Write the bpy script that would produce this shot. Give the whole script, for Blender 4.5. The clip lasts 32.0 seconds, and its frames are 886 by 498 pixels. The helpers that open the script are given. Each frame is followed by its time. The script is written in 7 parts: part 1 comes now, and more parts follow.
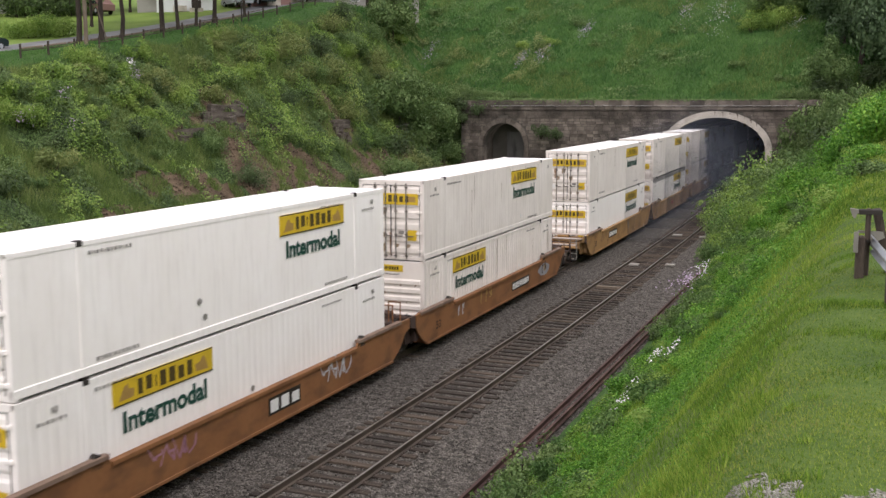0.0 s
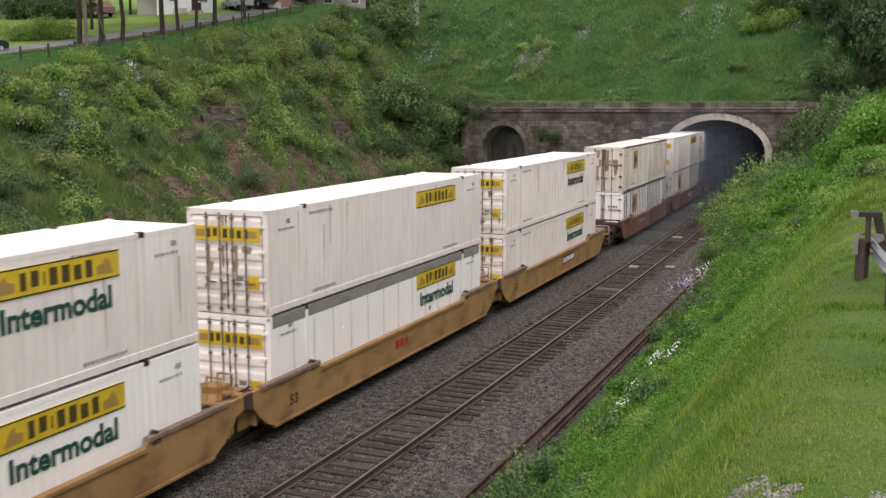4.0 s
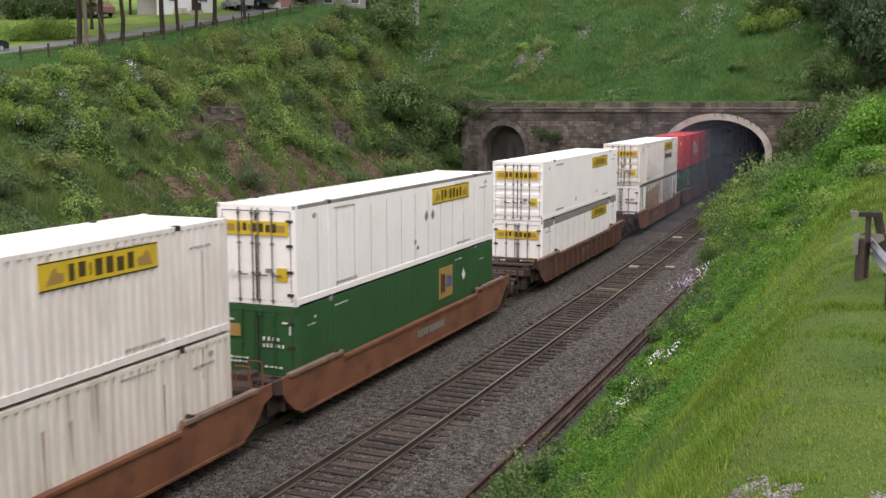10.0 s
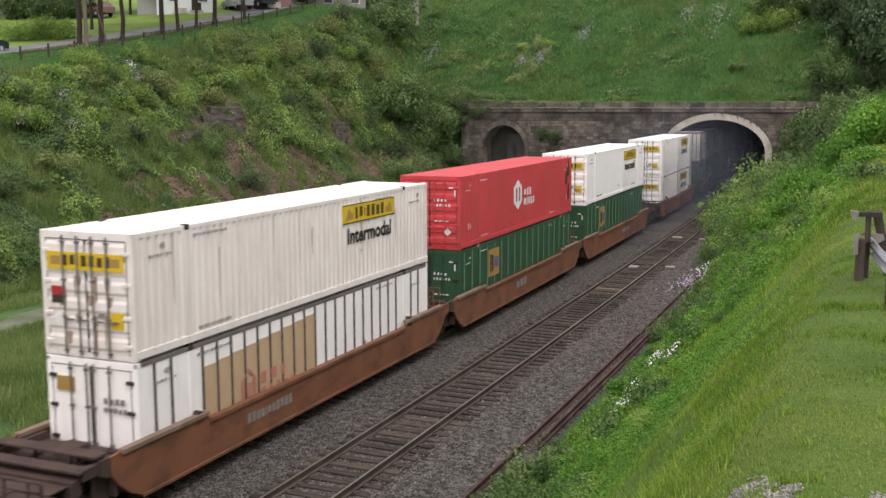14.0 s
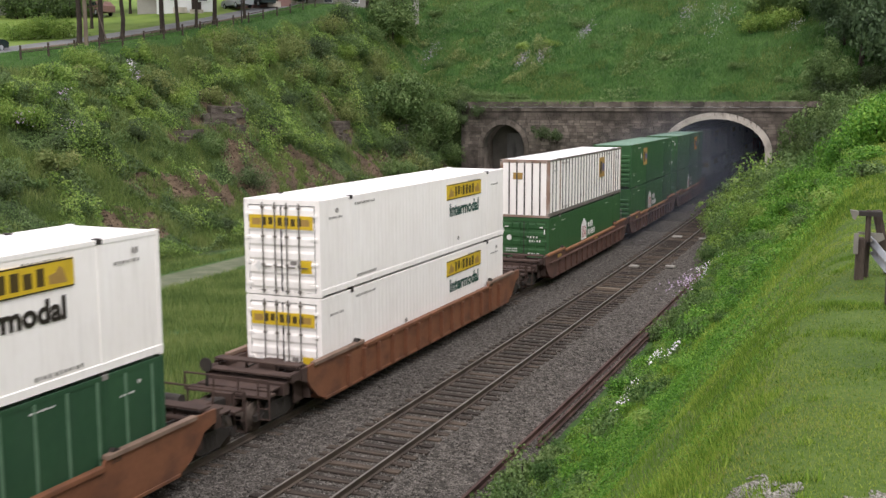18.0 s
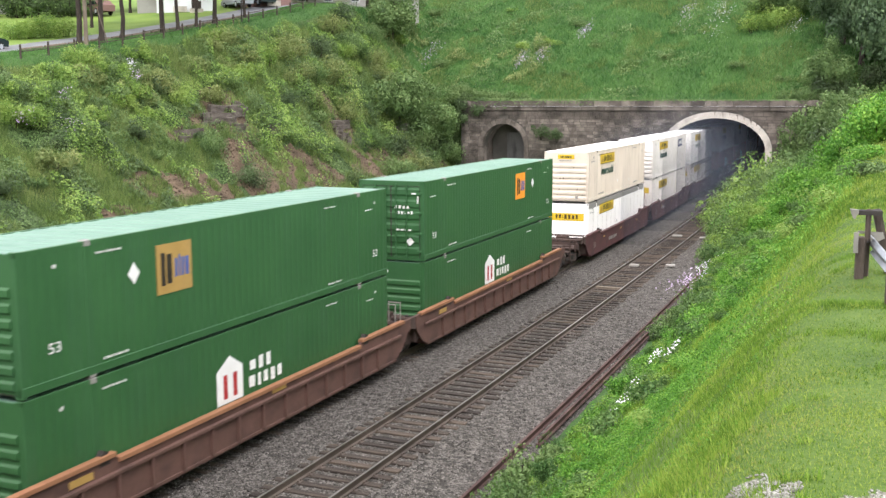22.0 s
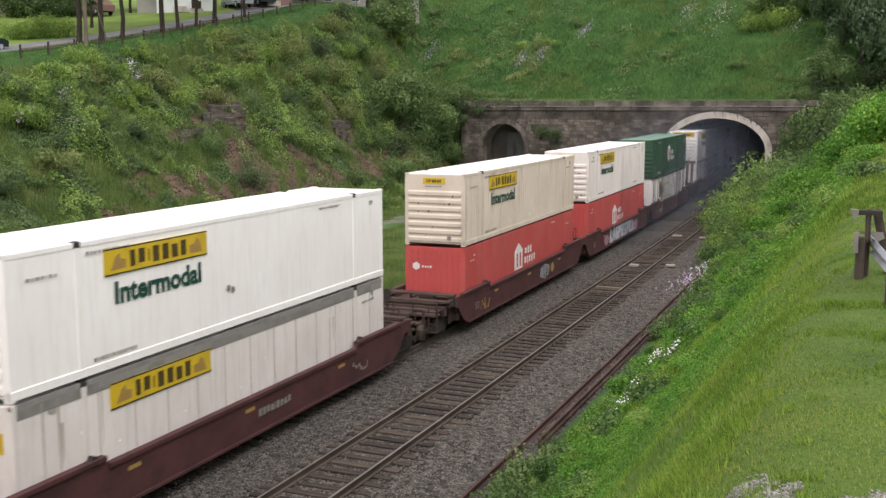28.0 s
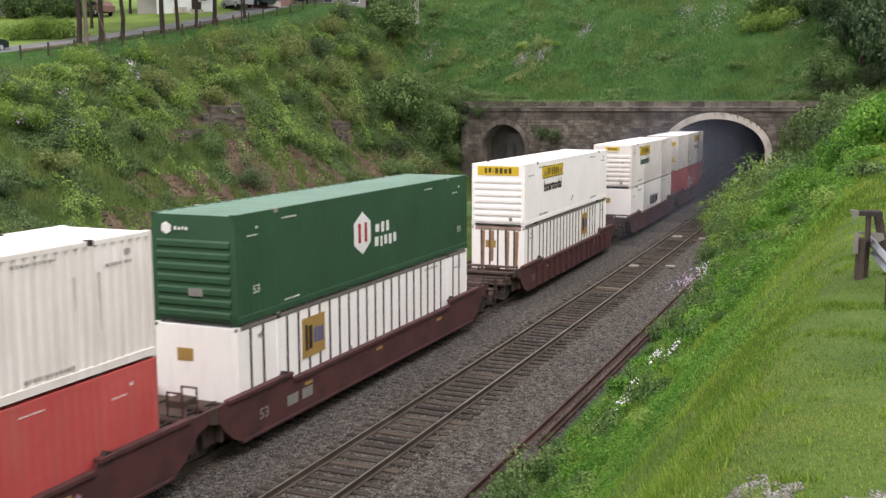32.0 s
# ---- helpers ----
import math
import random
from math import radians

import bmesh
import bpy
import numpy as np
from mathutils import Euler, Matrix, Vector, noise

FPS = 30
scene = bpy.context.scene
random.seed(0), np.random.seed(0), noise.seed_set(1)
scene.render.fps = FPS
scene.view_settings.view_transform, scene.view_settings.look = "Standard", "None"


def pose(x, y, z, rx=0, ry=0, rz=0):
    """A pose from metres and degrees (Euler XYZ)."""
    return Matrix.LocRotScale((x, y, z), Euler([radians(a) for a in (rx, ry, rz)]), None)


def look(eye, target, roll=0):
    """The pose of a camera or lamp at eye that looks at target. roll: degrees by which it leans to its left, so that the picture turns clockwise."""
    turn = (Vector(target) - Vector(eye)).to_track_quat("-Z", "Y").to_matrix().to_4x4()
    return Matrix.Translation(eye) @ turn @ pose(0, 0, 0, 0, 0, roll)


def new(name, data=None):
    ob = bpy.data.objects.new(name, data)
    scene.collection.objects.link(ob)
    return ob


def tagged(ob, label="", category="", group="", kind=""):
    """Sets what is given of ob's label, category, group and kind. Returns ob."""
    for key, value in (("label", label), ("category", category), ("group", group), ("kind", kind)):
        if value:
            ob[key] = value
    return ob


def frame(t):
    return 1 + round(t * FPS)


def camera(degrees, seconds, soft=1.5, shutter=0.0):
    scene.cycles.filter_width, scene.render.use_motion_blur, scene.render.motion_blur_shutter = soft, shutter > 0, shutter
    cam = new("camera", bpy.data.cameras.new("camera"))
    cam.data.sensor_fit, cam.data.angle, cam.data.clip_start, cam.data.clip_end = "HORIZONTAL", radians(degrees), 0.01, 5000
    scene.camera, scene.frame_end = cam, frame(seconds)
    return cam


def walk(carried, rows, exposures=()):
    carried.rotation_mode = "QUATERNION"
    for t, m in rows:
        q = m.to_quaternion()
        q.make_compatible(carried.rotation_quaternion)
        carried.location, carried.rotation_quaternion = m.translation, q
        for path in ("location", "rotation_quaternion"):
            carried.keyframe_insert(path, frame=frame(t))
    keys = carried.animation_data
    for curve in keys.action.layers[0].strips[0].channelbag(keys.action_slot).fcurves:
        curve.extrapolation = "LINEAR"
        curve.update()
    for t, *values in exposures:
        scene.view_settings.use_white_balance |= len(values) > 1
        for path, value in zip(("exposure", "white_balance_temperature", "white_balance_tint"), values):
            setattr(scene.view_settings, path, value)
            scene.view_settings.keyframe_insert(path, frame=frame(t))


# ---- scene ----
# The world: y runs along the railway towards the tunnel, x to the right of it, z = 0 on the rail heads.
EYE = Vector((16.44, 0.0, 8.95))
YAW, PITCH, ROLL = 22.838, 7.953, -0.104
cam = camera(45.70, 32.0, soft=1.45, shutter=0.22)


def aim(yaw, pitch):
    a, b = radians(yaw), radians(pitch)
    return look(EYE, EYE + Vector((-math.sin(a) * math.cos(b), math.cos(a) * math.cos(b), -math.sin(b))), ROLL)


# the tripod settles by a few hundredths of a degree now and then
SAG = ((0.0, 4.0), (1.0, 4.0), (1.5, 3.0), (2.0, 1.6), (2.6, 0.0), (6.0, 0.1), (6.7, 0.9), (7.4, 0.3), (8.0, 0.0), (14.5, 0.1), (16.5, 1.3), (20.2, 1.4), (21.0, 2.9), (24.5, 3.0), (25.2, 4.4), (25.6, 4.8), (27.5, 3.0), (30.5, 2.8), (31.2, 1.7), (32.0, 1.6))
CAM_ROWS = [(t, aim(YAW, PITCH + 0.0308 * (d - 1.5))) for t, d in SAG]
EXPOSURES = [(0.0, 0.10, 6350, 18), (1.0, 0.05, 6350, 18), (2.0, 0.01, 6350, 18), (3.0, 0.04, 6350, 18), (7.0, 0.07, 6350, 18), (10.0, 0.11, 6350, 18), (14.0, 0.15, 6350, 18), (15.0, 0.25, 6350, 18), (15.7, 0.44, 6350, 17), (16.4, 0.46, 6350, 17), (17.0, 0.27, 6350, 17), (18.0, 0.19, 6350, 17), (19.0, 0.22, 6300, 17), (20.0, 0.45, 6250, 16), (21.0, 0.72, 6150, 16), (22.0, 1.1, 6150, 15), (23.0, 1.18, 6150, 15), (24.0, 0.77, 6200, 15), (25.0, 0.28, 6300, 16), (28.0, 0.22, 6350, 17), (32.0, 0.35, 6350, 17)]
walk(cam, CAM_ROWS, EXPOSURES)

# ---- light: an overcast day, bright sky, a weak wide sun high on the right ----
world = bpy.data.worlds.new("overcast_sky")
scene.world = world
world.use_nodes = True
wn = world.node_tree
wn.nodes.clear()
w_out = wn.nodes.new("ShaderNodeOutputWorld")
w_bg = wn.nodes.new("ShaderNodeBackground")
w_sky = wn.nodes.new("ShaderNodeTexSky")
w_sky.sky_type = "NISHITA"
w_sky.sun_disc = False
w_sky.sun_elevation, w_sky.sun_rotation = radians(56), radians(-138)
w_sky.air_density, w_sky.dust_density, w_sky.ozone_density = 1.0, 6.0, 1.0
w_mix = wn.nodes.new("ShaderNodeMixRGB")
w_mix.inputs[0].default_value = 0.75
w_mix.inputs[2].default_value = (9.8, 9.7, 9.55, 1)
wn.links.new(w_sky.outputs[0], w_mix.inputs[1])
wn.links.new(w_mix.outputs[0], w_bg.inputs[0])
w_bg.inputs[1].default_value = 0.135
wn.links.new(w_bg.outputs[0], w_out.inputs[0])

sun_data = bpy.data.lights.new("sun", "SUN")
sun_data.energy, sun_data.angle, sun_data.color = 1.5, radians(25), (1.0, 0.97, 0.92)
sun = new("sun", sun_data)
sun.matrix_world = look((27, -30, 60), (0, 0, 0))

# ---- materials ----


def srgb(r, g, b):
    return tuple((c / 12.92 if c <= 0.04045 else ((c + 0.055) / 1.055) ** 2.4) for c in (r / 255, g / 255, b / 255)) + (1.0,)


def material(name, tones, rough=0.7, scale=3.0, fine=40.0, bump=0.15, metal=0.0, coords="Object", stretch=(1, 1, 1),
             per="", spread=0.25, detail=5.0, dirt=None, dirt_scale=1.2, dirt_amount=0.5, dirt_stretch=(1, 1, 1), translucent=0.0,
             bump_distance=0.02, spec=0.3, fine_weight=0.35):
    """tones: two or three base colours through which a broad and a fine noise run. per: 'object' or 'island' varies the piece."""
    m = bpy.data.materials.new(name)
    m.use_nodes = True
    nt = m.node_tree
    nt.nodes.clear()
    N, K = nt.nodes.new, nt.links.new
    out, bsdf = N("ShaderNodeOutputMaterial"), N("ShaderNodeBsdfPrincipled")
    if coords == "World":
        src = N("ShaderNodeNewGeometry").outputs["Position"]
    else:
        src = N("ShaderNodeTexCoord").outputs["Object"]
    mapping = N("ShaderNodeMapping")
    mapping.inputs["Scale"].default_value = stretch
    K(src, mapping.inputs[0])
    broad, small = N("ShaderNodeTexNoise"), N("ShaderNodeTexNoise")
    broad.inputs["Scale"].default_value, broad.inputs["Detail"].default_value = scale, detail
    small.inputs["Scale"].default_value, small.inputs["Detail"].default_value = fine, 4.0
    K(mapping.outputs[0], broad.inputs[0])
    K(mapping.outputs[0], small.inputs[0])
    add = N("ShaderNodeMath")
    add.operation = "MULTIPLY_ADD"
    K(small.outputs[0], add.inputs[0])
    add.inputs[1].default_value = fine_weight
    K(broad.outputs[0], add.inputs[2])
    value = add.outputs[0]
    if fine_weight != 0.35:
        level = N("ShaderNodeMath")
        level.operation = "ADD"
        K(value, level.inputs[0])
        level.inputs[1].default_value = (0.35 - fine_weight) / 2
        value = level.outputs[0]
    if per:
        if per == "object":
            rnd = N("ShaderNodeObjectInfo").outputs["Random"]
        else:
            rnd = N("ShaderNodeNewGeometry").outputs["Random Per Island"]
        mul = N("ShaderNodeMath")
        mul.operation = "MULTIPLY_ADD"
        K(rnd, mul.inputs[0])
        mul.inputs[1].default_value = spread * 2
        sub = N("ShaderNodeMath")
        sub.operation = "SUBTRACT"
        K(value, sub.inputs[0])
        sub.inputs[1].default_value = spread
        K(sub.outputs[0], mul.inputs[2])
        value = mul.outputs[0]
    ramp = N("ShaderNodeValToRGB")
    els = ramp.color_ramp.elements
    while len(els) < len(tones):
        els.new(0.5)
    for i, t in enumerate(tones):
        els[i].position = 0.38 + 0.56 * i / (len(tones) - 1)
        els[i].color = t
    K(value, ramp.inputs[0])
    colour = ramp.outputs[0]
    if dirt:
        dm, dn, dr = N("ShaderNodeMapping"), N("ShaderNodeTexNoise"), N("ShaderNodeValToRGB")
        dm.inputs["Scale"].default_value = dirt_stretch
        K(src, dm.inputs[0])
        K(dm.outputs[0], dn.inputs[0])
        dn.inputs["Scale"].default_value, dn.inputs["Detail"].default_value = dirt_scale, 6.0
        dr.color_ramp.elements[0].position, dr.color_ramp.elements[1].position = 0.48, 0.75
        dr.color_ramp.elements[1].color = (dirt_amount,) * 3 + (1,)
        K(dn.outputs[0], dr.inputs[0])
        mix = N("ShaderNodeMixRGB")
        K(dr.outputs[0], mix.inputs[0])
        K(colour, mix.inputs[1])
        mix.inputs[2].default_value = dirt
        colour = mix.outputs[0]
    K(colour, bsdf.inputs["Base Color"])
    bsdf.inputs["Roughness"].default_value = rough
    bsdf.inputs["Metallic"].default_value = metal
    bsdf.inputs["Specular IOR Level"].default_value = spec
    if bump:
        b = N("ShaderNodeBump")
        b.inputs["Strength"].default_value = bump
        b.inputs["Distance"].default_value = bump_distance
        K(small.outputs[0], b.inputs["Height"])
        K(b.outputs[0], bsdf.inputs["Normal"])
    shader = bsdf.outputs[0]
    if translucent:
        tr, ms = N("ShaderNodeBsdfTranslucent"), N("ShaderNodeMixShader")
        K(colour, tr.inputs[0])
        ms.inputs[0].default_value = translucent
        K(shader, ms.inputs[1])
        K(tr.outputs[0], ms.inputs[2])
        shader = ms.outputs[0]
    K(shader, out.inputs[0])
    return m


M = {}
GRIME = srgb(96, 84, 70)
for key, tones, kw in (
    ("grass", (srgb(45, 68, 31), srgb(61, 90, 41), srgb(80, 106, 53)), dict(rough=0.9, scale=0.35, fine=9, bump=0.6, coords="World", bump_distance=0.08)),
    # lawn ground: shade between the blades is put into its darker tones
    ("lawn", (srgb(52, 74, 24), srgb(74, 97, 32), srgb(97, 110, 47)), dict(rough=0.9, scale=0.9, fine=25, bump=0.5, coords="World", bump_distance=0.03, fine_weight=0.6)),
    ("far_lawn", (srgb(84, 108, 44), srgb(106, 130, 54), srgb(126, 144, 68)), dict(rough=0.9, scale=0.3, fine=8, bump=0.4, coords="World", bump_distance=0.03)),
    ("soil", (srgb(58, 49, 39), srgb(90, 76, 60), srgb(118, 101, 82)), dict(rough=0.95, scale=0.7, fine=6, bump=0.8, coords="World", bump_distance=0.12)),
    ("path_gravel", (srgb(76, 84, 60), srgb(96, 102, 80), srgb(120, 123, 102)), dict(rough=0.95, scale=0.8, fine=30, bump=0.5, coords="World")),
    ("pale_gravel", (srgb(96, 95, 84), srgb(134, 132, 122), srgb(176, 174, 166)), dict(rough=0.95, scale=4, fine=60, bump=0.2, coords="World", per="island", spread=0.2)),
    ("asphalt", (srgb(92, 94, 96), srgb(118, 119, 120), srgb(134, 134, 134)), dict(rough=0.85, scale=0.4, fine=40, bump=0.2, coords="World")),
    ("ballast", (srgb(38, 35, 31), srgb(73, 69, 63), srgb(119, 113, 106)), dict(rough=0.95, scale=5.0, fine=18, bump=1.0, coords="World", bump_distance=0.06, fine_weight=1.3)),
    ("stone_chip", (srgb(58, 54, 50), srgb(89, 84, 79), srgb(130, 125, 118)), dict(rough=0.9, scale=5.0, fine=30, bump=0.2, coords="World", per="island", spread=0.42)),
    ("tie_wood", (srgb(42, 37, 33), srgb(64, 56, 49), srgb(90, 79, 68)), dict(rough=0.95, scale=1.5, fine=30, bump=0.5, per="object", stretch=(0.6, 6, 4))),
    ("rail_steel", (srgb(56, 49, 44), srgb(80, 70, 62), srgb(98, 86, 76)), dict(rough=0.7, scale=1, fine=20, bump=0.1, coords="World")),
    ("rail_head", (srgb(120, 116, 110), srgb(150, 146, 140)), dict(rough=0.35, metal=0.8, scale=1, fine=20, bump=0.05, coords="World")),
    ("rail_red", (srgb(56, 43, 40), srgb(76, 56, 51), srgb(94, 72, 65)), dict(rough=0.85, scale=1, fine=14, bump=0.2)),
    ("sandstone", (srgb(66, 60, 54), srgb(99, 91, 83), srgb(132, 122, 112)), dict(rough=0.9, scale=0.9, fine=8, bump=0.6, coords="World", per="object", spread=0.17,
                                                                                     dirt=srgb(58, 54, 50), dirt_scale=0.35, dirt_amount=0.7, bump_distance=0.05)),
    ("mortar", (srgb(70, 66, 60), srgb(96, 92, 85)), dict(rough=0.95, scale=0.8, fine=12, bump=0.4, coords="World")),
    ("pale_slab", (srgb(120, 116, 108), srgb(160, 156, 148)), dict(rough=0.9, scale=2.0, fine=14, bump=0.3, coords="World")),
    ("arch_concrete", (srgb(176, 168, 156), srgb(206, 198, 186)), dict(rough=0.85, scale=0.7, fine=10, bump=0.2, coords="World", dirt=srgb(90, 84, 76), dirt_scale=0.9, dirt_amount=0.55)),
    ("infill_concrete", (srgb(84, 82, 80), srgb(116, 113, 109)), dict(rough=0.9, scale=0.7, fine=10, bump=0.3, coords="World", dirt=srgb(50, 48, 46), dirt_scale=1.4, dirt_amount=0.85, dirt_stretch=(1.6, 1, 0.25))),
    # lining lightened and blued: haze inside the tunnel is put into the colour
    ("tunnel_lining_hazed", (srgb(110, 114, 122), srgb(138, 142, 150)), dict(rough=0.95, scale=0.4, fine=4, bump=0.3, coords="World")),
    ("bark", (srgb(46, 40, 36), srgb(72, 64, 56)), dict(rough=0.95, scale=2, fine=14, bump=0.7, stretch=(3, 3, 0.6))),
    ("weathered_wood", (srgb(92, 82, 70), srgb(128, 116, 102)), dict(rough=0.9, scale=2, fine=20, bump=0.4, stretch=(3, 3, 0.6))),
    ("creosote_wood", (srgb(46, 40, 35), srgb(70, 61, 54), srgb(94, 84, 75)), dict(rough=0.9, scale=3, fine=24, bump=0.4, stretch=(3, 3, 0.6))),
    ("post_green", (srgb(40, 54, 38), srgb(58, 74, 52)), dict(rough=0.8, scale=3, fine=20, bump=0.2)),
    ("galvanised", (srgb(150, 154, 158), srgb(186, 190, 194)), dict(rough=0.35, metal=0.85, scale=4, fine=30, bump=0.05)),
    ("leaf_mid", (srgb(66, 90, 50), srgb(94, 120, 65), srgb(126, 146, 90)), dict(rough=0.6, scale=0.45, fine=2, bump=0, coords="World", per="island", spread=0.17, translucent=0.25)),
    ("leaf_dark", (srgb(54, 70, 46), srgb(76, 94, 58), srgb(102, 120, 78)), dict(rough=0.6, scale=0.45, fine=2, bump=0, coords="World", per="island", spread=0.17, translucent=0.22)),
    ("leaf_light", (srgb(88, 118, 52), srgb(120, 150, 66), srgb(154, 174, 90)), dict(rough=0.6, scale=0.45, fine=2, bump=0, coords="World", per="island", spread=0.17, translucent=0.28)),
    ("leaf_olive", (srgb(92, 108, 58), srgb(120, 134, 76), srgb(146, 152, 94)), dict(rough=0.65, scale=0.45, fine=2, bump=0, coords="World", per="island", spread=0.17, translucent=0.25)),
    ("leaf_shade", (srgb(52, 70, 47), srgb(72, 95, 61), srgb(97, 117, 77)), dict(rough=0.6, scale=0.45, fine=2, bump=0, coords="World", per="island", spread=0.13, translucent=0.2)),
    ("grass_blade", (srgb(78, 110, 32), srgb(108, 142, 43), srgb(150, 168, 72)), dict(rough=0.7, scale=0.5, fine=3, bump=0, coords="World", per="island", spread=0.27, translucent=0.3)),
    ("hill_blade", (srgb(55, 92, 44), srgb(79, 120, 58), srgb(110, 144, 79)), dict(rough=0.7, scale=0.3, fine=2, bump=0, coords="World", per="island", spread=0.18, translucent=0.3)),
    ("bank_leaf", (srgb(60, 105, 30), srgb(86, 138, 42), srgb(130, 170, 66)), dict(rough=0.6, scale=0.4, fine=3, bump=0, coords="World", per="island", spread=0.27, translucent=0.28)),
    ("bank_leaf_dark", (srgb(58, 88, 42), srgb(80, 112, 54), srgb(110, 136, 76)), dict(rough=0.6, scale=0.4, fine=3, bump=0, coords="World", per="island", spread=0.27, translucent=0.25)),
    ("lawn_blade", (srgb(66, 97, 25), srgb(98, 129, 36), srgb(148, 161, 72)), dict(rough=0.7, scale=0.5, fine=3, bump=0, coords="World", per="island", spread=0.36, translucent=0.3)),
    ("dry_blade", (srgb(118, 122, 56), srgb(142, 142, 74), srgb(164, 158, 98)), dict(rough=0.8, scale=0.5, fine=3, bump=0, coords="World", per="island", spread=0.2, translucent=0.2)),
    ("olive_blade", (srgb(80, 101, 50), srgb(109, 131, 68), srgb(142, 153, 92)), dict(rough=0.7, scale=0.4, fine=2, bump=0, coords="World", per="island", spread=0.2, translucent=0.3)),
    # ground of the left bank, darkened so gaps between leaves read as shadow
    ("scrub_shadow", (srgb(40, 56, 28), srgb(58, 76, 38), srgb(80, 94, 52)), dict(rough=0.95, scale=0.6, fine=5, bump=1.0, coords="World", bump_distance=0.2)),
    ("rock", (srgb(60, 54, 48), srgb(92, 84, 76), srgb(118, 110, 100)), dict(rough=0.95, scale=1.2, fine=8, bump=0.8, coords="World", bump_distance=0.08, stretch=(1, 1, 4))),
    ("rock_chip", (srgb(60, 51, 41), srgb(90, 76, 61), srgb(122, 106, 88)), dict(rough=0.95, scale=0.8, fine=8, bump=0.3, coords="World", per="island", spread=0.3)),
    ("petal_white", (srgb(214, 208, 214), srgb(236, 232, 236)), dict(rough=0.7, scale=2, fine=9, bump=0, coords="World", per="island")),
    ("petal_lilac", (srgb(176, 150, 186), srgb(214, 194, 220)), dict(rough=0.7, scale=2, fine=9, bump=0, coords="World", per="island")),
    ("paint_white", (srgb(245, 239, 232), srgb(252, 248, 243)), dict(rough=0.5, scale=0.6, fine=6, bump=0.04, dirt=GRIME, dirt_scale=3.2, dirt_amount=0.1, dirt_stretch=(1, 2.6, 0.22))),
    ("paint_offwhite", (srgb(221, 212, 203), srgb(236, 229, 221)), dict(rough=0.55, scale=0.6, fine=6, bump=0.04, dirt=GRIME, dirt_scale=2.6, dirt_amount=0.17, dirt_stretch=(1, 2.6, 0.2))),
    ("paint_cream", (srgb(203, 189, 171), srgb(221, 208, 190)), dict(rough=0.55, scale=0.6, fine=6, bump=0.04, dirt=GRIME, dirt_scale=1.3, dirt_amount=0.22, dirt_stretch=(1, 1.6, 0.25))),
    ("paint_worn", (srgb(206, 196, 180), srgb(234, 227, 216)), dict(rough=0.6, scale=0.9, fine=6, bump=0.05, stretch=(1, 1.5, 0.3), dirt=srgb(120, 96, 74), dirt_scale=1.1, dirt_amount=0.42, dirt_stretch=(1, 2.2, 0.2))),
    ("sheet_stained", (srgb(204, 192, 171), srgb(228, 219, 203)), dict(rough=0.6, scale=0.9, fine=6, bump=0.05, stretch=(1, 1.5, 0.3), dirt=srgb(140, 112, 84), dirt_scale=1.4, dirt_amount=0.5, dirt_stretch=(1, 2.2, 0.2))),
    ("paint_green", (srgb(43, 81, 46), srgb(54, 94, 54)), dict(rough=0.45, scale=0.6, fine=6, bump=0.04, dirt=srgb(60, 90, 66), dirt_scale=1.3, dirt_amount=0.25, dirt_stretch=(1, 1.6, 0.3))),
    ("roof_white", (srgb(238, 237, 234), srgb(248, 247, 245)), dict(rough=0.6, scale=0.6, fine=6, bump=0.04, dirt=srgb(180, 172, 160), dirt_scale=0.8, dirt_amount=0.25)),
    # green roofs: sky sheen put into the base colour, paler than the walls
    ("roof_green_sheen", (srgb(90, 122, 104), srgb(112, 141, 122)), dict(rough=0.5, scale=0.6, fine=6, bump=0.04, dirt=srgb(110, 140, 118), dirt_scale=1.3, dirt_amount=0.4)),
    # grey of some rails; on lock rods it stands for their shadows
    ("rail_rod_shadow", (srgb(92, 87, 80), srgb(122, 116, 108)), dict(rough=0.6, scale=2, fine=9, bump=0.05)),
    ("ink_olive", (srgb(66, 54, 24), srgb(82, 68, 32)), dict(rough=0.6, scale=2, fine=9, bump=0)),
    ("rust_streak", (srgb(128, 98, 74), srgb(160, 130, 104)), dict(rough=0.8, scale=2.5, fine=12, bump=0)),
    ("grime_streak", (srgb(164, 154, 140), srgb(184, 174, 160)), dict(rough=0.7, scale=2.5, fine=12, bump=0)),
    ("rust_frame", (srgb(122, 98, 84), srgb(156, 132, 116)), dict(rough=0.8, scale=1.6, fine=9, bump=0.1, dirt=srgb(186, 176, 166), dirt_scale=1.3, dirt_amount=0.7)),
    ("chord_worn", (srgb(112, 92, 80), srgb(140, 118, 102)), dict(rough=0.85, scale=1.4, fine=10, bump=0.15, dirt=srgb(84, 66, 56), dirt_scale=1.2, dirt_amount=0.5)),
    ("paint_darkgreen", (srgb(40, 71, 50), srgb(52, 86, 59)), dict(rough=0.5, scale=0.6, fine=6, bump=0.04, dirt=srgb(60, 84, 66), dirt_scale=1.3, dirt_amount=0.25, dirt_stretch=(1, 1.6, 0.3))),
    ("paint_red", (srgb(186, 60, 63), srgb(206, 76, 78)), dict(rough=0.5, scale=0.6, fine=6, bump=0.04, dirt=srgb(140, 80, 74), dirt_scale=1.3, dirt_amount=0.3, dirt_stretch=(1, 1.6, 0.3))),
    ("paint_fadedred", (srgb(178, 72, 69), srgb(198, 90, 85)), dict(rough=0.6, scale=0.6, fine=6, bump=0.04, dirt=srgb(170, 110, 96), dirt_scale=1.3, dirt_amount=0.35, dirt_stretch=(1, 1.6, 0.3))),
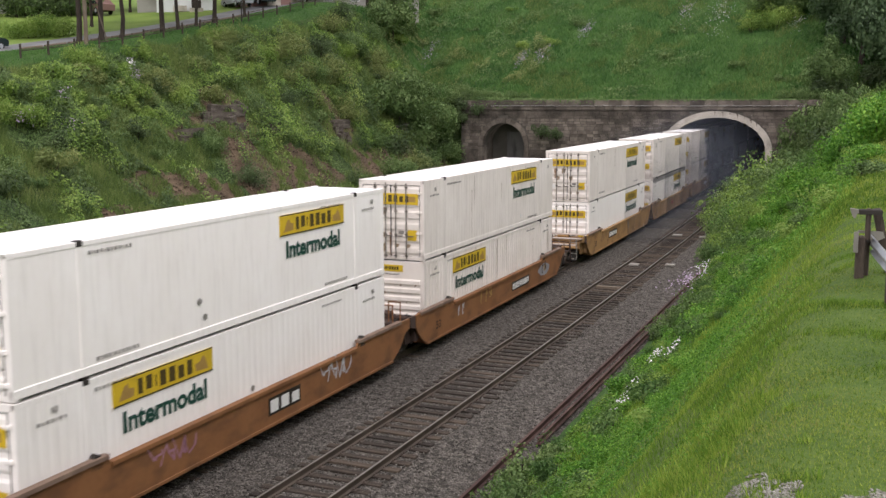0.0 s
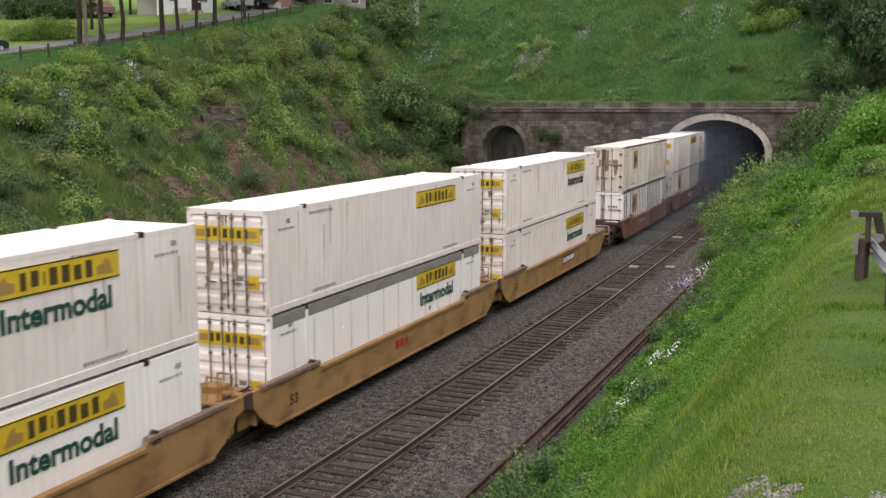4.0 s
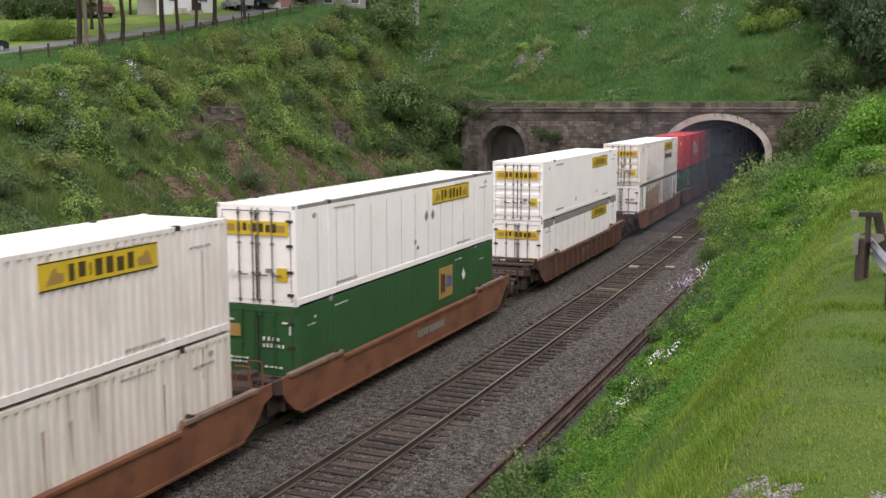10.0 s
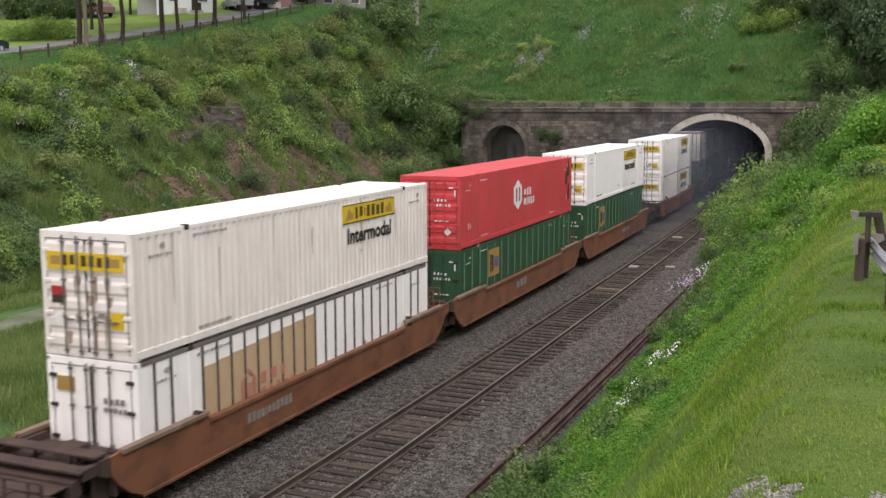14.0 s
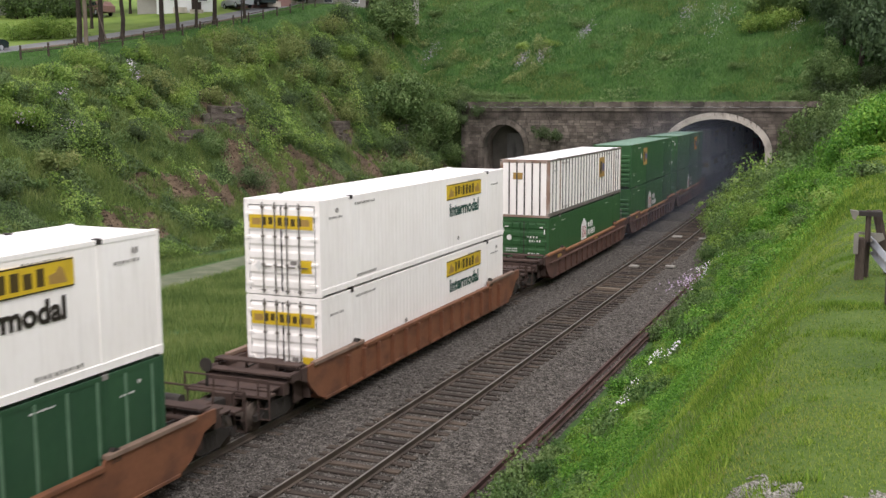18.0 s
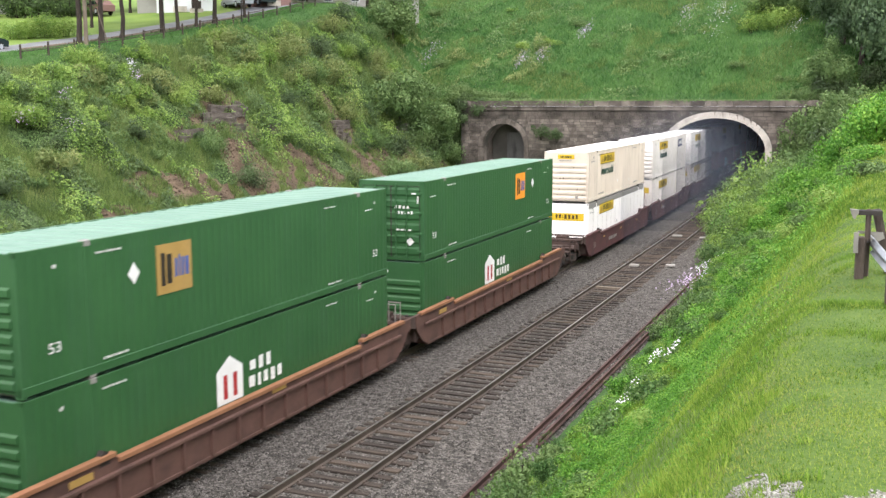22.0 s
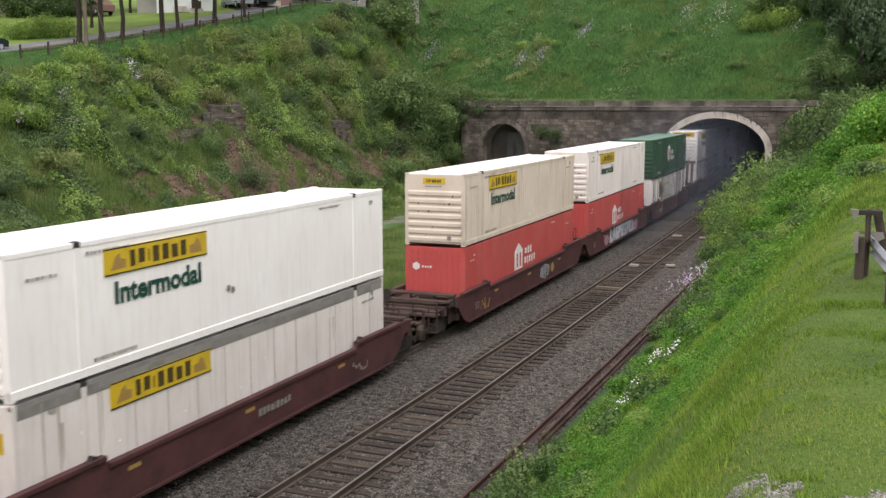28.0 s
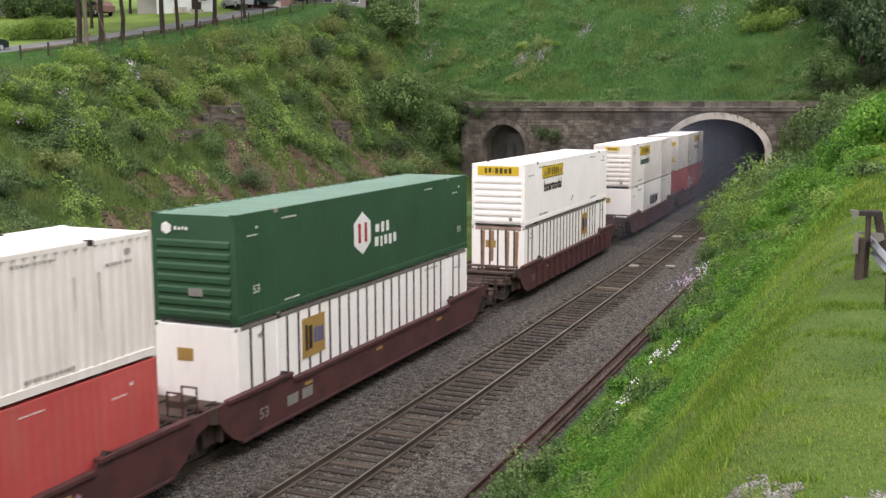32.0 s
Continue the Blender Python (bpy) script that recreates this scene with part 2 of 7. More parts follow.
    ("paint_tan", (srgb(176, 148, 116), srgb(200, 172, 138)), dict(rough=0.6, scale=0.9, fine=8, bump=0.04)),
    ("sign_yellow", (srgb(198, 166, 34), srgb(220, 188, 50)), dict(rough=0.5, scale=1.5, fine=8, bump=0, dirt=srgb(120, 96, 40), dirt_scale=1.5, dirt_amount=0.45)),
    ("sign_amber", (srgb(150, 120, 64), srgb(178, 144, 82)), dict(rough=0.55, scale=1.5, fine=8, bump=0, dirt=srgb(110, 90, 60), dirt_scale=1.5, dirt_amount=0.45)),
    ("sign_orange", (srgb(226, 140, 40), srgb(240, 158, 52)), dict(rough=0.5, scale=1.5, fine=8, bump=0)),
    ("band_grey", (srgb(120, 117, 112), srgb(150, 146, 140)), dict(rough=0.6, scale=0.8, fine=8, bump=0.04, dirt=srgb(96, 88, 78), dirt_scale=2.0, dirt_amount=0.5)),
    ("door_grime", (srgb(126, 106, 86), srgb(164, 146, 124)), dict(rough=0.8, scale=2.5, fine=12, bump=0)),
    ("ink_black", (srgb(34, 30, 24), srgb(48, 42, 34)), dict(rough=0.6, scale=2, fine=9, bump=0)),
    ("ink_green", (srgb(22, 62, 52), srgb(34, 78, 66)), dict(rough=0.6, scale=2, fine=9, bump=0)),
    ("ink_grey", (srgb(120, 116, 110), srgb(148, 144, 138)), dict(rough=0.6, scale=2, fine=9, bump=0)),
    ("ink_white", (srgb(214, 212, 206), srgb(232, 230, 226)), dict(rough=0.6, scale=2, fine=9, bump=0)),
    ("ink_red", (srgb(150, 40, 38), srgb(176, 54, 50)), dict(rough=0.6, scale=2, fine=9, bump=0)),
    ("ink_fadedred", (srgb(176, 112, 98), srgb(196, 132, 116)), dict(rough=0.6, scale=2, fine=9, bump=0)),
    ("ink_blue", (srgb(60, 76, 130), srgb(76, 96, 150)), dict(rough=0.6, scale=2, fine=9, bump=0)),
    ("ink_navy", (srgb(32, 42, 80), srgb(44, 56, 98)), dict(rough=0.6, scale=2, fine=9, bump=0)),
    ("ink_silver", (srgb(170, 172, 176), srgb(206, 208, 212)), dict(rough=0.5, scale=2, fine=9, bump=0)),
    ("ink_sprayed", (srgb(120, 120, 124), srgb(158, 158, 162)), dict(rough=0.6, scale=1.5, fine=9, bump=0)),
    ("ink_pink", (srgb(150, 104, 120), srgb(176, 132, 148)), dict(rough=0.5, scale=2, fine=9, bump=0)),
    ("dark_post", (srgb(62, 57, 53), srgb(88, 81, 75)), dict(rough=0.7, scale=2, fine=9, bump=0.1)),
    ("light_post", (srgb(78, 108, 84), srgb(98, 128, 102)), dict(rough=0.7, scale=2, fine=9, bump=0.1)),
    ("worn_steel", (srgb(120, 116, 108), srgb(150, 146, 138)), dict(rough=0.55, metal=0.3, scale=2, fine=12, bump=0.1)),
    ("black_steel", (srgb(40, 37, 34), srgb(62, 57, 52)), dict(rough=0.75, scale=2, fine=12, bump=0.2)),
    ("rubber", (srgb(24, 24, 25), srgb(36, 36, 37)), dict(rough=0.85, scale=2, fine=12, bump=0.1)),
    ("car_yellow", (srgb(142, 106, 64), srgb(170, 134, 88)), dict(rough=0.65, scale=0.7, fine=8, bump=0.1, dirt=srgb(84, 64, 48), dirt_scale=1.3, dirt_amount=0.75, dirt_stretch=(1, 0.7, 1.4))),
    ("car_orange", (srgb(108, 70, 49), srgb(134, 90, 65)), dict(rough=0.65, scale=0.7, fine=8, bump=0.1, dirt=srgb(72, 52, 46), dirt_scale=1.3, dirt_amount=0.75, dirt_stretch=(1, 0.7, 1.4))),
    ("car_tan", (srgb(120, 80, 50), srgb(144, 100, 64)), dict(rough=0.65, scale=0.7, fine=8, bump=0.1, dirt=srgb(80, 58, 44), dirt_scale=1.3, dirt_amount=0.75, dirt_stretch=(1, 0.7, 1.4))),
    ("car_rust", (srgb(80, 56, 45), srgb(104, 74, 58)), dict(rough=0.75, scale=0.7, fine=8, bump=0.15, dirt=srgb(58, 44, 38), dirt_scale=1.3, dirt_amount=0.75, dirt_stretch=(1, 0.7, 1.4))),
    ("car_brown", (srgb(80, 58, 51), srgb(102, 75, 65)), dict(rough=0.75, scale=0.7, fine=8, bump=0.15, dirt=srgb(58, 44, 40), dirt_scale=1.3, dirt_amount=0.75, dirt_stretch=(1, 0.7, 1.4))),
    ("car_maroon", (srgb(68, 41, 42), srgb(91, 57, 55)), dict(rough=0.7, scale=0.7, fine=8, bump=0.12, dirt=srgb(50, 40, 38), dirt_scale=1.3, dirt_amount=0.75, dirt_stretch=(1, 0.7, 1.4))),
    ("chord_orange", (srgb(128, 88, 62), srgb(154, 110, 79)), dict(rough=0.75, scale=0.9, fine=8, bump=0.15, dirt=srgb(110, 70, 48), dirt_scale=0.9, dirt_amount=0.6)),
    ("deck_grime", (srgb(58, 46, 42), srgb(82, 66, 58)), dict(rough=0.9, scale=1.4, fine=10, bump=0.2)),
    ("deck_pale", (srgb(150, 138, 128), srgb(184, 172, 162)), dict(rough=0.8, scale=1.4, fine=10, bump=0.2, dirt=srgb(110, 92, 76), dirt_scale=1.6, dirt_amount=0.6)),
    ("house_white", (srgb(214, 216, 216), srgb(228, 230, 230)), dict(rough=0.7, scale=0.6, fine=6, bump=0.05, coords="World")),
    ("house_brick", (srgb(120, 92, 88), srgb(142, 112, 106)), dict(rough=0.9, scale=0.8, fine=9, bump=0.2, coords="World")),
    ("house_grey", (srgb(150, 146, 140), srgb(176, 172, 166)), dict(rough=0.9, scale=0.8, fine=9, bump=0.1, coords="World")),
    ("roof_shingle", (srgb(70, 68, 68), srgb(98, 96, 96)), dict(rough=0.9, scale=1.5, fine=10, bump=0.2, coords="World")),
    ("car_paint_dark", (srgb(28, 40, 42), srgb(38, 52, 54)), dict(rough=0.25, scale=1, fine=8, bump=0, spec=0.6)),
    ("car_paint_silver", (srgb(156, 160, 164), srgb(180, 184, 188)), dict(rough=0.3, scale=1, fine=8, bump=0, spec=0.6)),
    ("window_glass", (srgb(40, 46, 52), srgb(58, 64, 70)), dict(rough=0.1, scale=1, fine=8, bump=0, spec=0.7)),
):
    M[key] = material(key, tones, **kw)

# ---- mesh helpers ----


class Geo:
    """Collects boxes, prisms and sweeps into one mesh."""

    def __init__(self):
        self.v, self.f = [], []

    def poly(self, pts, faces):
        n = len(self.v)
        self.v.extend(tuple(p) for p in pts)
        self.f.extend(tuple(n + i for i in f) for f in faces)
        return self

    def box(self, x0, x1, y0, y1, z0, z1, c=0.0):
        """c: a chamfer along all upright and top edges."""
        if c <= 0:
            return self.poly([(x0, y0, z0), (x1, y0, z0), (x1, y1, z0), (x0, y1, z0), (x0, y0, z1), (x1, y0, z1), (x1, y1, z1), (x0, y1, z1)],
                             [(0, 3, 2, 1), (4, 5, 6, 7), (0, 1, 5, 4), (1, 2, 6, 5), (2, 3, 7, 6), (3, 0, 4, 7)])

        def ring(d, z):
            return [(x0 + d + c, y0 + d, z), (x1 - d - c, y0 + d, z), (x1 - d, y0 + d + c, z), (x1 - d, y1 - d - c, z),
                    (x1 - d - c, y1 - d, z), (x0 + d + c, y1 - d, z), (x0 + d, y1 - d - c, z), (x0 + d, y0 + d + c, z)]
        pts = ring(0, z0) + ring(0, z1 - c) + ring(c, z1)
        faces = [tuple(range(7, -1, -1)), tuple(range(16, 24))]
        for k in (0, 8):
            for i in range(8):
                faces.append((k + i, k + (i + 1) % 8, k + 8 + (i + 1) % 8, k + 8 + i))
        return self.poly(pts, faces)

    def sweep(self, profile, a, b, axis="y", closed=True):
        """Extrudes a 2D outline from a to b along the axis."""
        def at(p, s):
            return (p[0], s, p[1]) if axis == "y" else ((s, p[0], p[1]) if axis == "x" else (p[0], p[1], s))
        n = len(profile)
        pts = [at(p, a) for p in profile] + [at(p, b) for p in profile]
        faces = [(i, (i + 1) % n, n + (i + 1) % n, n + i) for i in range(n if closed else n - 1)]
        if closed:
            faces += [tuple(range(n - 1, -1, -1)), tuple(range(n, 2 * n))]
        return self.poly(pts, faces)

    def rod(self, p, q, r, n=6, r2=None):
        p, q = Vector(p), Vector(q)
        d = (q - p).normalized()
        s = d.orthogonal().normalized()
        t = d.cross(s)
        r2 = r if r2 is None else r2
        pts = [p + (s * math.cos(k * math.tau / n) + t * math.sin(k * math.tau / n)) * r for k in range(n)]
        pts += [q + (s * math.cos(k * math.tau / n) + t * math.sin(k * math.tau / n)) * r2 for k in range(n)]
        return self.poly(pts, [(i, (i + 1) % n, n + (i + 1) % n, n + i) for i in range(n)] + [tuple(range(n - 1, -1, -1)), tuple(range(n, 2 * n))])

    def mesh(self, name, smooth=False):
        me = bpy.data.meshes.new(name)
        me.from_pydata(self.v, [], self.f)
        if smooth:
            me.polygons.foreach_set("use_smooth", [True] * len(me.polygons))
        bm = bmesh.new()
        bm.from_mesh(me)
        bmesh.ops.recalc_face_normals(bm, faces=bm.faces)
        bm.to_mesh(me)
        bm.free()
        me.materials.append(None)
        return me


SHARED = {}


def shared(key, make, smooth=False):
    if key not in SHARED:
        g = Geo()
        make(g)
        SHARED[key] = g.mesh(key if isinstance(key, str) else str(key[0]), smooth)
    return SHARED[key]


def put(name, data, mat, parent=None, m=None, label=""):
    """Links a mesh as one object with its own material."""
    ob = new(name, data)
    if len(data.materials) == 0:
        data.materials.append(None)
    ob.material_slots[0].link = "OBJECT"
    ob.material_slots[0].material = M[mat]
    ob.parent = parent
    if m is not None:
        ob.matrix_basis = m
    if label:
        ob["label"] = label
    if name in ("stencil", "lettering", "car_number", "stain"):
        ob["kind"] = "stuff"
    return ob


def geo(name, mat, parent, make, label="", smooth=False, m=None):
    g = Geo()
    make(g)
    return put(name, g.mesh(name, smooth), mat, parent, m, label)


def raw_mesh(name, verts, quads, mats=(), smooth=False, index=None):
    """A mesh straight from arrays (quads only)."""
    verts, quads = np.asarray(verts, np.float32), np.asarray(quads, np.int32)
    me = bpy.data.meshes.new(name)
    me.vertices.add(len(verts))
    me.vertices.foreach_set("co", verts.ravel())
    me.loops.add(quads.size)
    me.loops.foreach_set("vertex_index", quads.ravel())
    me.polygons.add(len(quads))
    me.polygons.foreach_set("loop_start", np.arange(len(quads), dtype=np.int32) * quads.shape[1])
    for k in mats:
        me.materials.append(M[k])
    if index is not None:
        me.polygons.foreach_set("material_index", np.asarray(index, np.int32))
    if smooth:
        me.polygons.foreach_set("use_smooth", np.ones(len(quads), bool))
    me.update(calc_edges=True)
    me.validate()
    return me


def bend(y):
    """Sideways drift of the railway on its slight left-hand curve."""
    y = np.asarray(y, float)
    q = np.clip(y - 25, 0, 81)
    return -2.31e-4 * q * q - 2 * 2.31e-4 * 81 * np.maximum(0, y - 106)
# ---- the ground ----
WALL_Y0, WALL_Y1 = 106.0, 107.4
WALL_X0, WALL_X1 = -26.0, 9.2
rng = np.random.default_rng(7)
LATTICE = rng.random((256, 256))


def lattice(x, y):
    xi, yi = np.floor(x).astype(int), np.floor(y).astype(int)
    fx, fy = x - xi, y - yi
    fx, fy = fx * fx * (3 - 2 * fx), fy * fy * (3 - 2 * fy)
    g = LATTICE
    a, b = g[xi % 256, yi % 256], g[(xi + 1) % 256, yi % 256]
    c, d = g[xi % 256, (yi + 1) % 256], g[(xi + 1) % 256, (yi + 1) % 256]
    return (a * (1 - fx) + b * fx) * (1 - fy) + (c * (1 - fx) + d * fx) * fy - 0.5


def ease(t):
    t = np.clip(t, 0, 1)
    return 0.62 * t + 0.38 * t * t * (3 - 2 * t)


def crest_height(y):
    return np.clip(11.95 + 0.118 * (y - 57) + 0.0009 * np.clip(y - 57, 0, 60) ** 2, 9.0, 19.6)


def bank_foot(y):
    return 8.5 - 0.0022 * np.clip(np.asarray(y, float) - 33, 0, 32) ** 2


def height(x, y):
    """Height of the ground: cutting floor, mown bank on the right, wooded bank on the left, hill over the tunnel."""
    x, y = np.asarray(x, float), np.asarray(y, float)
    n = lattice(x * 0.23 + 40, y * 0.23 + 9) * 1.0 + lattice(x * 0.61 + 3, y * 0.61 + 71) * 0.45
    floor = -0.52 + 0.06 * lattice(x * 0.7, y * 0.7)
    tr = (x - bank_foot(y)) / (15.85 - bank_foot(y))
    tq = np.clip(tr, 0, 1)
    slope = -0.5 + 7.73 * np.clip(tr, 0, 3) ** 1.22
    flat = 7.24 + 0.02 * np.maximum(0, x - 16)
    right = np.where(slope > flat + 4, flat, -0.22 * np.log(np.exp(-(np.minimum(slope, flat + 4) - flat) / 0.22) + 1) + flat)
    right = right + tq * (1 - tq) * n * 1.4 + np.clip(tr - 0.6, 0, 0.5) * (0.12 * lattice(x * 0.5, y * 0.5) + 0.07 * lattice(x * 1.6, y * 1.6))
    right = right + np.clip(tr, 0, 1) * 0.03 * np.maximum(0, y - 66)
    # the mound of the mown lawn ends in a soft fold
    fold = 9.5 + 1.6 * np.clip(16.3 - x, 0, 2.0)
    right = right + 0.13 * np.clip((tr - 0.75) / 0.2, 0, 1) * (np.clip((fold - y) / 0.9 + 0.5, 0, 1) - 0.5)
    tl = (-24.0 - x) / 17.0
    zc = crest_height(y)
    left = -0.5 + (zc + 0.5) * ease(tl) + np.clip(tl, 0, 1) * (1 - np.clip(tl, 0, 1)) * n * 5.0
    left = left + np.where(tl > 1, 0.06 * np.maximum(0, -41.0 - x), 0)
    left = np.minimum(left, zc + 14)
    z = np.maximum(np.maximum(floor, np.where(x > 0, right, -9)), np.where(x < 0, left, -9))
    back = 8.75 + 0.52 * np.clip(y - 107.4, 0, 70) + 0.05 * np.maximum(0, y - 177.4) + n * 0.8 * np.clip((y - 107.4) / 6, 0, 1)
    return np.where(y > 107.3, np.maximum(z, back), z)


def axis(lo, hi, step, far):
    """Even steps between lo and hi, then growing ones out to the horizon."""
    mid = np.arange(lo, hi + 1e-6, step)
    out, d, s = [], step, 0.0
    while s < far:
        d *= 1.35
        s += d
        out.append(s)
    out = np.array(out)
    return np.concatenate([lo - out[::-1], mid, hi + out])


gx = axis(-64.0, 24.0, 0.5, 1800)
gx = np.unique(np.round(np.concatenate([gx, np.arange(12.5, 18.0, 0.1)]), 3))
gy = axis(-12.0, 146.0, 0.5, 1800)
gy = np.unique(np.concatenate([gy[(gy < 105.9) | (gy > 107.5)], [WALL_Y0, WALL_Y1]]))
X, Y = np.meshgrid(gx, gy, indexing="ij")
Z = height(X, Y)
nx, ny = len(gx), len(gy)
ids = np.arange(nx * ny).reshape(nx, ny)
quads = np.stack([ids[:-1, :-1], ids[1:, :-1], ids[1:, 1:], ids[:-1, 1:]], -1).reshape(-1, 4)
cx_, cy_ = (X[:-1, :-1] + X[1:, 1:]).ravel() / 2, (Y[:-1, :-1] + Y[1:, 1:]).ravel() / 2
keep = ~((cy_ > WALL_Y0) & (cy_ < WALL_Y1) & (cx_ > WALL_X0) & (cx_ < WALL_X1))
quads, cx_, cy_ = quads[keep], cx_[keep], cy_[keep]


SCARS = ((-33.7, 72.2, 1.3, 3.6), (-32.7, 73.2, 1.2, 2.6), (-30.4, 70.6, 1.7, 3.2), (-28.6, 70.6, 1.7, 4.6), (-29.6, 60.4, 1.2, 3.6), (-28.4, 64.5, 1.0, 3.4), (-27.9, 77.5, 1.3, 4.0), (-29.3, 76.0, 1.0, 2.4), (-32.6, 66.0, 0.6, 1.3), (-33.0, 89.0, 0.8, 1.6), (-31.2, 87.6, 1.1, 2.6), (-28.2, 91.5, 1.6, 6.0), (-28.5, 95, 1.5, 3.0), (-26.2, 100, 1.6, 5.0), (-27.2, 54, 1.2, 3.0))


def bare(x, y):
    """Where the left bank shows bare earth and rock."""
    m = lattice(x * 0.9 + 11, y * 0.7 + 31) * 0.9 + lattice(x * 0.3, y * 0.3) * 0.8 + lattice(x * 2.3, y * 2.3) * 0.5
    d = np.full(np.shape(x), 9.0)
    for sx, sy, rx, ry in SCARS:
        d = np.minimum(d, np.hypot((x - sx) / rx, (y - sy) / ry))
    return d + 0.75 * m < 1.1


mid = np.zeros(len(quads), int)
tr_ = (cx_ - bank_foot(cy_)) / (15.85 - bank_foot(cy_))
# shadow-dark ground beneath the growth of the left bank
mid[(cx_ < -22.5) & (cx_ > -41.3) & (cy_ < 112)] = 5
mid[(tr_ > 0.12) & (tr_ < 1.2) & (cy_ < 60)] = 1
mid[(tr_ > 0.6) & (cx_ > 14.6 + np.minimum(0.06 * cy_, 0.7 + 0.012 * cy_) + 1.5 * lattice(cx_ * 1.7, cy_ * 0.9) + 0.8 * lattice(cx_ * 5, cy_ * 3)) & (cx_ < 40) & (cy_ < 95)] = 1
mid[bare(cx_, cy_)] = 2
path_x = -18.4 - 0.04 * (cy_ - 38)
mid[(np.abs(cx_ - path_x) < 1.1 + 0.5 * lattice(cx_ * 0.9, cy_ * 0.9)) & (cy_ > -20) & (cy_ < 106)] = 3
mid[(cx_ < -40.0) & (cx_ > -45.0) & (cy_ < 106) & (cy_ > -60)] = 0
mid[(cx_ < -45.0) & (cx_ > -48.6) & (cy_ < 106) & (cy_ > -60)] = 4
mid[(cx_ < -48.6) & (cx_ > -200) & (cy_ < 150)] = 6
ground = new("ground", raw_mesh("ground", np.stack([X.ravel(), Y.ravel(), Z.ravel()], 1), quads, ("grass", "lawn", "soil", "path_gravel", "asphalt", "scrub_shadow", "far_lawn"), True, mid))
tagged(ground, "green grassy railway cutting with bare earth patches", "ground", kind="structure")

# ---- ballast bed and two tracks ----
BX = np.array([-3.6, -2.9, -2.2, -1.2, 0, 1.2, 2.2, 3.2, 4.4, 5.6, 6.5, 7.2, 7.9, 8.4])
BZ = np.array([-0.56, -0.42, -0.25, -0.215, -0.225, -0.215, -0.22, -0.21, -0.225, -0.215, -0.24, -0.32, -0.38, -0.56])
bx = np.linspace(-3.6, 8.4, 61)
by = np.concatenate([np.arange(-12, 110, 0.4), np.arange(110, 191, 4.0)])
GX, GY = np.meshgrid(bx, by, indexing="ij")
GZ = np.interp(GX, BX, BZ) + 0.035 * lattice(GX * 3.1, GY * 3.1)
bid = np.arange(GX.size).reshape(GX.shape)
bq = np.stack([bid[:-1, :-1], bid[1:, :-1], bid[1:, 1:], bid[:-1, 1:]], -1).reshape(-1, 4)
ballast = new("ballast_bed", raw_mesh("ballast_bed", np.stack([(GX + bend(GY)).ravel(), GY.ravel(), GZ.ravel()], 1), bq, ("ballast",), True))
tagged(ballast, "grey crushed stone ballast under two railway tracks", "ballast", kind="structure")


def chips(n, seed, x0, x1, y0, y1, size):
    """Loose stones: squashed octahedra strewn over the ballast."""
    r = np.random.default_rng(seed)
    px, py = r.uniform(x0, x1, n), y0 + (y1 - y0) * r.random(n) ** 1.6
    pz = np.interp(px, BX, BZ) + 0.01
    oct_v = np.array([(1, 0, 0), (0, 1, 0), (-1, 0, 0), (0, -1, 0), (0, 0, 1), (0, 0, -1)], float)
    oct_f = np.array([(0, 1, 4), (1, 2, 4), (2, 3, 4), (3, 0, 4), (1, 0, 5), (2, 1, 5), (3, 2, 5), (0, 3, 5)])
    s = r.uniform(0.5, 1.2, (n, 1, 3)) * size * np.array([1, 1, 0.75])
    a = r.uniform(0, math.tau, n)
    v = oct_v[None] * s + r.normal(0, 0.25 * size, (n, 6, 3))
    ca, sa = np.cos(a)[:, None], np.sin(a)[:, None]
    vx, vy = v[..., 0] * ca - v[..., 1] * sa, v[..., 0] * sa + v[..., 1] * ca
    v = np.stack([vx + (px + bend(py))[:, None], vy + py[:, None], v[..., 2] + pz[:, None]], -1)
    f = oct_f[None] + 6 * np.arange(n)[:, None, None]
    return raw_mesh("loose_stones", v.reshape(-1, 3), f.reshape(-1, 3), ("stone_chip",))


stones = new("loose_stones", chips(42000, 5, -2.4, 8.0, 16, 70, 0.03))
tagged(stones, "loose grey crushed stones of the ballast", "gravel", kind="stuff")

RAIL_PROFILE = [(-0.075, -0.18), (0.075, -0.18), (0.075, -0.165), (0.012, -0.145), (0.012, -0.045), (0.037, -0.03), (0.037, 0.0), (-0.037, 0.0), (-0.037, -0.03), (-0.012, -0.045), (-0.012, -0.145), (-0.075, -0.165)]


def swept_rail(name, x, parent, y0, y1, mat="rail_steel", profile=RAIL_PROFILE, dz=0.0):
    ys = np.concatenate([np.arange(y0, y1, 2.0), [y1]])
    n = len(profile)
    v = [(x + float(bend(yy)) + px, yy, pz + dz) for yy in ys for px, pz in profile]
    f = [(i * n + k, i * n + (k + 1) % n, (i + 1) * n + (k + 1) % n, (i + 1) * n + k) for i in range(len(ys) - 1) for k in range(n)]
    f += [tuple(range(n - 1, -1, -1)), tuple((len(ys) - 1) * n + k for k in range(n))]
    g = Geo().poly(v, f)
    ob = put(name, g.mesh(name), mat, parent)
    return ob


def make_tie(g):
    g.box(-1.3, 1.3, -0.115, 0.115, -0.18, 0, 0.012)


def make_tie_plate(g):
    g.box(-0.18, 0.18, -0.09, 0.09, 0, 0.016, 0.004)
    for sx in (-1, 1):
        for sy in (-1, 1):
            g.box(sx * 0.11 - 0.018, sx * 0.11 + 0.018, sy * 0.055 - 0.018, sy * 0.055 + 0.018, 0.012, 0.05, 0.006)


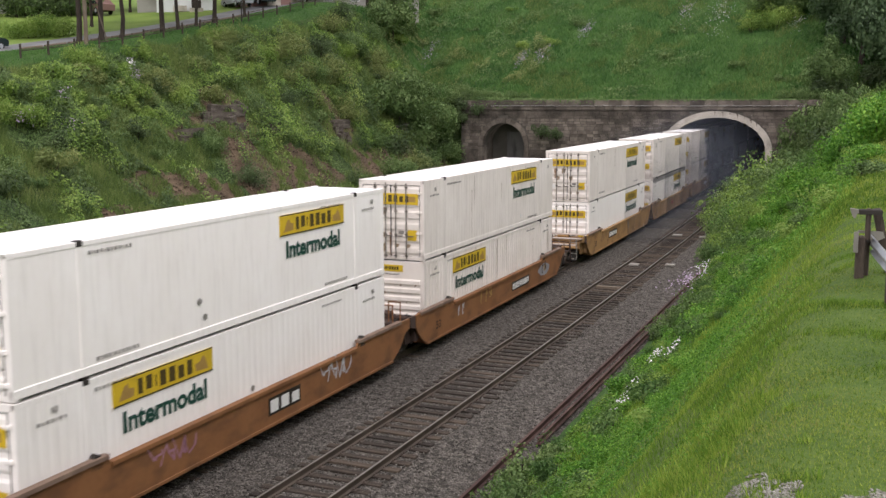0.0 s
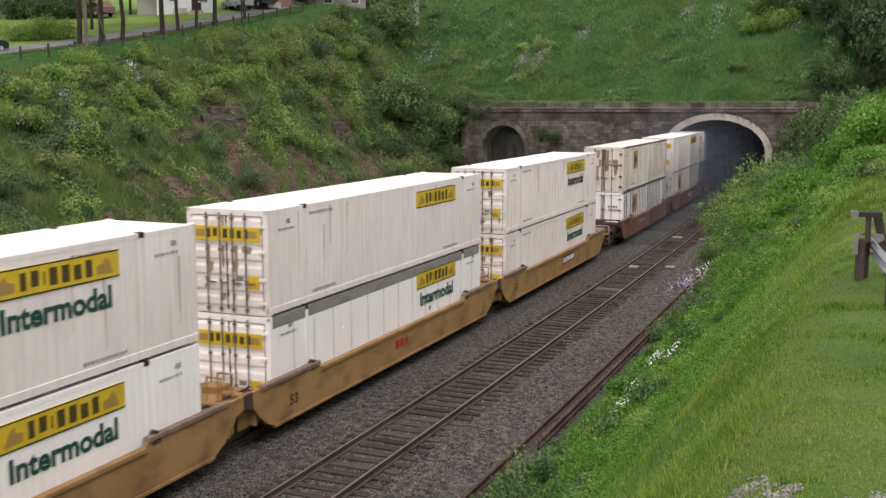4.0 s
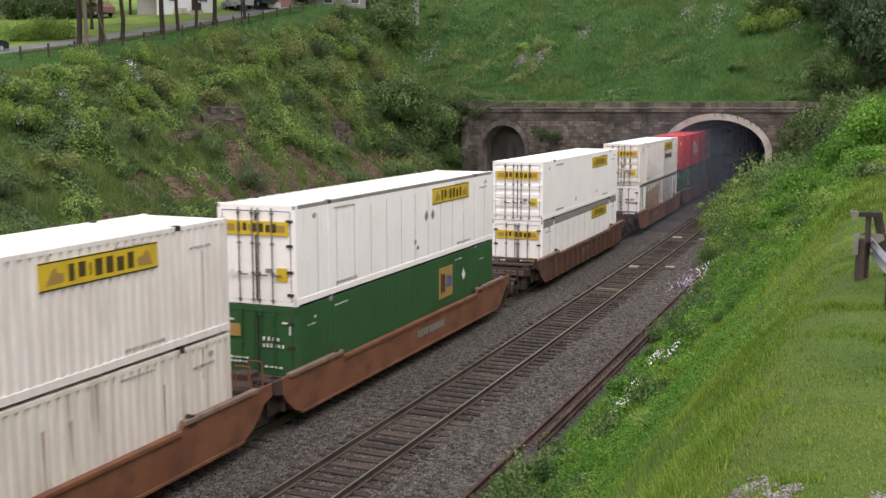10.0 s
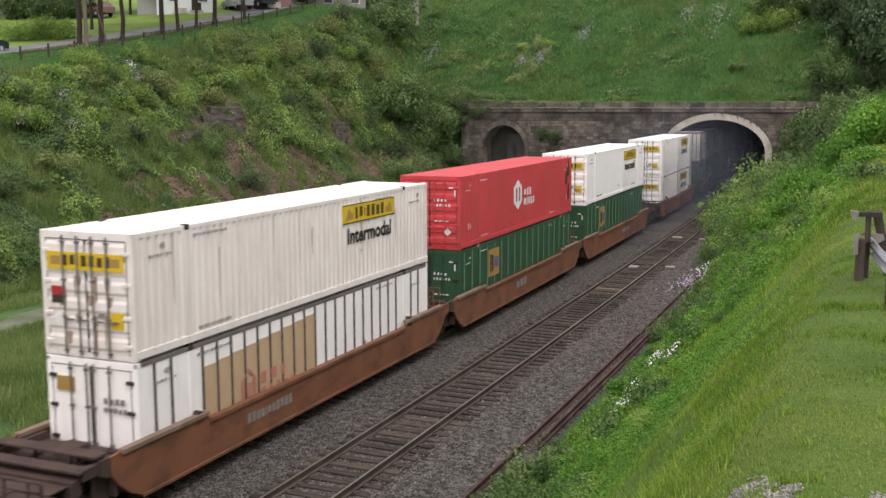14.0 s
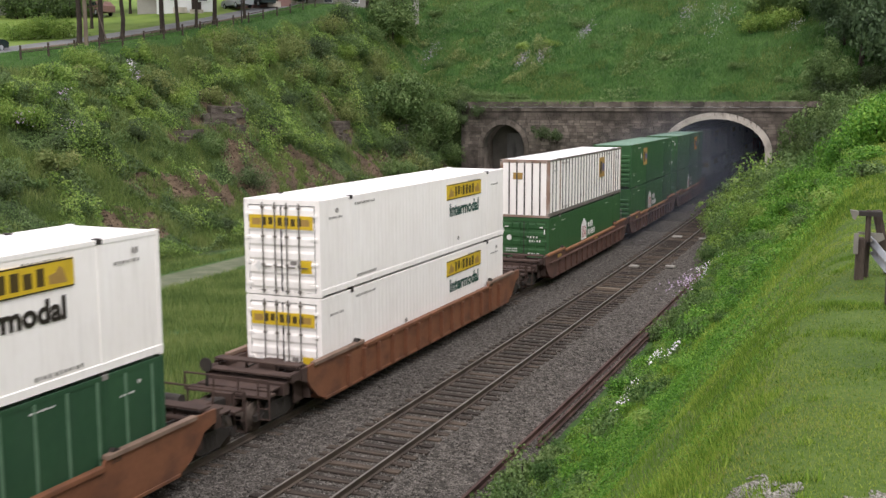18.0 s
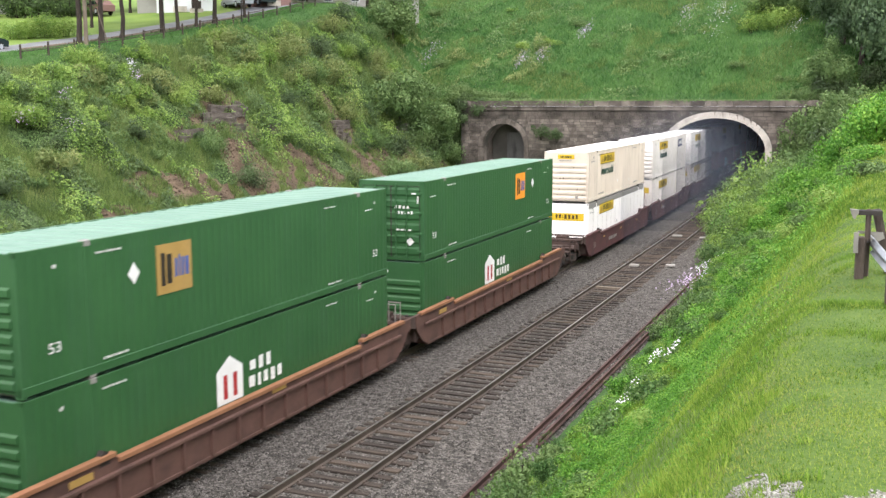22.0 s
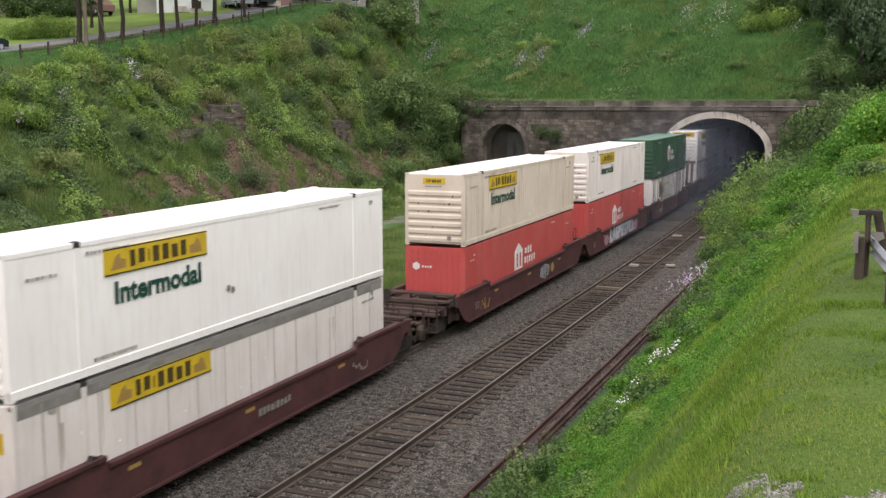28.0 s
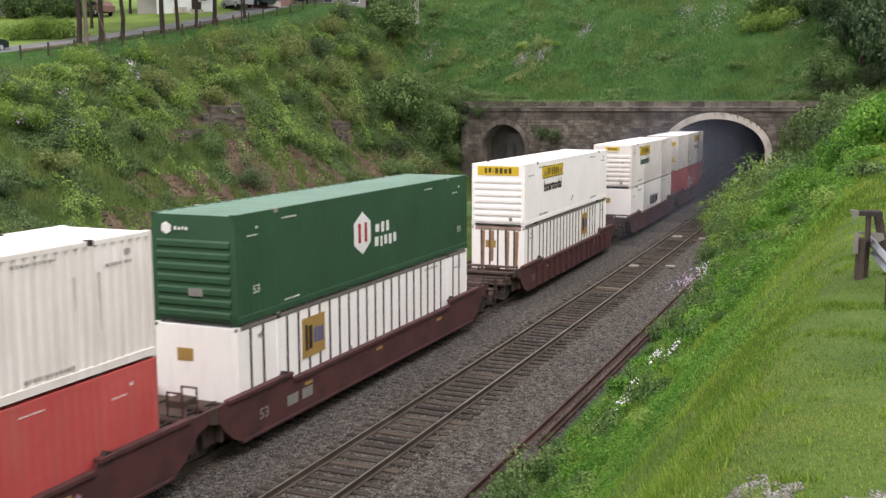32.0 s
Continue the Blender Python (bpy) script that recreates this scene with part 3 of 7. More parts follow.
tie_mesh, plate_mesh = shared("tie", make_tie), shared("tie_plate", make_tie_plate)
for name, tx, label in (("track_far", 0.0, "railway track carrying the container train"), ("track_near", 4.38, "empty railway track with rusty rails and worn timber ties")):
    track = new(name)
    tagged(track, label, "track", kind="structure")
    for s in (-0.755, 0.755):
        swept_rail("rail", tx + s, track, -12, 190)
        swept_rail("rail_head", tx + s, track, -12, 190, "rail_head", [(-0.03, -0.004), (0.03, -0.004), (0.026, 0.003), (-0.026, 0.003)])
    y, first = 12.0, tx < 1
    while y < 104:
        yaw = -math.degrees(float(bend(y + 1) - bend(y)))
        if not first or y < 60:
            put("tie", tie_mesh, "tie_wood", track, pose(tx + float(bend(y)) + random.uniform(-0.06, 0.06), y, (-0.2 if first else -0.172) + random.uniform(-0.012, 0.006), 0, 0, yaw + random.uniform(-0.8, 0.8)))
        if not first and y < 62:
            for s in (-0.755, 0.755):
                put("tie_plate", plate_mesh, "rail_steel", track, pose(tx + s + float(bend(y)), y, -0.174))
        y += 0.54 if not first else 0.56

# Timber crossing panel between the near rails, and two pale slabs beside it
for y0, x0, w, d, key in ((50.0, 4.38, 1.34, 0.3, "weathered_wood"), (57.6, 4.0, 0.5, 0.5, "pale_slab"), (58.2, 5.9, 0.5, 0.4, "pale_slab"), (71.5, 4.1, 0.6, 0.6, "pale_slab"), (71.0, 5.95, 0.6, 0.5, "pale_slab")):
    slab = geo("track_slab", key, None, lambda g: g.box(-w / 2, w / 2, -d / 2, d / 2, -0.05, 0.04, 0.01), m=pose(x0 + float(bend(y0)), y0, -0.12))
    tagged(slab, "pale flat slab lying between the ties", "slab")

# Spare rails lying along the foot of the bank
for i, (x, y0, y1, dz, key) in enumerate(((7.72, 15.0, 58.0, -0.19, "rail_red"), (8.09, 26.5, 41.0, -0.17, "rail_red"))):
    spare = swept_rail("spare_rail", x, None, y0, y1, key, dz=dz)
    tagged(spare, "long rusty red spare rail lying beside the track", "rail", "spare rails by the bank")

# ---- stone tunnel front ----
ARCH = dict(cx=0.88, z0=4.0, a=4.75, b=3.27, ra=5.38, rb=3.9)
SMALL = dict(cx=-21.2, z0=4.2, a=2.35, b=2.4, ra=2.85, rb=2.95)


def arch_top(x, A, k="a", kb="b"):
    d = (x - A["cx"]) / A[k]
    return A["z0"] + A[kb] * math.sqrt(max(0.0, 1 - d * d)) if abs(d) < 1 else None


front = new("tunnel_front")
tagged(front, "weathered sandstone tunnel front with a large arch and a blocked small arch", "tunnel portal", kind="structure")


def core(g):
    xs = sorted(set([WALL_X0, WALL_X1] + [A["cx"] + A["a"] * math.cos(k * math.pi / 40) for A in (ARCH, SMALL) for k in range(41)]))
    for x0, x1 in zip(xs, xs[1:]):
        xm = (x0 + x1) / 2
        z0 = z1 = -0.6
        for A in (ARCH, SMALL):
            if abs(xm - A["cx"]) < A["a"]:
                z0, z1 = arch_top(x0, A) or A["z0"], arch_top(x1, A) or A["z0"]
        g.poly([(x0, WALL_Y0, z0), (x1, WALL_Y0, z1), (x1, WALL_Y1, z1), (x0, WALL_Y1, z0), (x0, WALL_Y0, 8.4), (x1, WALL_Y0, 8.4), (x1, WALL_Y1, 8.4), (x0, WALL_Y1, 8.4)],
               [(0, 3, 2, 1), (4, 5, 6, 7), (0, 1, 5, 4), (2, 3, 7, 6)])
    g.box(WALL_X0 - 0.02, WALL_X0, WALL_Y0, WALL_Y1, -0.6, 8.4)
    g.box(WALL_X1, WALL_X1 + 0.02, WALL_Y0, WALL_Y1, -0.6, 8.4)


geo("core_wall", "mortar", front, core)


def ring_segments(A, n, y0, y1, name, mat, gap):
    """Arch stones round an opening, from springing to springing, with straight jambs below."""
    for k in range(n):
        t0, t1 = math.pi * (k + gap) / n, math.pi * (k + 1 - gap) / n
        pts = []
        for t, (ra, rb) in ((t0, (A["a"], A["b"])), (t1, (A["a"], A["b"])), (t1, (A["ra"], A["rb"])), (t0, (A["ra"], A["rb"]))):
            pts.append((A["cx"] + ra * math.cos(t), A["z0"] + rb * math.sin(t)))
        geo(name, mat, front, lambda g: g.sweep(pts, y0 - (0.03 * (k % 2) if gap else 0), y1))
    for s in (-1, 1):
        x0, x1 = sorted((A["cx"] + s * A["a"], A["cx"] + s * A["ra"]))
        z = -0.6
        while z < A["z0"] - 0.05:
            z1 = min(A["z0"], z + 0.92)
            geo("jamb_stone", mat, front, lambda g: g.box(x0, x1, y0, y1, z + (0.012 if gap else 0), z1))
            z = z1


ring_segments(ARCH, 26, WALL_Y0 - 0.22, WALL_Y1, "arch_segment", "arch_concrete", 0.004)
ring_segments(SMALL, 15, WALL_Y0 - 0.16, WALL_Y0 + 0.5, "arch_stone", "sandstone", 0.02)

# soot streaks on the arch ring
for k in range(11):
    t = radians(38 + 5.2 * k + 2 * (k % 3))
    x, z = ARCH["cx"] + (ARCH["ra"] - 0.02) * math.cos(t), ARCH["z0"] + (ARCH["rb"] - 0.02) * math.sin(t)
    geo("soot_streak", "deck_grime", front, lambda g: g.poly([(x, WALL_Y0 - 0.256, z), (x + 0.1, WALL_Y0 - 0.256, z - 0.03), (x + 0.05, WALL_Y0 - 0.256, z - 0.2 - 0.14 * (k % 3))], [(0, 2, 1)]))

# Sandstone blocks in courses
SR = random.Random(3)
stones_n, rest = 0, Geo()
row, z = 0, -0.3
while z < 7.9:
    h = SR.choice((0.26, 0.3, 0.34, 0.42))
    h = min(h, 8.0 - z)
    x = WALL_X0 - SR.uniform(0, 0.6)
    while x < WALL_X1:
        w = SR.uniform(0.4, 1.05)
        x0, x1 = max(x, WALL_X0) + 0.018, min(x + w, WALL_X1) - 0.018
        x += w
        if x1 - x0 < 0.2:
            continue
        clear = True
        for A in (ARCH, SMALL):
            for px in (x0, x1, (x0 + x1) / 2):
                top = arch_top(px, A, "ra", "rb")
                if top is not None and z < top:
                    clear = False
        if not clear:
            # the block is cut back to the arch ring
            for A in (ARCH, SMALL):
                if x0 < A["cx"] + A["ra"] and x1 > A["cx"] - A["ra"]:
                    d = (max(0.0, z + h - A["z0"]) / A["rb"])
                    half = A["ra"] * math.sqrt(max(0.0, 1 - min(1.0, d) ** 2)) if z + h > A["z0"] else A["ra"]
                    dl = (max(0.0, z - A["z0"]) / A["rb"])
                    half = max(half, A["ra"] * math.sqrt(max(0.0, 1 - min(1.0, dl) ** 2)))
                    if x0 < A["cx"] - half:
                        x1 = min(x1, A["cx"] - half)
                    elif x1 > A["cx"] + half:
                        x0 = max(x0, A["cx"] + half)
                    else:
                        x1 = x0
            if x1 - x0 < 0.15:
                continue
        p = SR.uniform(0.03, 0.1)
        if z > 3.4 and stones_n < 300:
            geo("stone", "sandstone", front, lambda g: g.box(x0, x1, WALL_Y0 - p, WALL_Y0 + 0.03, z + 0.015, z + h - 0.015, 0.02))
            stones_n += 1
        else:
            rest.box(x0, x1, WALL_Y0 - p, WALL_Y0 + 0.03, z + 0.015, z + h - 0.015, 0.02)
    z += h
rest_ob = put("stonework", rest.mesh("stonework"), "sandstone", front)
rest_ob["kind"] = "stuff"
x = WALL_X0 - 0.3
while x < WALL_X1 + 0.2:
    w = SR.uniform(1.2, 2.0)
    geo("coping_stone", "sandstone", front, lambda g: g.box(x, x + w - 0.02, WALL_Y0 - 0.28, WALL_Y1 + 0.1, 8.42, 8.98, 0.03))
    x += w
x = WALL_X0
while x < WALL_X1:
    w = SR.uniform(0.9, 1.6)
    geo("string_stone", "sandstone", front, lambda g: g.box(x, min(x + w, WALL_X1) - 0.02, WALL_Y0 - 0.16, WALL_Y0 + 0.02, 8.02, 8.4, 0.02))
    x += w
# the small arch is walled up a little way in
geo("blocking_wall", "mortar", front, lambda g: g.box(SMALL["cx"] - 2.4, SMALL["cx"] + 2.4, WALL_Y0 + 3.2, WALL_Y0 + 3.5, -0.6, 6.6))
geo("blocking_panel", "infill_concrete", front, lambda g: g.box(SMALL["cx"] - 0.6, SMALL["cx"] + 1.3, WALL_Y0 + 2.9, WALL_Y0 + 3.19, -0.6, 5.6))


def tube(g, ARCH=ARCH, ys=None):
    prof = [(-ARCH["a"], -0.6)] + [(-ARCH["a"] * math.cos(k * math.pi / 24), ARCH["z0"] + ARCH["b"] * math.sin(k * math.pi / 24)) for k in range(25)] + [(ARCH["a"], -0.6)]
    ys = ys or [WALL_Y1 - 0.02] + list(np.arange(112, 195, 6.0))
    n = len(prof)
    v = [(ARCH["cx"] + float(bend(yy) - bend(106)) + px, yy, pz) for yy in ys for px, pz in prof]
    g.poly(v, [(i * n + k, i * n + k + 1, (i + 1) * n + k + 1, (i + 1) * n + k) for i in range(len(ys) - 1) for k in range(n - 1)] + [tuple((len(ys) - 1) * n + k for k in range(n))])


# the bore's pale colour stands in for lit haze
bore = geo("tunnel_bore", "tunnel_lining_hazed", None, tube)
tagged(bore, "blue-grey tunnel lining behind the arch, lightened for haze", "tunnel", kind="structure")
recess = geo("blocked_bore", "sandstone", None, lambda g: tube(g, SMALL, [WALL_Y0 + 0.45, WALL_Y0 + 2.0, WALL_Y0 + 3.6]))
tagged(recess, "dark recess of the blocked small arch", "tunnel", kind="structure")
bore_floor = geo("tunnel_floor", "ballast", None, lambda g: g.poly([(-8, 105.5, -0.6), (8, 105.5, -0.6), (6, 194, -0.6), (-14, 194, -0.6)], [(0, 1, 2, 3)]))
tagged(bore_floor, "dark stone floor of the tunnel", "floor", kind="structure")
# thin exhaust smoke hanging about the tunnel mouth
smoke_mat = bpy.data.materials.new("thin_smoke")
smoke_mat.use_nodes = True
st = smoke_mat.node_tree
st.nodes.clear()
s_out, s_mix, s_clear, s_grey = (st.nodes.new(k) for k in ("ShaderNodeOutputMaterial", "ShaderNodeMixShader", "ShaderNodeBsdfTransparent", "ShaderNodeBsdfDiffuse"))
s_grey.inputs[0].default_value = (0.08, 0.09, 0.112, 1)
s_tex, s_len, s_map, s_noise, s_mul, s_amt = (st.nodes.new(k) for k in ("ShaderNodeTexCoord", "ShaderNodeVectorMath", "ShaderNodeMapRange", "ShaderNodeTexNoise", "ShaderNodeMath", "ShaderNodeMath"))
s_len.operation, s_map.interpolation_type, s_mul.operation, s_amt.operation = "LENGTH", "SMOOTHERSTEP", "MULTIPLY", "MULTIPLY"
s_noise.inputs["Scale"].default_value = 1.6
for k, v in (("From Min", 0.1), ("From Max", 1.0), ("To Min", 1.0), ("To Max", 0.0)):
    s_map.inputs[k].default_value = v
for a, b in ((s_tex.outputs["Object"], s_len.inputs[0]), (s_tex.outputs["Object"], s_noise.inputs[0]), (s_len.outputs["Value"], s_map.inputs[0]), (s_map.outputs[0], s_mul.inputs[0]), (s_noise.outputs[0], s_mul.inputs[1]), (s_mul.outputs[0], s_amt.inputs[0]), (s_amt.outputs[0], s_mix.inputs[0]), (s_clear.outputs[0], s_mix.inputs[1]), (s_grey.outputs[0], s_mix.inputs[2]), (s_mix.outputs[0], s_out.inputs[0])):
    st.links.new(a, b)
s_amt.inputs[1].default_value = 0.62
M["thin_smoke"] = smoke_mat


def make_puff(g):
    """A shallow round bowl of smoke, open towards the tunnel."""
    rings, n = 5, 24
    v = [(0.0, -0.06, 0.0)] + [(r / rings * math.cos(k * math.tau / n), -0.06 * (1 - (r / rings) ** 2), r / rings * math.sin(k * math.tau / n)) for r in range(1, rings + 1) for k in range(n)]
    f = [(0, 1 + (k + 1) % n, 1 + k) for k in range(n)]
    f += [(1 + r * n + k, 1 + r * n + (k + 1) % n, 1 + (r + 1) * n + (k + 1) % n, 1 + (r + 1) * n + k) for r in range(rings - 1) for k in range(n)]
    g.poly(v, f)


smoke = new("exhaust_smoke")
tagged(smoke, "thin blue-grey exhaust smoke drifting out of the tunnel", "smoke", kind="stuff")
for x, y, z, rx, rz, turn in ((0.0, 68.0, 1.0, 6.5, 4.4, 120), (0.0, 76.0, 1.2, 7.5, 5.2, 310), (-0.2, 83.0, 1.8, 9.0, 6.2, 10), (-0.6, 90.0, 2.0, 9.5, 6.8, 75), (0.0, 97.0, 2.4, 9.5, 7.2, 200), (0.3, 103.0, 2.6, 9.0, 7.0, 140), (0.3, 109.0, 3.0, 8.0, 6.0, 30)):
    put("puff", shared("puff", make_puff, True), "thin_smoke", smoke, pose(x, y, z) @ Matrix.Diagonal((rx, 8.0, rz, 1)) @ pose(0, 0, 0, 0, turn, 0))

# ---- plants ----


def leaf_quads(p, nrm, size, r, tilt=0.5, slim=0.55):
    """Diamond leaves (4 corners each) at the points p, roughly facing nrm."""
    n = len(p)
    d = nrm + r.normal(0, tilt, (n, 3))
    d /= np.linalg.norm(d, axis=1, keepdims=True) + 1e-9
    a = np.cross(d, r.normal(0, 1, (n, 3)))
    a /= np.linalg.norm(a, axis=1, keepdims=True) + 1e-9
    b = np.cross(d, a)
    s = (size * r.uniform(0.6, 1.35, n))[:, None]
    v = np.stack([p - a * s, p + b * s * slim + d * s * 0.15, p + a * s, p - b * s * slim + d * s * 0.15], 1)
    return v.reshape(-1, 3)


def quad_index(n):
    return np.arange(4 * n).reshape(n, 4)


def crown_mesh(name, seed, n, rx, rz, lumps, size):
    """A crown of many leaves on uneven lumps, with gaps."""
    r = np.random.default_rng(seed)
    cen = r.normal(0, 0.42, (lumps, 3)) * np.array([rx, rx, rz])
    cen[:, 2] = np.abs(cen[:, 2]) + rz * 0.45
    rad = r.uniform(0.28, 0.55, lumps) * rx
    k = r.integers(0, lumps, n)
    d = r.normal(0, 1, (n, 3))
    d /= np.linalg.norm(d, axis=1, keepdims=True)
    p = cen[k] + d * (rad[k] * r.uniform(0.7, 1.08, n))[:, None]
    p[:, 2] = np.maximum(p[:, 2], 0.03)
    return raw_mesh(name, leaf_quads(p, d, size, r), quad_index(n))


def stems_mesh(name, seed, h, n):
    r = random.Random(seed)
    g = Geo()
    for _ in range(n):
        a, t = r.uniform(0, math.tau), r.uniform(0.2, 0.55) * h
        g.rod((0.06 * math.cos(a), 0.06 * math.sin(a), -0.25), (t * math.cos(a), t * math.sin(a), h * r.uniform(0.6, 1.0)), 0.035, 5, 0.012)
    return g.mesh(name)


BUSH_CROWNS = [crown_mesh("bush_crown", 20 + i, 1300, 1.0, 0.75, 10 + i, 0.08) for i in range(5)]
WEED_CROWNS = [crown_mesh("weed_crown", 80 + i, 1500, 1.0, 0.6, 14, 0.065) for i in range(3)]
BIG_CROWNS = [crown_mesh("shrub_crown", 120 + i, 3000, 1.0, 0.7, 16 + i, 0.043) for i in range(4)]
BUSH_STEMS = [stems_mesh("bush_stem", 40 + i, 0.9, 6) for i in range(2)]
BR = random.Random(11)


def bush(x, y, s, key, label="leafy green bush on the bank", group="", sink=0.1, tall=1.0, name="bush"):
    e = new(name)
    z = float(height(np.array([x]), np.array([y]))[0])
    e.matrix_basis = pose(x, y, z - sink * s) @ pose(0, 0, 0, 0, 0, BR.uniform(0, 360))
    tagged(e, label, "bush", group)
    sc = Matrix.Diagonal((s, s, s * tall, 1))
    put("stem", BR.choice(BUSH_STEMS), "bark", e, sc)
    put("crown", BR.choice(BIG_CROWNS if s > 1.25 else WEED_CROWNS if name == "weed_clump" or (x > 5 and y < 100) else BUSH_CROWNS), key, e, sc)
    return e


def scatter(n, seed, x0, x1, y0, y1, want):
    r = np.random.default_rng(seed)
    out, got = [], 0
    while got < n:
        x, y = r.uniform(x0, x1, n), r.uniform(y0, y1, n)
        k = want(x, y, r)
        out.append(np.stack([x[k], y[k]], 1))
        got += int(k.sum())
    return np.concatenate(out)[:n]


def undergrowth(name, n, seed, box4, want, size, lift, key, label, category="undergrowth", tilt=0.5, slim=0.55, brow=False):
    r = np.random.default_rng(seed + 1)
    xy = scatter(n, seed, *box4, want)
    z = height(xy[:, 0], xy[:, 1])
    e = 0.3
    nx_ = -(height(xy[:, 0] + e, xy[:, 1]) - z) / e
    ny_ = -(height(xy[:, 0], xy[:, 1] + e) - z) / e
    nr = np.stack([nx_, ny_, np.ones(n)], 1)
    nr /= np.linalg.norm(nr, axis=1, keepdims=True)
    u, w = 0.8 * xy[:, 0] + 0.6 * xy[:, 1], 0.8 * xy[:, 1] - 0.6 * xy[:, 0]
    clump = np.clip(lattice(u * 0.9 + 7, w * 0.9) * 1.3 + lattice(u * 0.37, w * 0.37 + 50) * 1.2 + 0.5, 0.08, 1.5) ** 1.6
    p = np.concatenate([xy, z[:, None]], 1) + nr * (r.random(n) ** 0.6 * lift * clump)[:, None]
    if brow:  # finer leaves towards the brow of the bank
        size = size * np.clip(np.hypot(xy[:, 0] - 16.4, xy[:, 1]) / 18, 0.42, 1.0)
    ob = new(name, raw_mesh(name, leaf_quads(p, nr, size, r, tilt, slim), quad_index(n), (key,)))
    tagged(ob, label, category, kind="stuff")
    return ob


def on_left(x, y, r):
    t = (-24 - x) / 17
    b = bare(x, y)
    return (t > -0.05) & (t < 0.93 + 0.1 * lattice(x, y * 0.6)) & (~b | ((lattice(x * 1.3 + 4, y * 1.3) > 0.06) & (r.random(len(x)) < 0.3)))


undergrowth("bank_undergrowth", 190000, 100, (-41.5, -23, 24, 108), on_left, 0.075, 1.0, "leaf_mid", "dense green weeds and vines covering the far bank")
undergrowth("bank_brambles", 80000, 140, (-41.5, -23, 24, 108), lambda x, y, r: on_left(x, y, r) & (lattice(x * 0.5, y * 0.5 + 5) > 0.03), 0.09, 1.5, "leaf_light", "bright green brambles on the far bank")
undergrowth("bank_shade_leaves", 60000, 150, (-41.5, -23, 24, 108), lambda x, y, r: on_left(x, y, r) & (lattice(x * 0.4 + 60, y * 0.4 + 5) > 0.04), 0.085, 1.0, "leaf_dark", "dark green low growth on the far bank")
undergrowth("hill_weeds", 26000, 170, (-46, 14, 107.5, 150), lambda x, y, r: lattice(x * 0.22 + 9, y * 0.3) > 0.1 + 0.004 * (x + 20), 0.12, 0.7, "leaf_mid", "green weeds on the hill over the tunnel", "weeds")
undergrowth("hill_mustard", 9000, 175, (-40, -20, 110, 122), lambda x, y, r: lattice(x * 0.4 + 9, y * 0.5) > 0.12, 0.1, 0.8, "leaf_olive", "yellow flowering weeds on the hill", "weeds")

# Bushes over the far bank
n_b = 0
while n_b < 150:
    x, y = BR.uniform(-38.8, -24.5), BR.uniform(26, 107)
    if bare(x + np.array([0, 1.0, -1.0, 0.0]), y + np.array([0.0, -0.8, 0.8, -1.8])).any() and BR.random() < 0.93:
        continue
    big = BR.random() < 0.22
    size = BR.uniform(1.2, 1.7) if big else BR.uniform(0.5, 1.0)
    bush(x, y, min(size, 0.35 + 0.3 * (x + 41)), BR.choice(("leaf_light", "leaf_light", "leaf_mid", "leaf_olive", "leaf_light") if x < -34 else ("leaf_mid", "leaf_mid", "leaf_dark", "leaf_dark", "leaf_dark", "leaf_olive")), group="bushes on the far bank")
    n_b += 1
for _ in range(24):
    bush(BR.uniform(-39.3, -35), BR.uniform(46, 66), BR.uniform(0.9, 1.5), BR.choice(("leaf_light", "leaf_mid", "leaf_light")), "bright leafy bush on the far bank", "bushes on the far bank")
# a denser thicket towards the tunnel front
for _ in range(26):
    x, y = BR.uniform(-39, -26.5), BR.uniform(86, 109)
    bush(x, y, BR.uniform(1.3, 2.3), BR.choice(("leaf_dark", "leaf_mid", "leaf_olive", "leaf_mid")), "dark leafy thicket beside the tunnel front", "thicket by the tunnel")
for x, y, s in ((-25.0, 101, 1.3), (-23.6, 103.5, 0.8), (-27.5, 104.6, 2.0), (-28.6, 102, 2.1), (-27.2, 106.6, 2.2), (-29.8, 105, 2.2), (-26.9, 99, 1.5)):
    bush(x, y, s, "leaf_mid", "green bush at the foot of the tunnel front")
for x, y, k, key in ((-34.7, 72.6, 1.1, "leaf_olive"), (-36.2, 67.4, 0.9, "leaf_dark"), (-39.0, 81.6, 1.7, "leaf_olive"), (-39.3, 79.6, 1.4, "leaf_light"), (-36.5, 84.0, 1.8, "leaf_light"), (-35.5, 79.0, 1.5, "leaf_light")):
    bush(x, y, k, key, "pale leafy bush high on the far bank", "pale bushes on the far bank")
# over the hill
for _ in range(18):
    x, y = BR.uniform(-44, 12), BR.uniform(109, 140)
    bush(x, y, BR.uniform(0.6, 1.5), BR.choice(("leaf_mid", "leaf_mid", "leaf_light")), "low green shrub on the grassy hill", "shrubs on the hill", tall=0.7)
for x, y, s in ((-27, 107.6, 2.0), (-25.7, 107.4, 1.6), (-24.6, 107.2, 1.3), (-23.4, 107.3, 1.3), (-22.3, 107.2, 1.0), (-21, 107.4, 1.1), (-19.8, 107.8, 0.9), (-26.2, 106.6, 1.2), (-24.0, 106.9, 0.8), (8.2, 107.3, 1.0), (7.0, 107.8, 0.8), (9.2, 106.8, 1.4)):
    b = bush(x, y, s, "leaf_mid", "green shrub hanging over the coping", "shrubs over the coping")
    b.location.z = 8.7
for x, y, k in ((2.0, 122.5, 1.9), (4.2, 122.8, 2.1), (5.8, 124.5, 1.8), (3.2, 125.5, 2.2)):
    bush(x, y, k, "leaf_light", "large rounded green shrub on the grassy hill", "large shrubs on the hill")
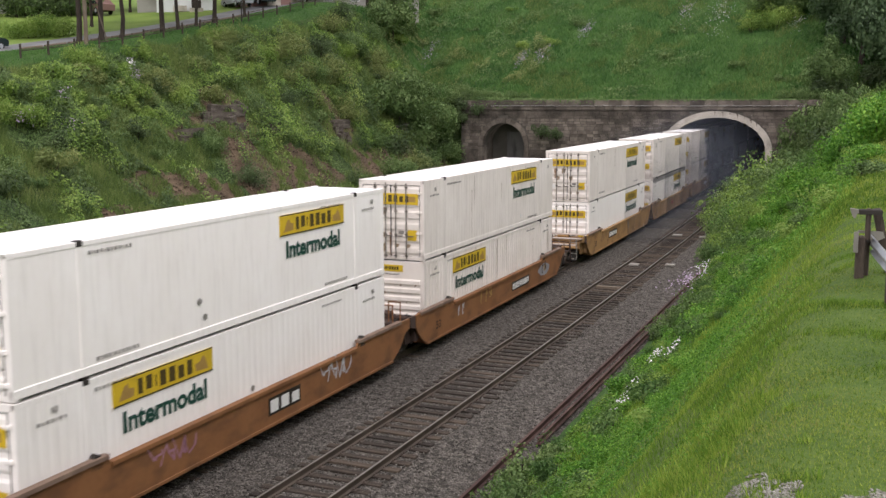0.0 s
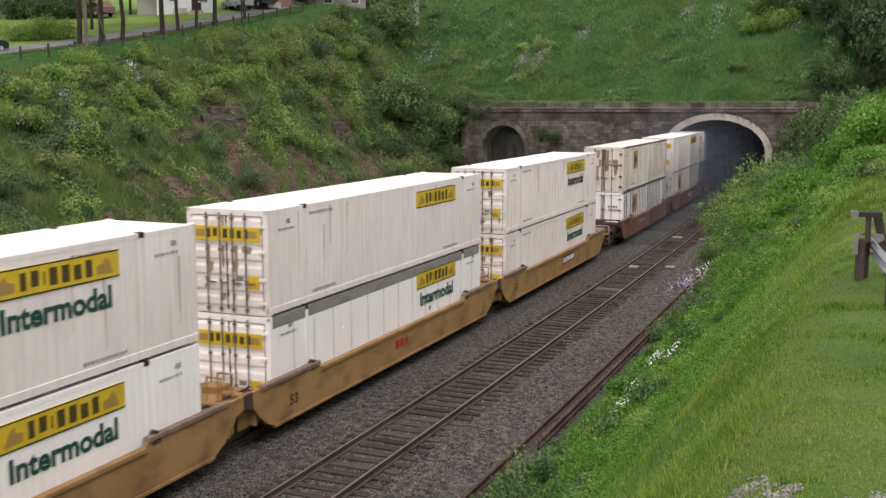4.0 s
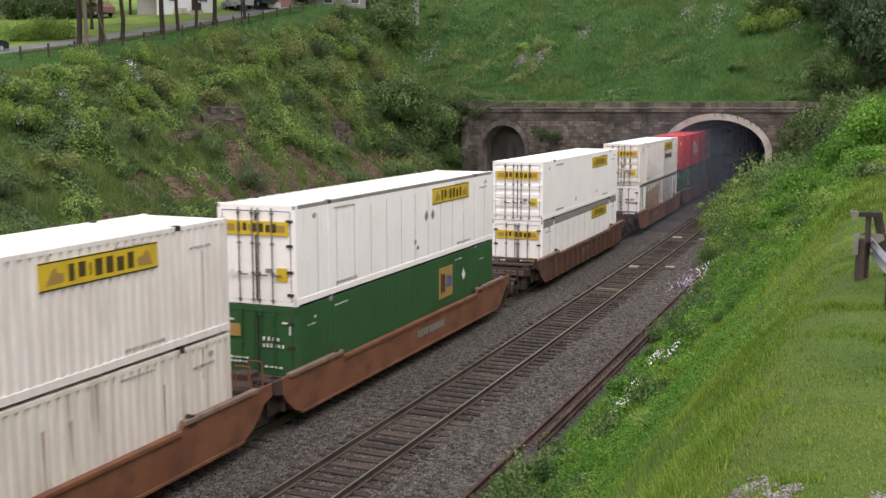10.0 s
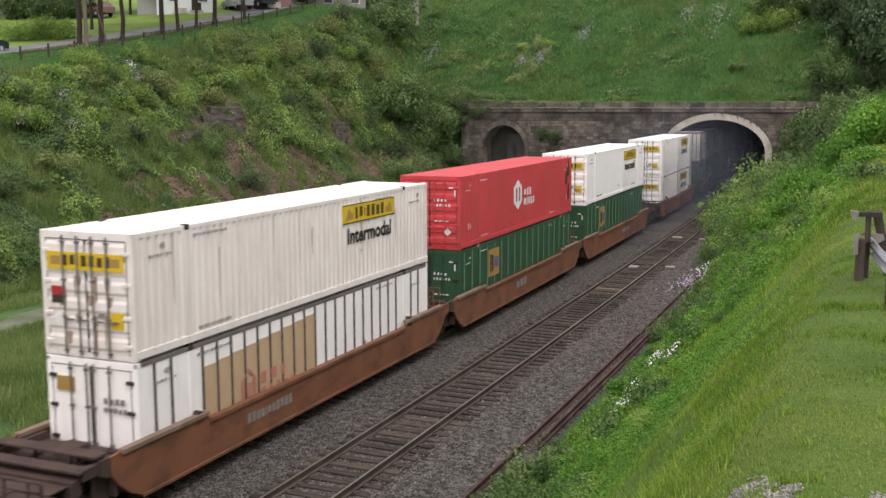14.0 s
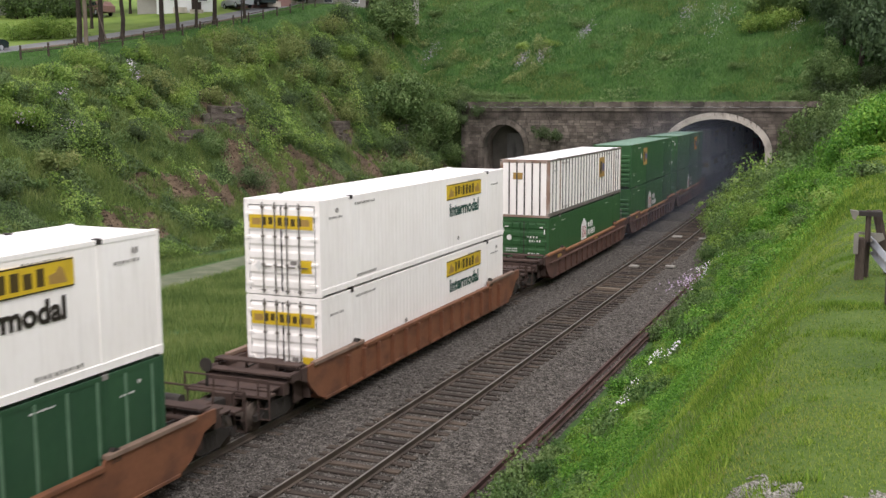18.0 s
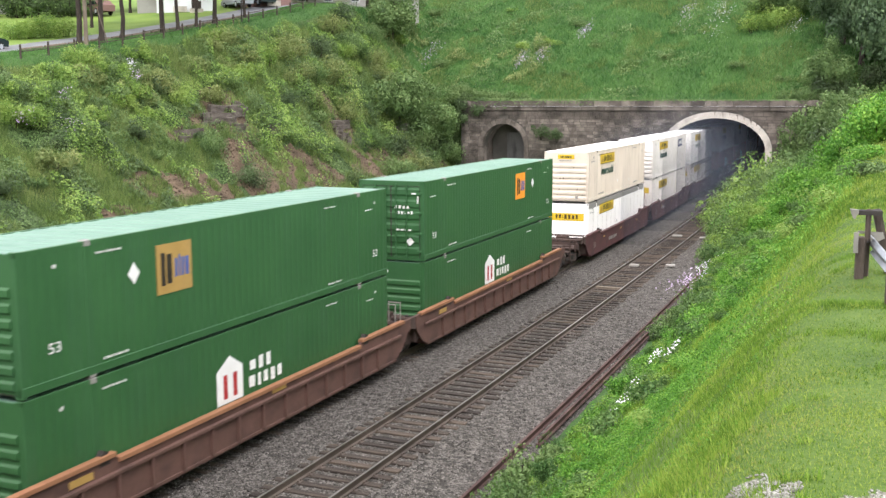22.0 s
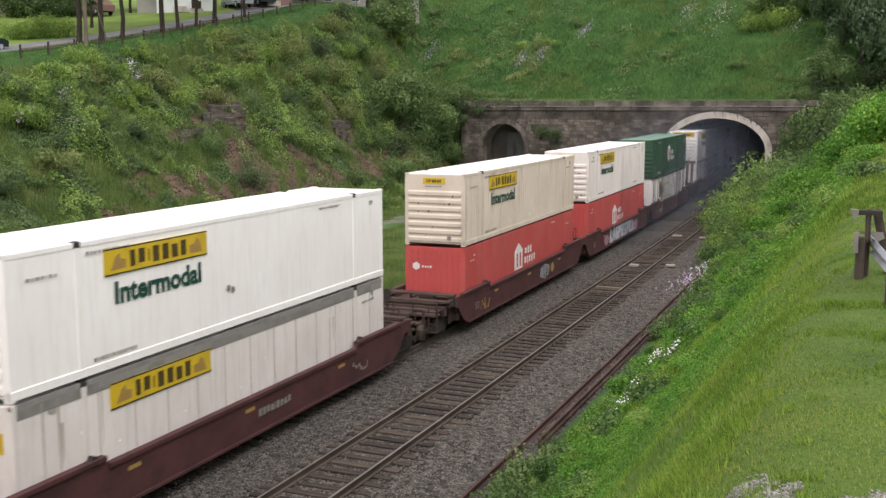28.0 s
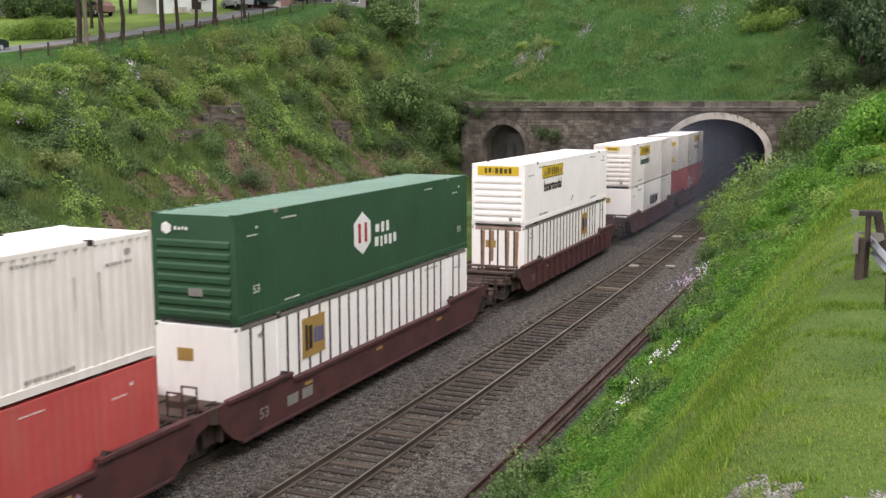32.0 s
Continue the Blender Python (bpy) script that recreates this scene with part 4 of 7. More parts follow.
for x, y, s in ((13.2, 96, 1.6), (14.4, 98, 1.7), (14.2, 93, 1.4), (15.6, 95, 1.8)):
    bush(x, y, s, "leaf_light", "bright green shrub above the near bank", "bright shrubs above the bank")
for x, z, s in ((-16.9, 5.2, 0.9), (-15.2, 4.9, 0.8), (-23.9, 7.4, 0.8), (-25.6, 6.6, 0.9), (-25.8, 8.0, 0.9)):
    b = bush(x, 105.6, s, "leaf_dark", "ivy clump growing out of the stone wall", "ivy on the wall", tall=1.3, name="ivy_clump")
    b.location.z = z

def fringe(n, seed):
    """Grass and creepers that hang over the coping of the tunnel front."""
    r = np.random.default_rng(seed)
    x = -26.5 + 35.5 * r.random(n) ** 1.5
    drop = np.clip(0.5 + 1.6 * lattice(x * 0.5, x * 0 + 3.3) - 0.03 * (x + 26) + 0.9 * np.clip((-17 - x) / 4, 0, 1), 0.05, 1.7)
    y = r.uniform(105.66, 107.3, n)
    z = np.where(y < 105.72, 9.0 - drop * r.random(n), 8.99 + 0.3 * drop * r.random(n))
    p = np.stack([x, y, z], 1)
    ob = new("coping_creepers", raw_mesh("coping_creepers", leaf_quads(p, np.tile([0.1, -0.7, 0.6], (n, 1)), 0.11, r, 0.6, 0.5), quad_index(n), ("leaf_mid",)))
    tagged(ob, "green grass and creepers hanging over the coping", "creepers", kind="stuff")


fringe(9000, 44)

# Near bank: long grass, weeds, bushes along the foot
def on_bank(x, y, r):
    t = (x - bank_foot(y)) / (15.85 - bank_foot(y))
    return (t > 0.0) & (t < 0.99)


undergrowth("bank_weeds", 200000, 200, (6, 16, 4, 30), lambda x, y, r: on_bank(x, y, r) & (r.random(len(x)) < np.clip((15.0 + 0.06 * y + 1.6 * lattice(x * 1.1, y * 0.5) - x) / 2.2, 0, 1)) & (r.random(len(x)) < (9 / (y + 4)) ** 1.1) & (lattice(x * 0.7 + y * 0.5, y * 0.7 - x * 0.5) > -0.2), 0.021, 0.26, "bank_leaf", "bright green weeds on the near bank", "weeds", brow=True)
undergrowth("bank_weeds_dark", 50000, 210, (6, 16, 4, 40), lambda x, y, r: on_bank(x, y, r) & (r.random(len(x)) < np.clip((14.6 + 0.06 * y - x) / 2.0, 0, 1)) & (r.random(len(x)) < (9 / (y + 4)) ** 1.1) & (x < 11.2 + 1.5 * lattice(x * 0.9, y * 0.6)) & (lattice(x * 0.7, y * 0.7 + 77) > -0.12), 0.026, 0.3, "bank_leaf_dark", "mid-green weeds on the near bank", "weeds", brow=True)
undergrowth("far_bank_weeds", 110000, 220, (5, 16, 24, 105), lambda x, y, r: on_bank(x, y, r) & (r.random(len(x)) < 30 / y), 0.038, 0.4, "bank_leaf", "green weeds on the near bank towards the tunnel", "weeds")


def blades(name, n, seed, box4, want, length, key, label, wide=0.004):
    r = np.random.default_rng(seed)
    xy = scatter(n, seed, *box4, want)
    z = height(xy[:, 0], xy[:, 1]) - 0.02
    base = np.concatenate([xy, z[:, None]], 1)
    a = r.uniform(0, math.tau, n)
    side = np.stack([np.cos(a), np.sin(a), np.zeros(n)], 1) * wide * r.uniform(0.7, 1.5, n)[:, None]
    up = np.stack([r.normal(0, 0.35, n), r.normal(0, 0.35, n), np.ones(n)], 1) * (length * r.uniform(0.5, 1.3, n))[:, None]
    v = np.stack([base - side, base + side, base + up], 1).reshape(-1, 3)
    ob = new(name, raw_mesh(name, v, np.arange(3 * n).reshape(n, 3), (key,)))
    tagged(ob, label, "grass", kind="stuff")


blades("long_grass", 90000, 300, (6, 16, 4, 62), lambda x, y, r: on_bank(x, y, r) & (x < 11.0 + 1.4 * (r.random(len(x)) - 0.4) + 1.6 * lattice(x * 1.7, y * 0.9)) & (r.random(len(x)) < (9 / (y + 4)) ** 1.3), 0.115, "grass_blade", "long fresh green grass on the near bank", 0.005)
def gravelled(x, y):
    patch = np.maximum(np.clip(4.0 - np.abs(x - 16.02) / 0.05, 0, 1), np.clip(3.0 - np.abs(x - 16.56) / 0.05, 0, 1))
    return y + 0.16 * lattice(x * 5, y * 5) + 0.3 * lattice(x * 17, y * 17) < 4.54 - 0.72 * np.clip(x - 15.9, -0.2, 0.3) + 0.27 * patch


LAWN = lambda x, y: (~gravelled(x, y) | (lattice(x * 23, y * 23) > 0.1)) & (x > 14.2 + 0.06 * y + 1.2 * lattice(x * 1.7, y * 0.9))
blades("mown_grass", 330000, 310, (13.8, 18.2, 3.6, 34), lambda x, y, r: LAWN(x, y) & (r.random(len(x)) < (5 / (y + 1)) ** 1.2), 0.03, "lawn_blade", "short mown lawn on top of the near bank", 0.0046)
blades("mown_tufts", 60000, 312, (13.8, 18.2, 3.6, 26), lambda x, y, r: LAWN(x, y) & (lattice(x * 2.6, y * 2.6) + 0.7 * lattice(x * 7, y * 7) > 0.2) & (r.random(len(x)) < (5 / (y + 1)) ** 1.2), 0.062, "grass_blade", "fresh green tufts in the mown lawn", 0.0036)
blades("dry_grass", 26000, 314, (14.4, 18.2, 3.6, 16), lambda x, y, r: LAWN(x, y) & (lattice(x * 0.9 + 30, y * 0.9) + 0.6 * lattice(x * 4, y * 4) > 0.12) & (r.random(len(x)) < (5 / (y + 1)) ** 1.3), 0.03, "dry_blade", "dry yellowish patches in the mown lawn", 0.0032)
blades("rough_grass", 90000, 322, (10.5, 15.8, 4, 32), lambda x, y, r: on_bank(x, y, r) & (r.random(len(x)) < (9 / (y + 4)) ** 1.2), 0.07, "grass_blade", "rough green grass on the brow of the near bank", 0.005)
blades("verge_grass", 190000, 320, (-17, -3.4, 22, 80), lambda x, y, r: lattice(x * 0.4, y * 0.4) > -0.4, 0.34, "olive_blade", "tall green grass beside the far track", 0.016)
blades("hill_grass", 170000, 160, (-46, 16, 107.5, 150), lambda x, y, r: r.random(len(x)) < np.clip(1.3 - (y - 107) / 45, 0.3, 1), 0.38, "hill_blade", "long green grass on the hill over the tunnel", 0.035)
blades("hill_tufts", 40000, 165, (-46, 16, 107.5, 140), lambda x, y, r: (lattice(x * 0.6, y * 0.6 + 20) + lattice(x * 0.2, y * 0.2) > 0.12), 0.45, "olive_blade", "pale green tufts on the hill over the tunnel", 0.03)
blades("bank_grass", 150000, 335, (-41.5, -23, 26, 108), lambda x, y, r: on_left(x, y, r) & (lattice(x * 0.35 + 5, y * 0.35) + 0.5 * lattice(x * 1.2, y * 1.2) > -0.12), 0.62, "olive_blade", "tall grass among the weeds of the far bank", 0.018)
blades("far_bank_grass", 40000, 319, (5, 16.5, 20, 96), lambda x, y, r: on_bank(x, y, r) & (lattice(x * 0.9, y * 0.9 + 3) > -0.25) & (r.random(len(x)) < 24 / y), 0.2, "grass_blade", "fresh grass on the near bank towards the tunnel", 0.009)
blades("far_lawn", 90000, 318, (14.0, 22, 18, 72), lambda x, y, r: (x > 14.5 + np.minimum(0.06 * y, 0.7 + 0.012 * y)) & (r.random(len(x)) < 26 / (y + 6)), 0.09, "lawn_blade", "lawn running along the top of the near bank", 0.011)
blades("crest_grass", 60000, 340, (-44.6, -38.5, 40, 106), lambda x, y, r: ((-24 - x) / 17 > 0.9 + 0.08 * lattice(x * 0.8, y * 0.8)), 0.16, "hill_blade", "fresh grass strip along the crest of the far bank", 0.02)
blades("scar_tufts", 14000, 345, (-36, -24.5, 50, 104), lambda x, y, r: bare(x, y) & (lattice(x * 1.1, y * 1.1 + 9) > 0.14), 0.4, "olive_blade", "grass tufts on bare earth", 0.025)
blades("path_side_grass", 40000, 330, (-24, -20.2, 24, 100), lambda x, y, r: lattice(x * 0.4, y * 0.4) > -0.3, 0.28, "olive_blade", "green grass between path and bank", 0.016)

# bushes along the foot of the near bank, thickening towards the tunnel
for _ in range(42):
    y = 46 + 56 * BR.random() ** 0.8
    t = BR.uniform(0.03, 0.75)
    x = float(bank_foot(y)) + 7.0 * t
    bush(x, y, BR.uniform(0.5, 1.1) + 0.6 * (y > 70), BR.choice(("bank_leaf", "bank_leaf_dark", "bank_leaf")), "bright green bush on the near bank", "bushes on the near bank")
for _ in range(44):
    y = BR.uniform(17, 48)
    x = float(bank_foot(y)) + 7.0 * BR.uniform(0.02, 0.6)
    bush(x, y, BR.uniform(0.28, 0.6), BR.choice(("bank_leaf", "bank_leaf_dark")), "small leafy weed clump on the near bank", "weed clumps on the near bank", name="weed_clump")
for _ in range(70):
    y = 9 + 20 * BR.random()
    x = float(bank_foot(y)) + BR.uniform(0.4, 5.2)
    bush(x, y, BR.uniform(0.22, 0.45), BR.choice(("bank_leaf", "bank_leaf", "bank_leaf_dark", "leaf_light")), "low leafy weed clump on the near bank", "weed clumps on the near bank", tall=0.6, name="weed_clump")
for _ in range(110):
    y = 26 + 46 * BR.random()
    x = float(bank_foot(y)) + BR.uniform(0.5, 7.6)
    bush(x, y, BR.uniform(0.35, 0.75), BR.choice(("bank_leaf", "leaf_light", "bank_leaf", "leaf_mid", "bank_leaf_dark")), "leafy weed clump on the near bank", "weed clumps on the near bank", tall=0.7, name="weed_clump")
for x, y, s in ((8.85, 21.6, 0.75), (8.6, 23.4, 0.85), (9.2, 24.2, 0.6), (9.6, 20.6, 0.6), (8.6, 41.2, 0.7), (8.9, 42.6, 0.9), (9.4, 44.0, 0.8)):
    bush(x, y, s, "leaf_mid", "grey-green weed clump at the foot of the bank", "weed clumps on the near bank", name="weed_clump")
for _ in range(20):
    y, x = BR.uniform(50, 66), BR.uniform(13.2, 17.5)
    bush(x, y, BR.uniform(0.8, 1.1) + 0.35 * max(0.0, x - 14.2), "bank_leaf", "bright green shrub on top of the near bank", "shrubs on top of the bank")
for _ in range(24):
    y = BR.uniform(80, 113)
    x = BR.uniform(8.2 if y > 100 else 9.5, 20)
    bush(x, y, BR.uniform(1.3, 2.2), BR.choice(("leaf_mid", "leaf_mid", "leaf_dark")), "leafy shrub beside the tunnel mouth", "shrubs by the tunnel mouth")

for x, y, k in ((7.6, 60.5, 1.0), (7.5, 64.0, 1.2), (7.3, 67.5, 1.5), (7.1, 70.5, 1.7), (6.9, 73.5, 1.9), (6.7, 76.5, 2.1), (6.5, 79.5, 2.4), (6.5, 82.5, 2.7), (6.6, 86.0, 3.0), (6.8, 89.5, 3.2), (7.1, 93.0, 3.4), (7.6, 96.5, 3.5), (8.2, 100.0, 3.2), (9.2, 66.0, 1.4), (9.1, 72.0, 1.6), (9.0, 78.0, 1.9), (9.2, 84.0, 2.3)):
    bush(x, y, k, BR.choice(("leaf_light", "leaf_light", "leaf_mid")), "dense bright green bush crowding the track by the tunnel", "bushes crowding the track")


def flower_patch(x0, y0, spread, n, key, label, lift=0.5, seed=0):
    r = np.random.default_rng(900 + seed)
    xy = np.stack([x0 + r.normal(0, spread * 0.3, n), y0 + r.normal(0, spread, n)], 1)
    z = height(xy[:, 0], xy[:, 1]) + lift * r.uniform(0.6, 1.15, n)
    p = np.concatenate([xy, z[:, None]], 1)
    ob = new("flowers", raw_mesh("flowers", leaf_quads(p, np.tile([0, -0.5, 0.8], (n, 1)), 0.028 if x0 > 5 and y0 < 50 else 0.042, r, 0.5, 0.9), quad_index(n), (key,)))
    tagged(ob, label, "flowers", kind="stuff")


for i, (x, y, s, n, key) in enumerate(((7.5, 53.2, 1.7, 150, "petal_lilac"), (7.7, 57.2, 1.1, 70, "petal_white"), (9.89, 33.31, 0.50, 56, "petal_white"), (11.32, 28.07, 0.35, 36, "petal_white"), (10.80, 25.06, 0.40, 30, "petal_white"), (10.42, 27.43, 0.35, 26, "petal_white"),
                                        (14.1, 66, 1.2, 150, "petal_lilac"), (-37.2, 66.0, 0.22, 90, "petal_white"), (-36.5, 65.6, 0.3, 50, "petal_lilac"), (-34.7, 52.3, 0.5, 150, "petal_lilac"), (-33.2, 55.0, 0.4, 50, "petal_lilac"), (-35.1, 56.3, 0.4, 40, "petal_lilac"), (-20.5, 117, 1.2, 260, "petal_lilac"), (-22.5, 116, 1.0, 160, "petal_lilac"), (-17.0, 122.8, 1.2, 200, "petal_lilac"), (-2, 126, 2.4, 200, "petal_white"), (-6, 127, 1.6, 160, "petal_lilac"), (6.5, 124, 1.6, 160, "petal_white"), (-34, 116, 1.4, 140, "petal_lilac"))):
    flower_patch(x, y, s, n, key, "pale wild flowers in the grass", 1.5 if -40 < x < -30 else 0.45, i)


# trees
def tree_trunk(seed, h, r0, limbs):
    def make(g):
        r = random.Random(seed)
        pts, x, y = [], 0.0, 0.0
        for k in range(7):
            pts.append((x, y, h * k / 6 - 0.3))
            x, y = x + r.uniform(-0.12, 0.12), y + r.uniform(-0.12, 0.12)
        for k in range(6):
            g.rod(pts[k], pts[k + 1], r0 * (1 - 0.11 * k), 9, r0 * (1 - 0.11 * (k + 1)))
        g.rod((0, 0, -0.4), (0, 0, 0.35), r0 * 1.5, 9, r0 * 1.0)
        for _ in range(limbs):
            z = h * r.uniform(0.5, 1.0)
            a, l = r.uniform(0, math.tau), h * r.uniform(0.2, 0.4)
            q = (l * math.cos(a), l * math.sin(a), z + l * r.uniform(0.3, 0.9))
            g.rod((0, 0, z), q, r0 * 0.35, 6, r0 * 0.1)
    return make


TREE_CROWNS = [crown_mesh("tree_crown", 60 + i, 9500, 3.6, 3.4, 24, 0.18) for i in range(3)]


def tree(x, y, h, r0, key, label, crown_z=0.62, crown_s=1.0, seed=0, group="", tall=1.0):
    e = new("tree")
    e.matrix_basis = pose(x, y, float(height(np.array([x]), np.array([y]))[0]))
    tagged(e, label, "tree", group)
    geo("trunk", "bark", e, tree_trunk(seed, h * 0.85, r0, 9))
    put("crown", TREE_CROWNS[seed % 3], key, e, pose(0, 0, h * crown_z, 0, 0, seed * 77) @ Matrix.Diagonal((crown_s, crown_s, crown_s * tall, 1)))
    return e
# ---- the container train ----
LEN, HALF, TALL = 16.15, 1.295, 2.9
POST_Y = (1.98, 14.17)


def text_mesh(body, w, h, bold=0.02):
    """A word in the built-in font, fitted to w by h, in its own xy plane."""
    key = ("word", body, w, h)
    if key in SHARED:
        return SHARED[key]
    cu = bpy.data.curves.new("word", "FONT")
    cu.body, cu.offset, cu.resolution_u = body, bold, 3
    ob = new("word", cu)
    dg = bpy.context.evaluated_depsgraph_get()
    dg.update()
    me = bpy.data.meshes.new_from_object(ob.evaluated_get(dg))
    bpy.data.objects.remove(ob)
    co = np.empty(len(me.vertices) * 3, np.float32)
    me.vertices.foreach_get("co", co)
    co = co.reshape(-1, 3)
    lo, hi = co.min(0), co.max(0)
    co[:, 0] = (co[:, 0] - lo[0]) / (hi[0] - lo[0]) * w
    co[:, 1] = (co[:, 1] - lo[1]) / (hi[1] - lo[1]) * h
    co[:, 2] = 0
    me.vertices.foreach_set("co", co.ravel())
    me.name = "word"
    me.materials.clear()
    me.materials.append(None)
    SHARED[key] = me
    return me


SIDE = Matrix(((0, 0, 1, 0), (1, 0, 0, 0), (0, 1, 0, 0), (0, 0, 0, 1)))  # xy plane of a word -> the side facing +x
END = Matrix(((1, 0, 0, 0), (0, 0, -1, 0), (0, 1, 0, 0), (0, 0, 0, 1)))  # -> the end facing -y


def on_side(y, z, x=HALF + 0.012):
    return Matrix.Translation((x, y, z)) @ SIDE


def on_end(x, z, y=-0.035):
    return Matrix.Translation((x, y, z)) @ END


def plate(w, h, d=0.006):
    return shared(("plate", round(w, 3), round(h, 3), d), lambda g: g.box(0, w, 0, h, -0.02, d))


def bars(w, h, widths, gap=0.35, seed=0):
    """Unreadable lettering: upright bars of uneven width and height."""
    def make(g):
        r = random.Random(seed)
        total = sum(widths) + gap * (len(widths) - 1)
        x = 0.0
        for k in widths:
            x1 = x + k / total * w
            top = h * r.choice((1.0, 1.0, 0.86))
            g.box(x, x1, 0 if r.random() < 0.8 else h * 0.12, top, -0.002, 0.003)
            x = x1 + gap / total * w
    return shared(("bars", round(w, 3), round(h, 3), tuple(widths), gap, seed), make)


def hull(pts, key, d=0.004):
    """A flat shape from an outline in its own xy plane."""
    return shared(("shape", key), lambda g: g.sweep(pts, -0.002, d, "z"))


def wall_profile(style, s):
    out, y = [], 0.1
    deep = {"ribbed": 0.05, "fine": 0.007}.get(style, 0.0)
    if deep:
        while y < LEN - 0.3:
            out += [(HALF, y), (HALF, y + 0.13), (HALF - deep, y + 0.165), (HALF - deep, y + 0.245)]
            y += 0.28
    elif style == "panel":
        while y < LEN - 0.2:
            e = min(y + 1.16, LEN - 0.1)
            out += [(HALF - 0.004, y), (HALF - 0.004, e - 0.03), (HALF - 0.022, e - 0.02), (HALF - 0.022, e)]
            y = e
    else:
        out = [(HALF - 0.012, 0.1)]
    out += [(HALF - 0.012, LEN - 0.1), (HALF - 0.07, LEN - 0.1), (HALF - 0.07, 0.1)]
    return [(s * x, y) for x, y in out]


def end_ribs(n, deep, z0, z1):
    """Outline in (y, z) of a wall with level ribs, facing -y."""
    out, h = [(0.06, z0), (0.0, z0)], (z1 - z0) / n
    for k in range(n):
        z = z0 + k * h
        out += [(0.0, z + 0.12 * h), (-deep, z + 0.3 * h), (-deep, z + 0.7 * h), (0.0, z + 0.88 * h)]
    return out + [(0.0, z1), (0.06, z1)]


JB = (0.7, 0.9, 0.2, 0.95, 0.95, 0.95, 0.85)


def hunt_sign(e, where, word, dim):
    """Yellow name board on the side: the name as plain bars, the word below in green."""
    y = 9.72 if where == "far" else 2.76
    s = put("name_board", plate(3.66, 0.58), dim, e, on_side(y, 2.05), "yellow name board with dark lettering")
    put("lettering", bars(2.0, 0.36, JB, 0.5, 2), "ink_olive", s, Matrix.Translation((0.83, 0.11, 0.007)))
    put("emblem", hull([(0, 0), (0.5, 0.02), (0.52, 0.2), (0.34, 0.24), (0.3, 0.36), (0.18, 0.3)], "scroll"), "sign_amber", s, Matrix.Translation((0.18, 0.1, 0.007)))
    put("emblem", hull([(0.52, 0), (0.02, 0.02), (0, 0.2), (0.2, 0.24), (0.3, 0.36), (0.4, 0.3)], "scroll_back"), "sign_amber", s, Matrix.Translation((2.95, 0.1, 0.007)))
    put("border", shared("board_border", lambda g: [g.box(0, 3.66, 0, 0.03, 0, 0.004), g.box(0, 3.66, 0.55, 0.58, 0, 0.004)]), "ink_black", s, Matrix.Translation((0, 0, 0.006)))
    if word:
        put("word", text_mesh("Intermodal", 3.1, 0.5, 0.035), "ink_green" if word > 1 else "ink_black", e, on_side(y + 0.3, 1.4), "dark lettering reading Intermodal")


def square_sign(e, y, z, key, size=1.15):
    s = put("name_board", plate(size * 1.12, size), key, e, on_side(y, z), "square yellow name board with dark and blue lettering")
    put("lettering", shared(("comb", size), lambda g: [g.box(0, 0.13 * size, 0, 0.66 * size, 0, 0.004), g.box(0.18 * size, 0.34 * size, 0.02 * size, 0.62 * size, 0, 0.004)]), "ink_black", s, Matrix.Translation((0.12 * size, size * 0.17, 0.007)))
    put("lettering", bars(size * 0.46, size * 0.44, (0.7, 0.5, 0.7, 1.0), 0.3, 5), "ink_blue", s, Matrix.Translation((0.56 * size, size * 0.3, 0.007)))


def house_logo(e, y, z, hexed=False, word="ink_white", plain=False):
    """House-shaped emblem with bars for its name."""
    w, h = 1.15, 1.2
    pts = [(0, 0), (w, 0), (w, h * 0.72), (w / 2, h), (0, h * 0.72)]
    if hexed:
        h = 1.35
        pts = [(w / 2, 0), (w, h * 0.25), (w, h * 0.75), (w / 2, h), (0, h * 0.75), (0, h * 0.25)]
    s = put("emblem", hull(pts, ("hex" if hexed else "house")), "ink_white", e, on_side(y, z), "white emblem with two red bars")
    put("figure", shared("letter_figure", lambda g: [g.box(0, 0.17, 0, 0.62, 0, 0.004), g.box(0.43, 0.6, 0, 0.62, 0, 0.004)]),
        "ink_red" if not plain else "paint_fadedred", s, Matrix.Translation((0.28, 0.12 if not hexed else 0.38, 0.007)))
    put("lettering", bars(1.0, 0.34, (0.8, 0.6, 0.6), 0.5, 6), word, e, on_side(y + 1.5, z + 0.56))
    put("lettering", bars(1.6, 0.34, (0.8, 0.4, 0.6, 0.6, 0.6), 0.45, 7), word, e, on_side(y + 1.45, z + 0.1))


BASE_LABEL = {"paint_white": "clean white", "paint_offwhite": "dull white", "paint_cream": "cream-coloured", "paint_worn": "stained worn white", "paint_green": "green", "paint_darkgreen": "dark green", "paint_red": "red", "paint_fadedred": "faded red"}
SIDE_LABEL = {"smooth": "smooth-sided", "ribbed": "ribbed steel", "fine": "finely ribbed steel", "stripe": "outside-post", "panel": "riveted panel", "posts": "outside-post"}
MR = random.Random(21)


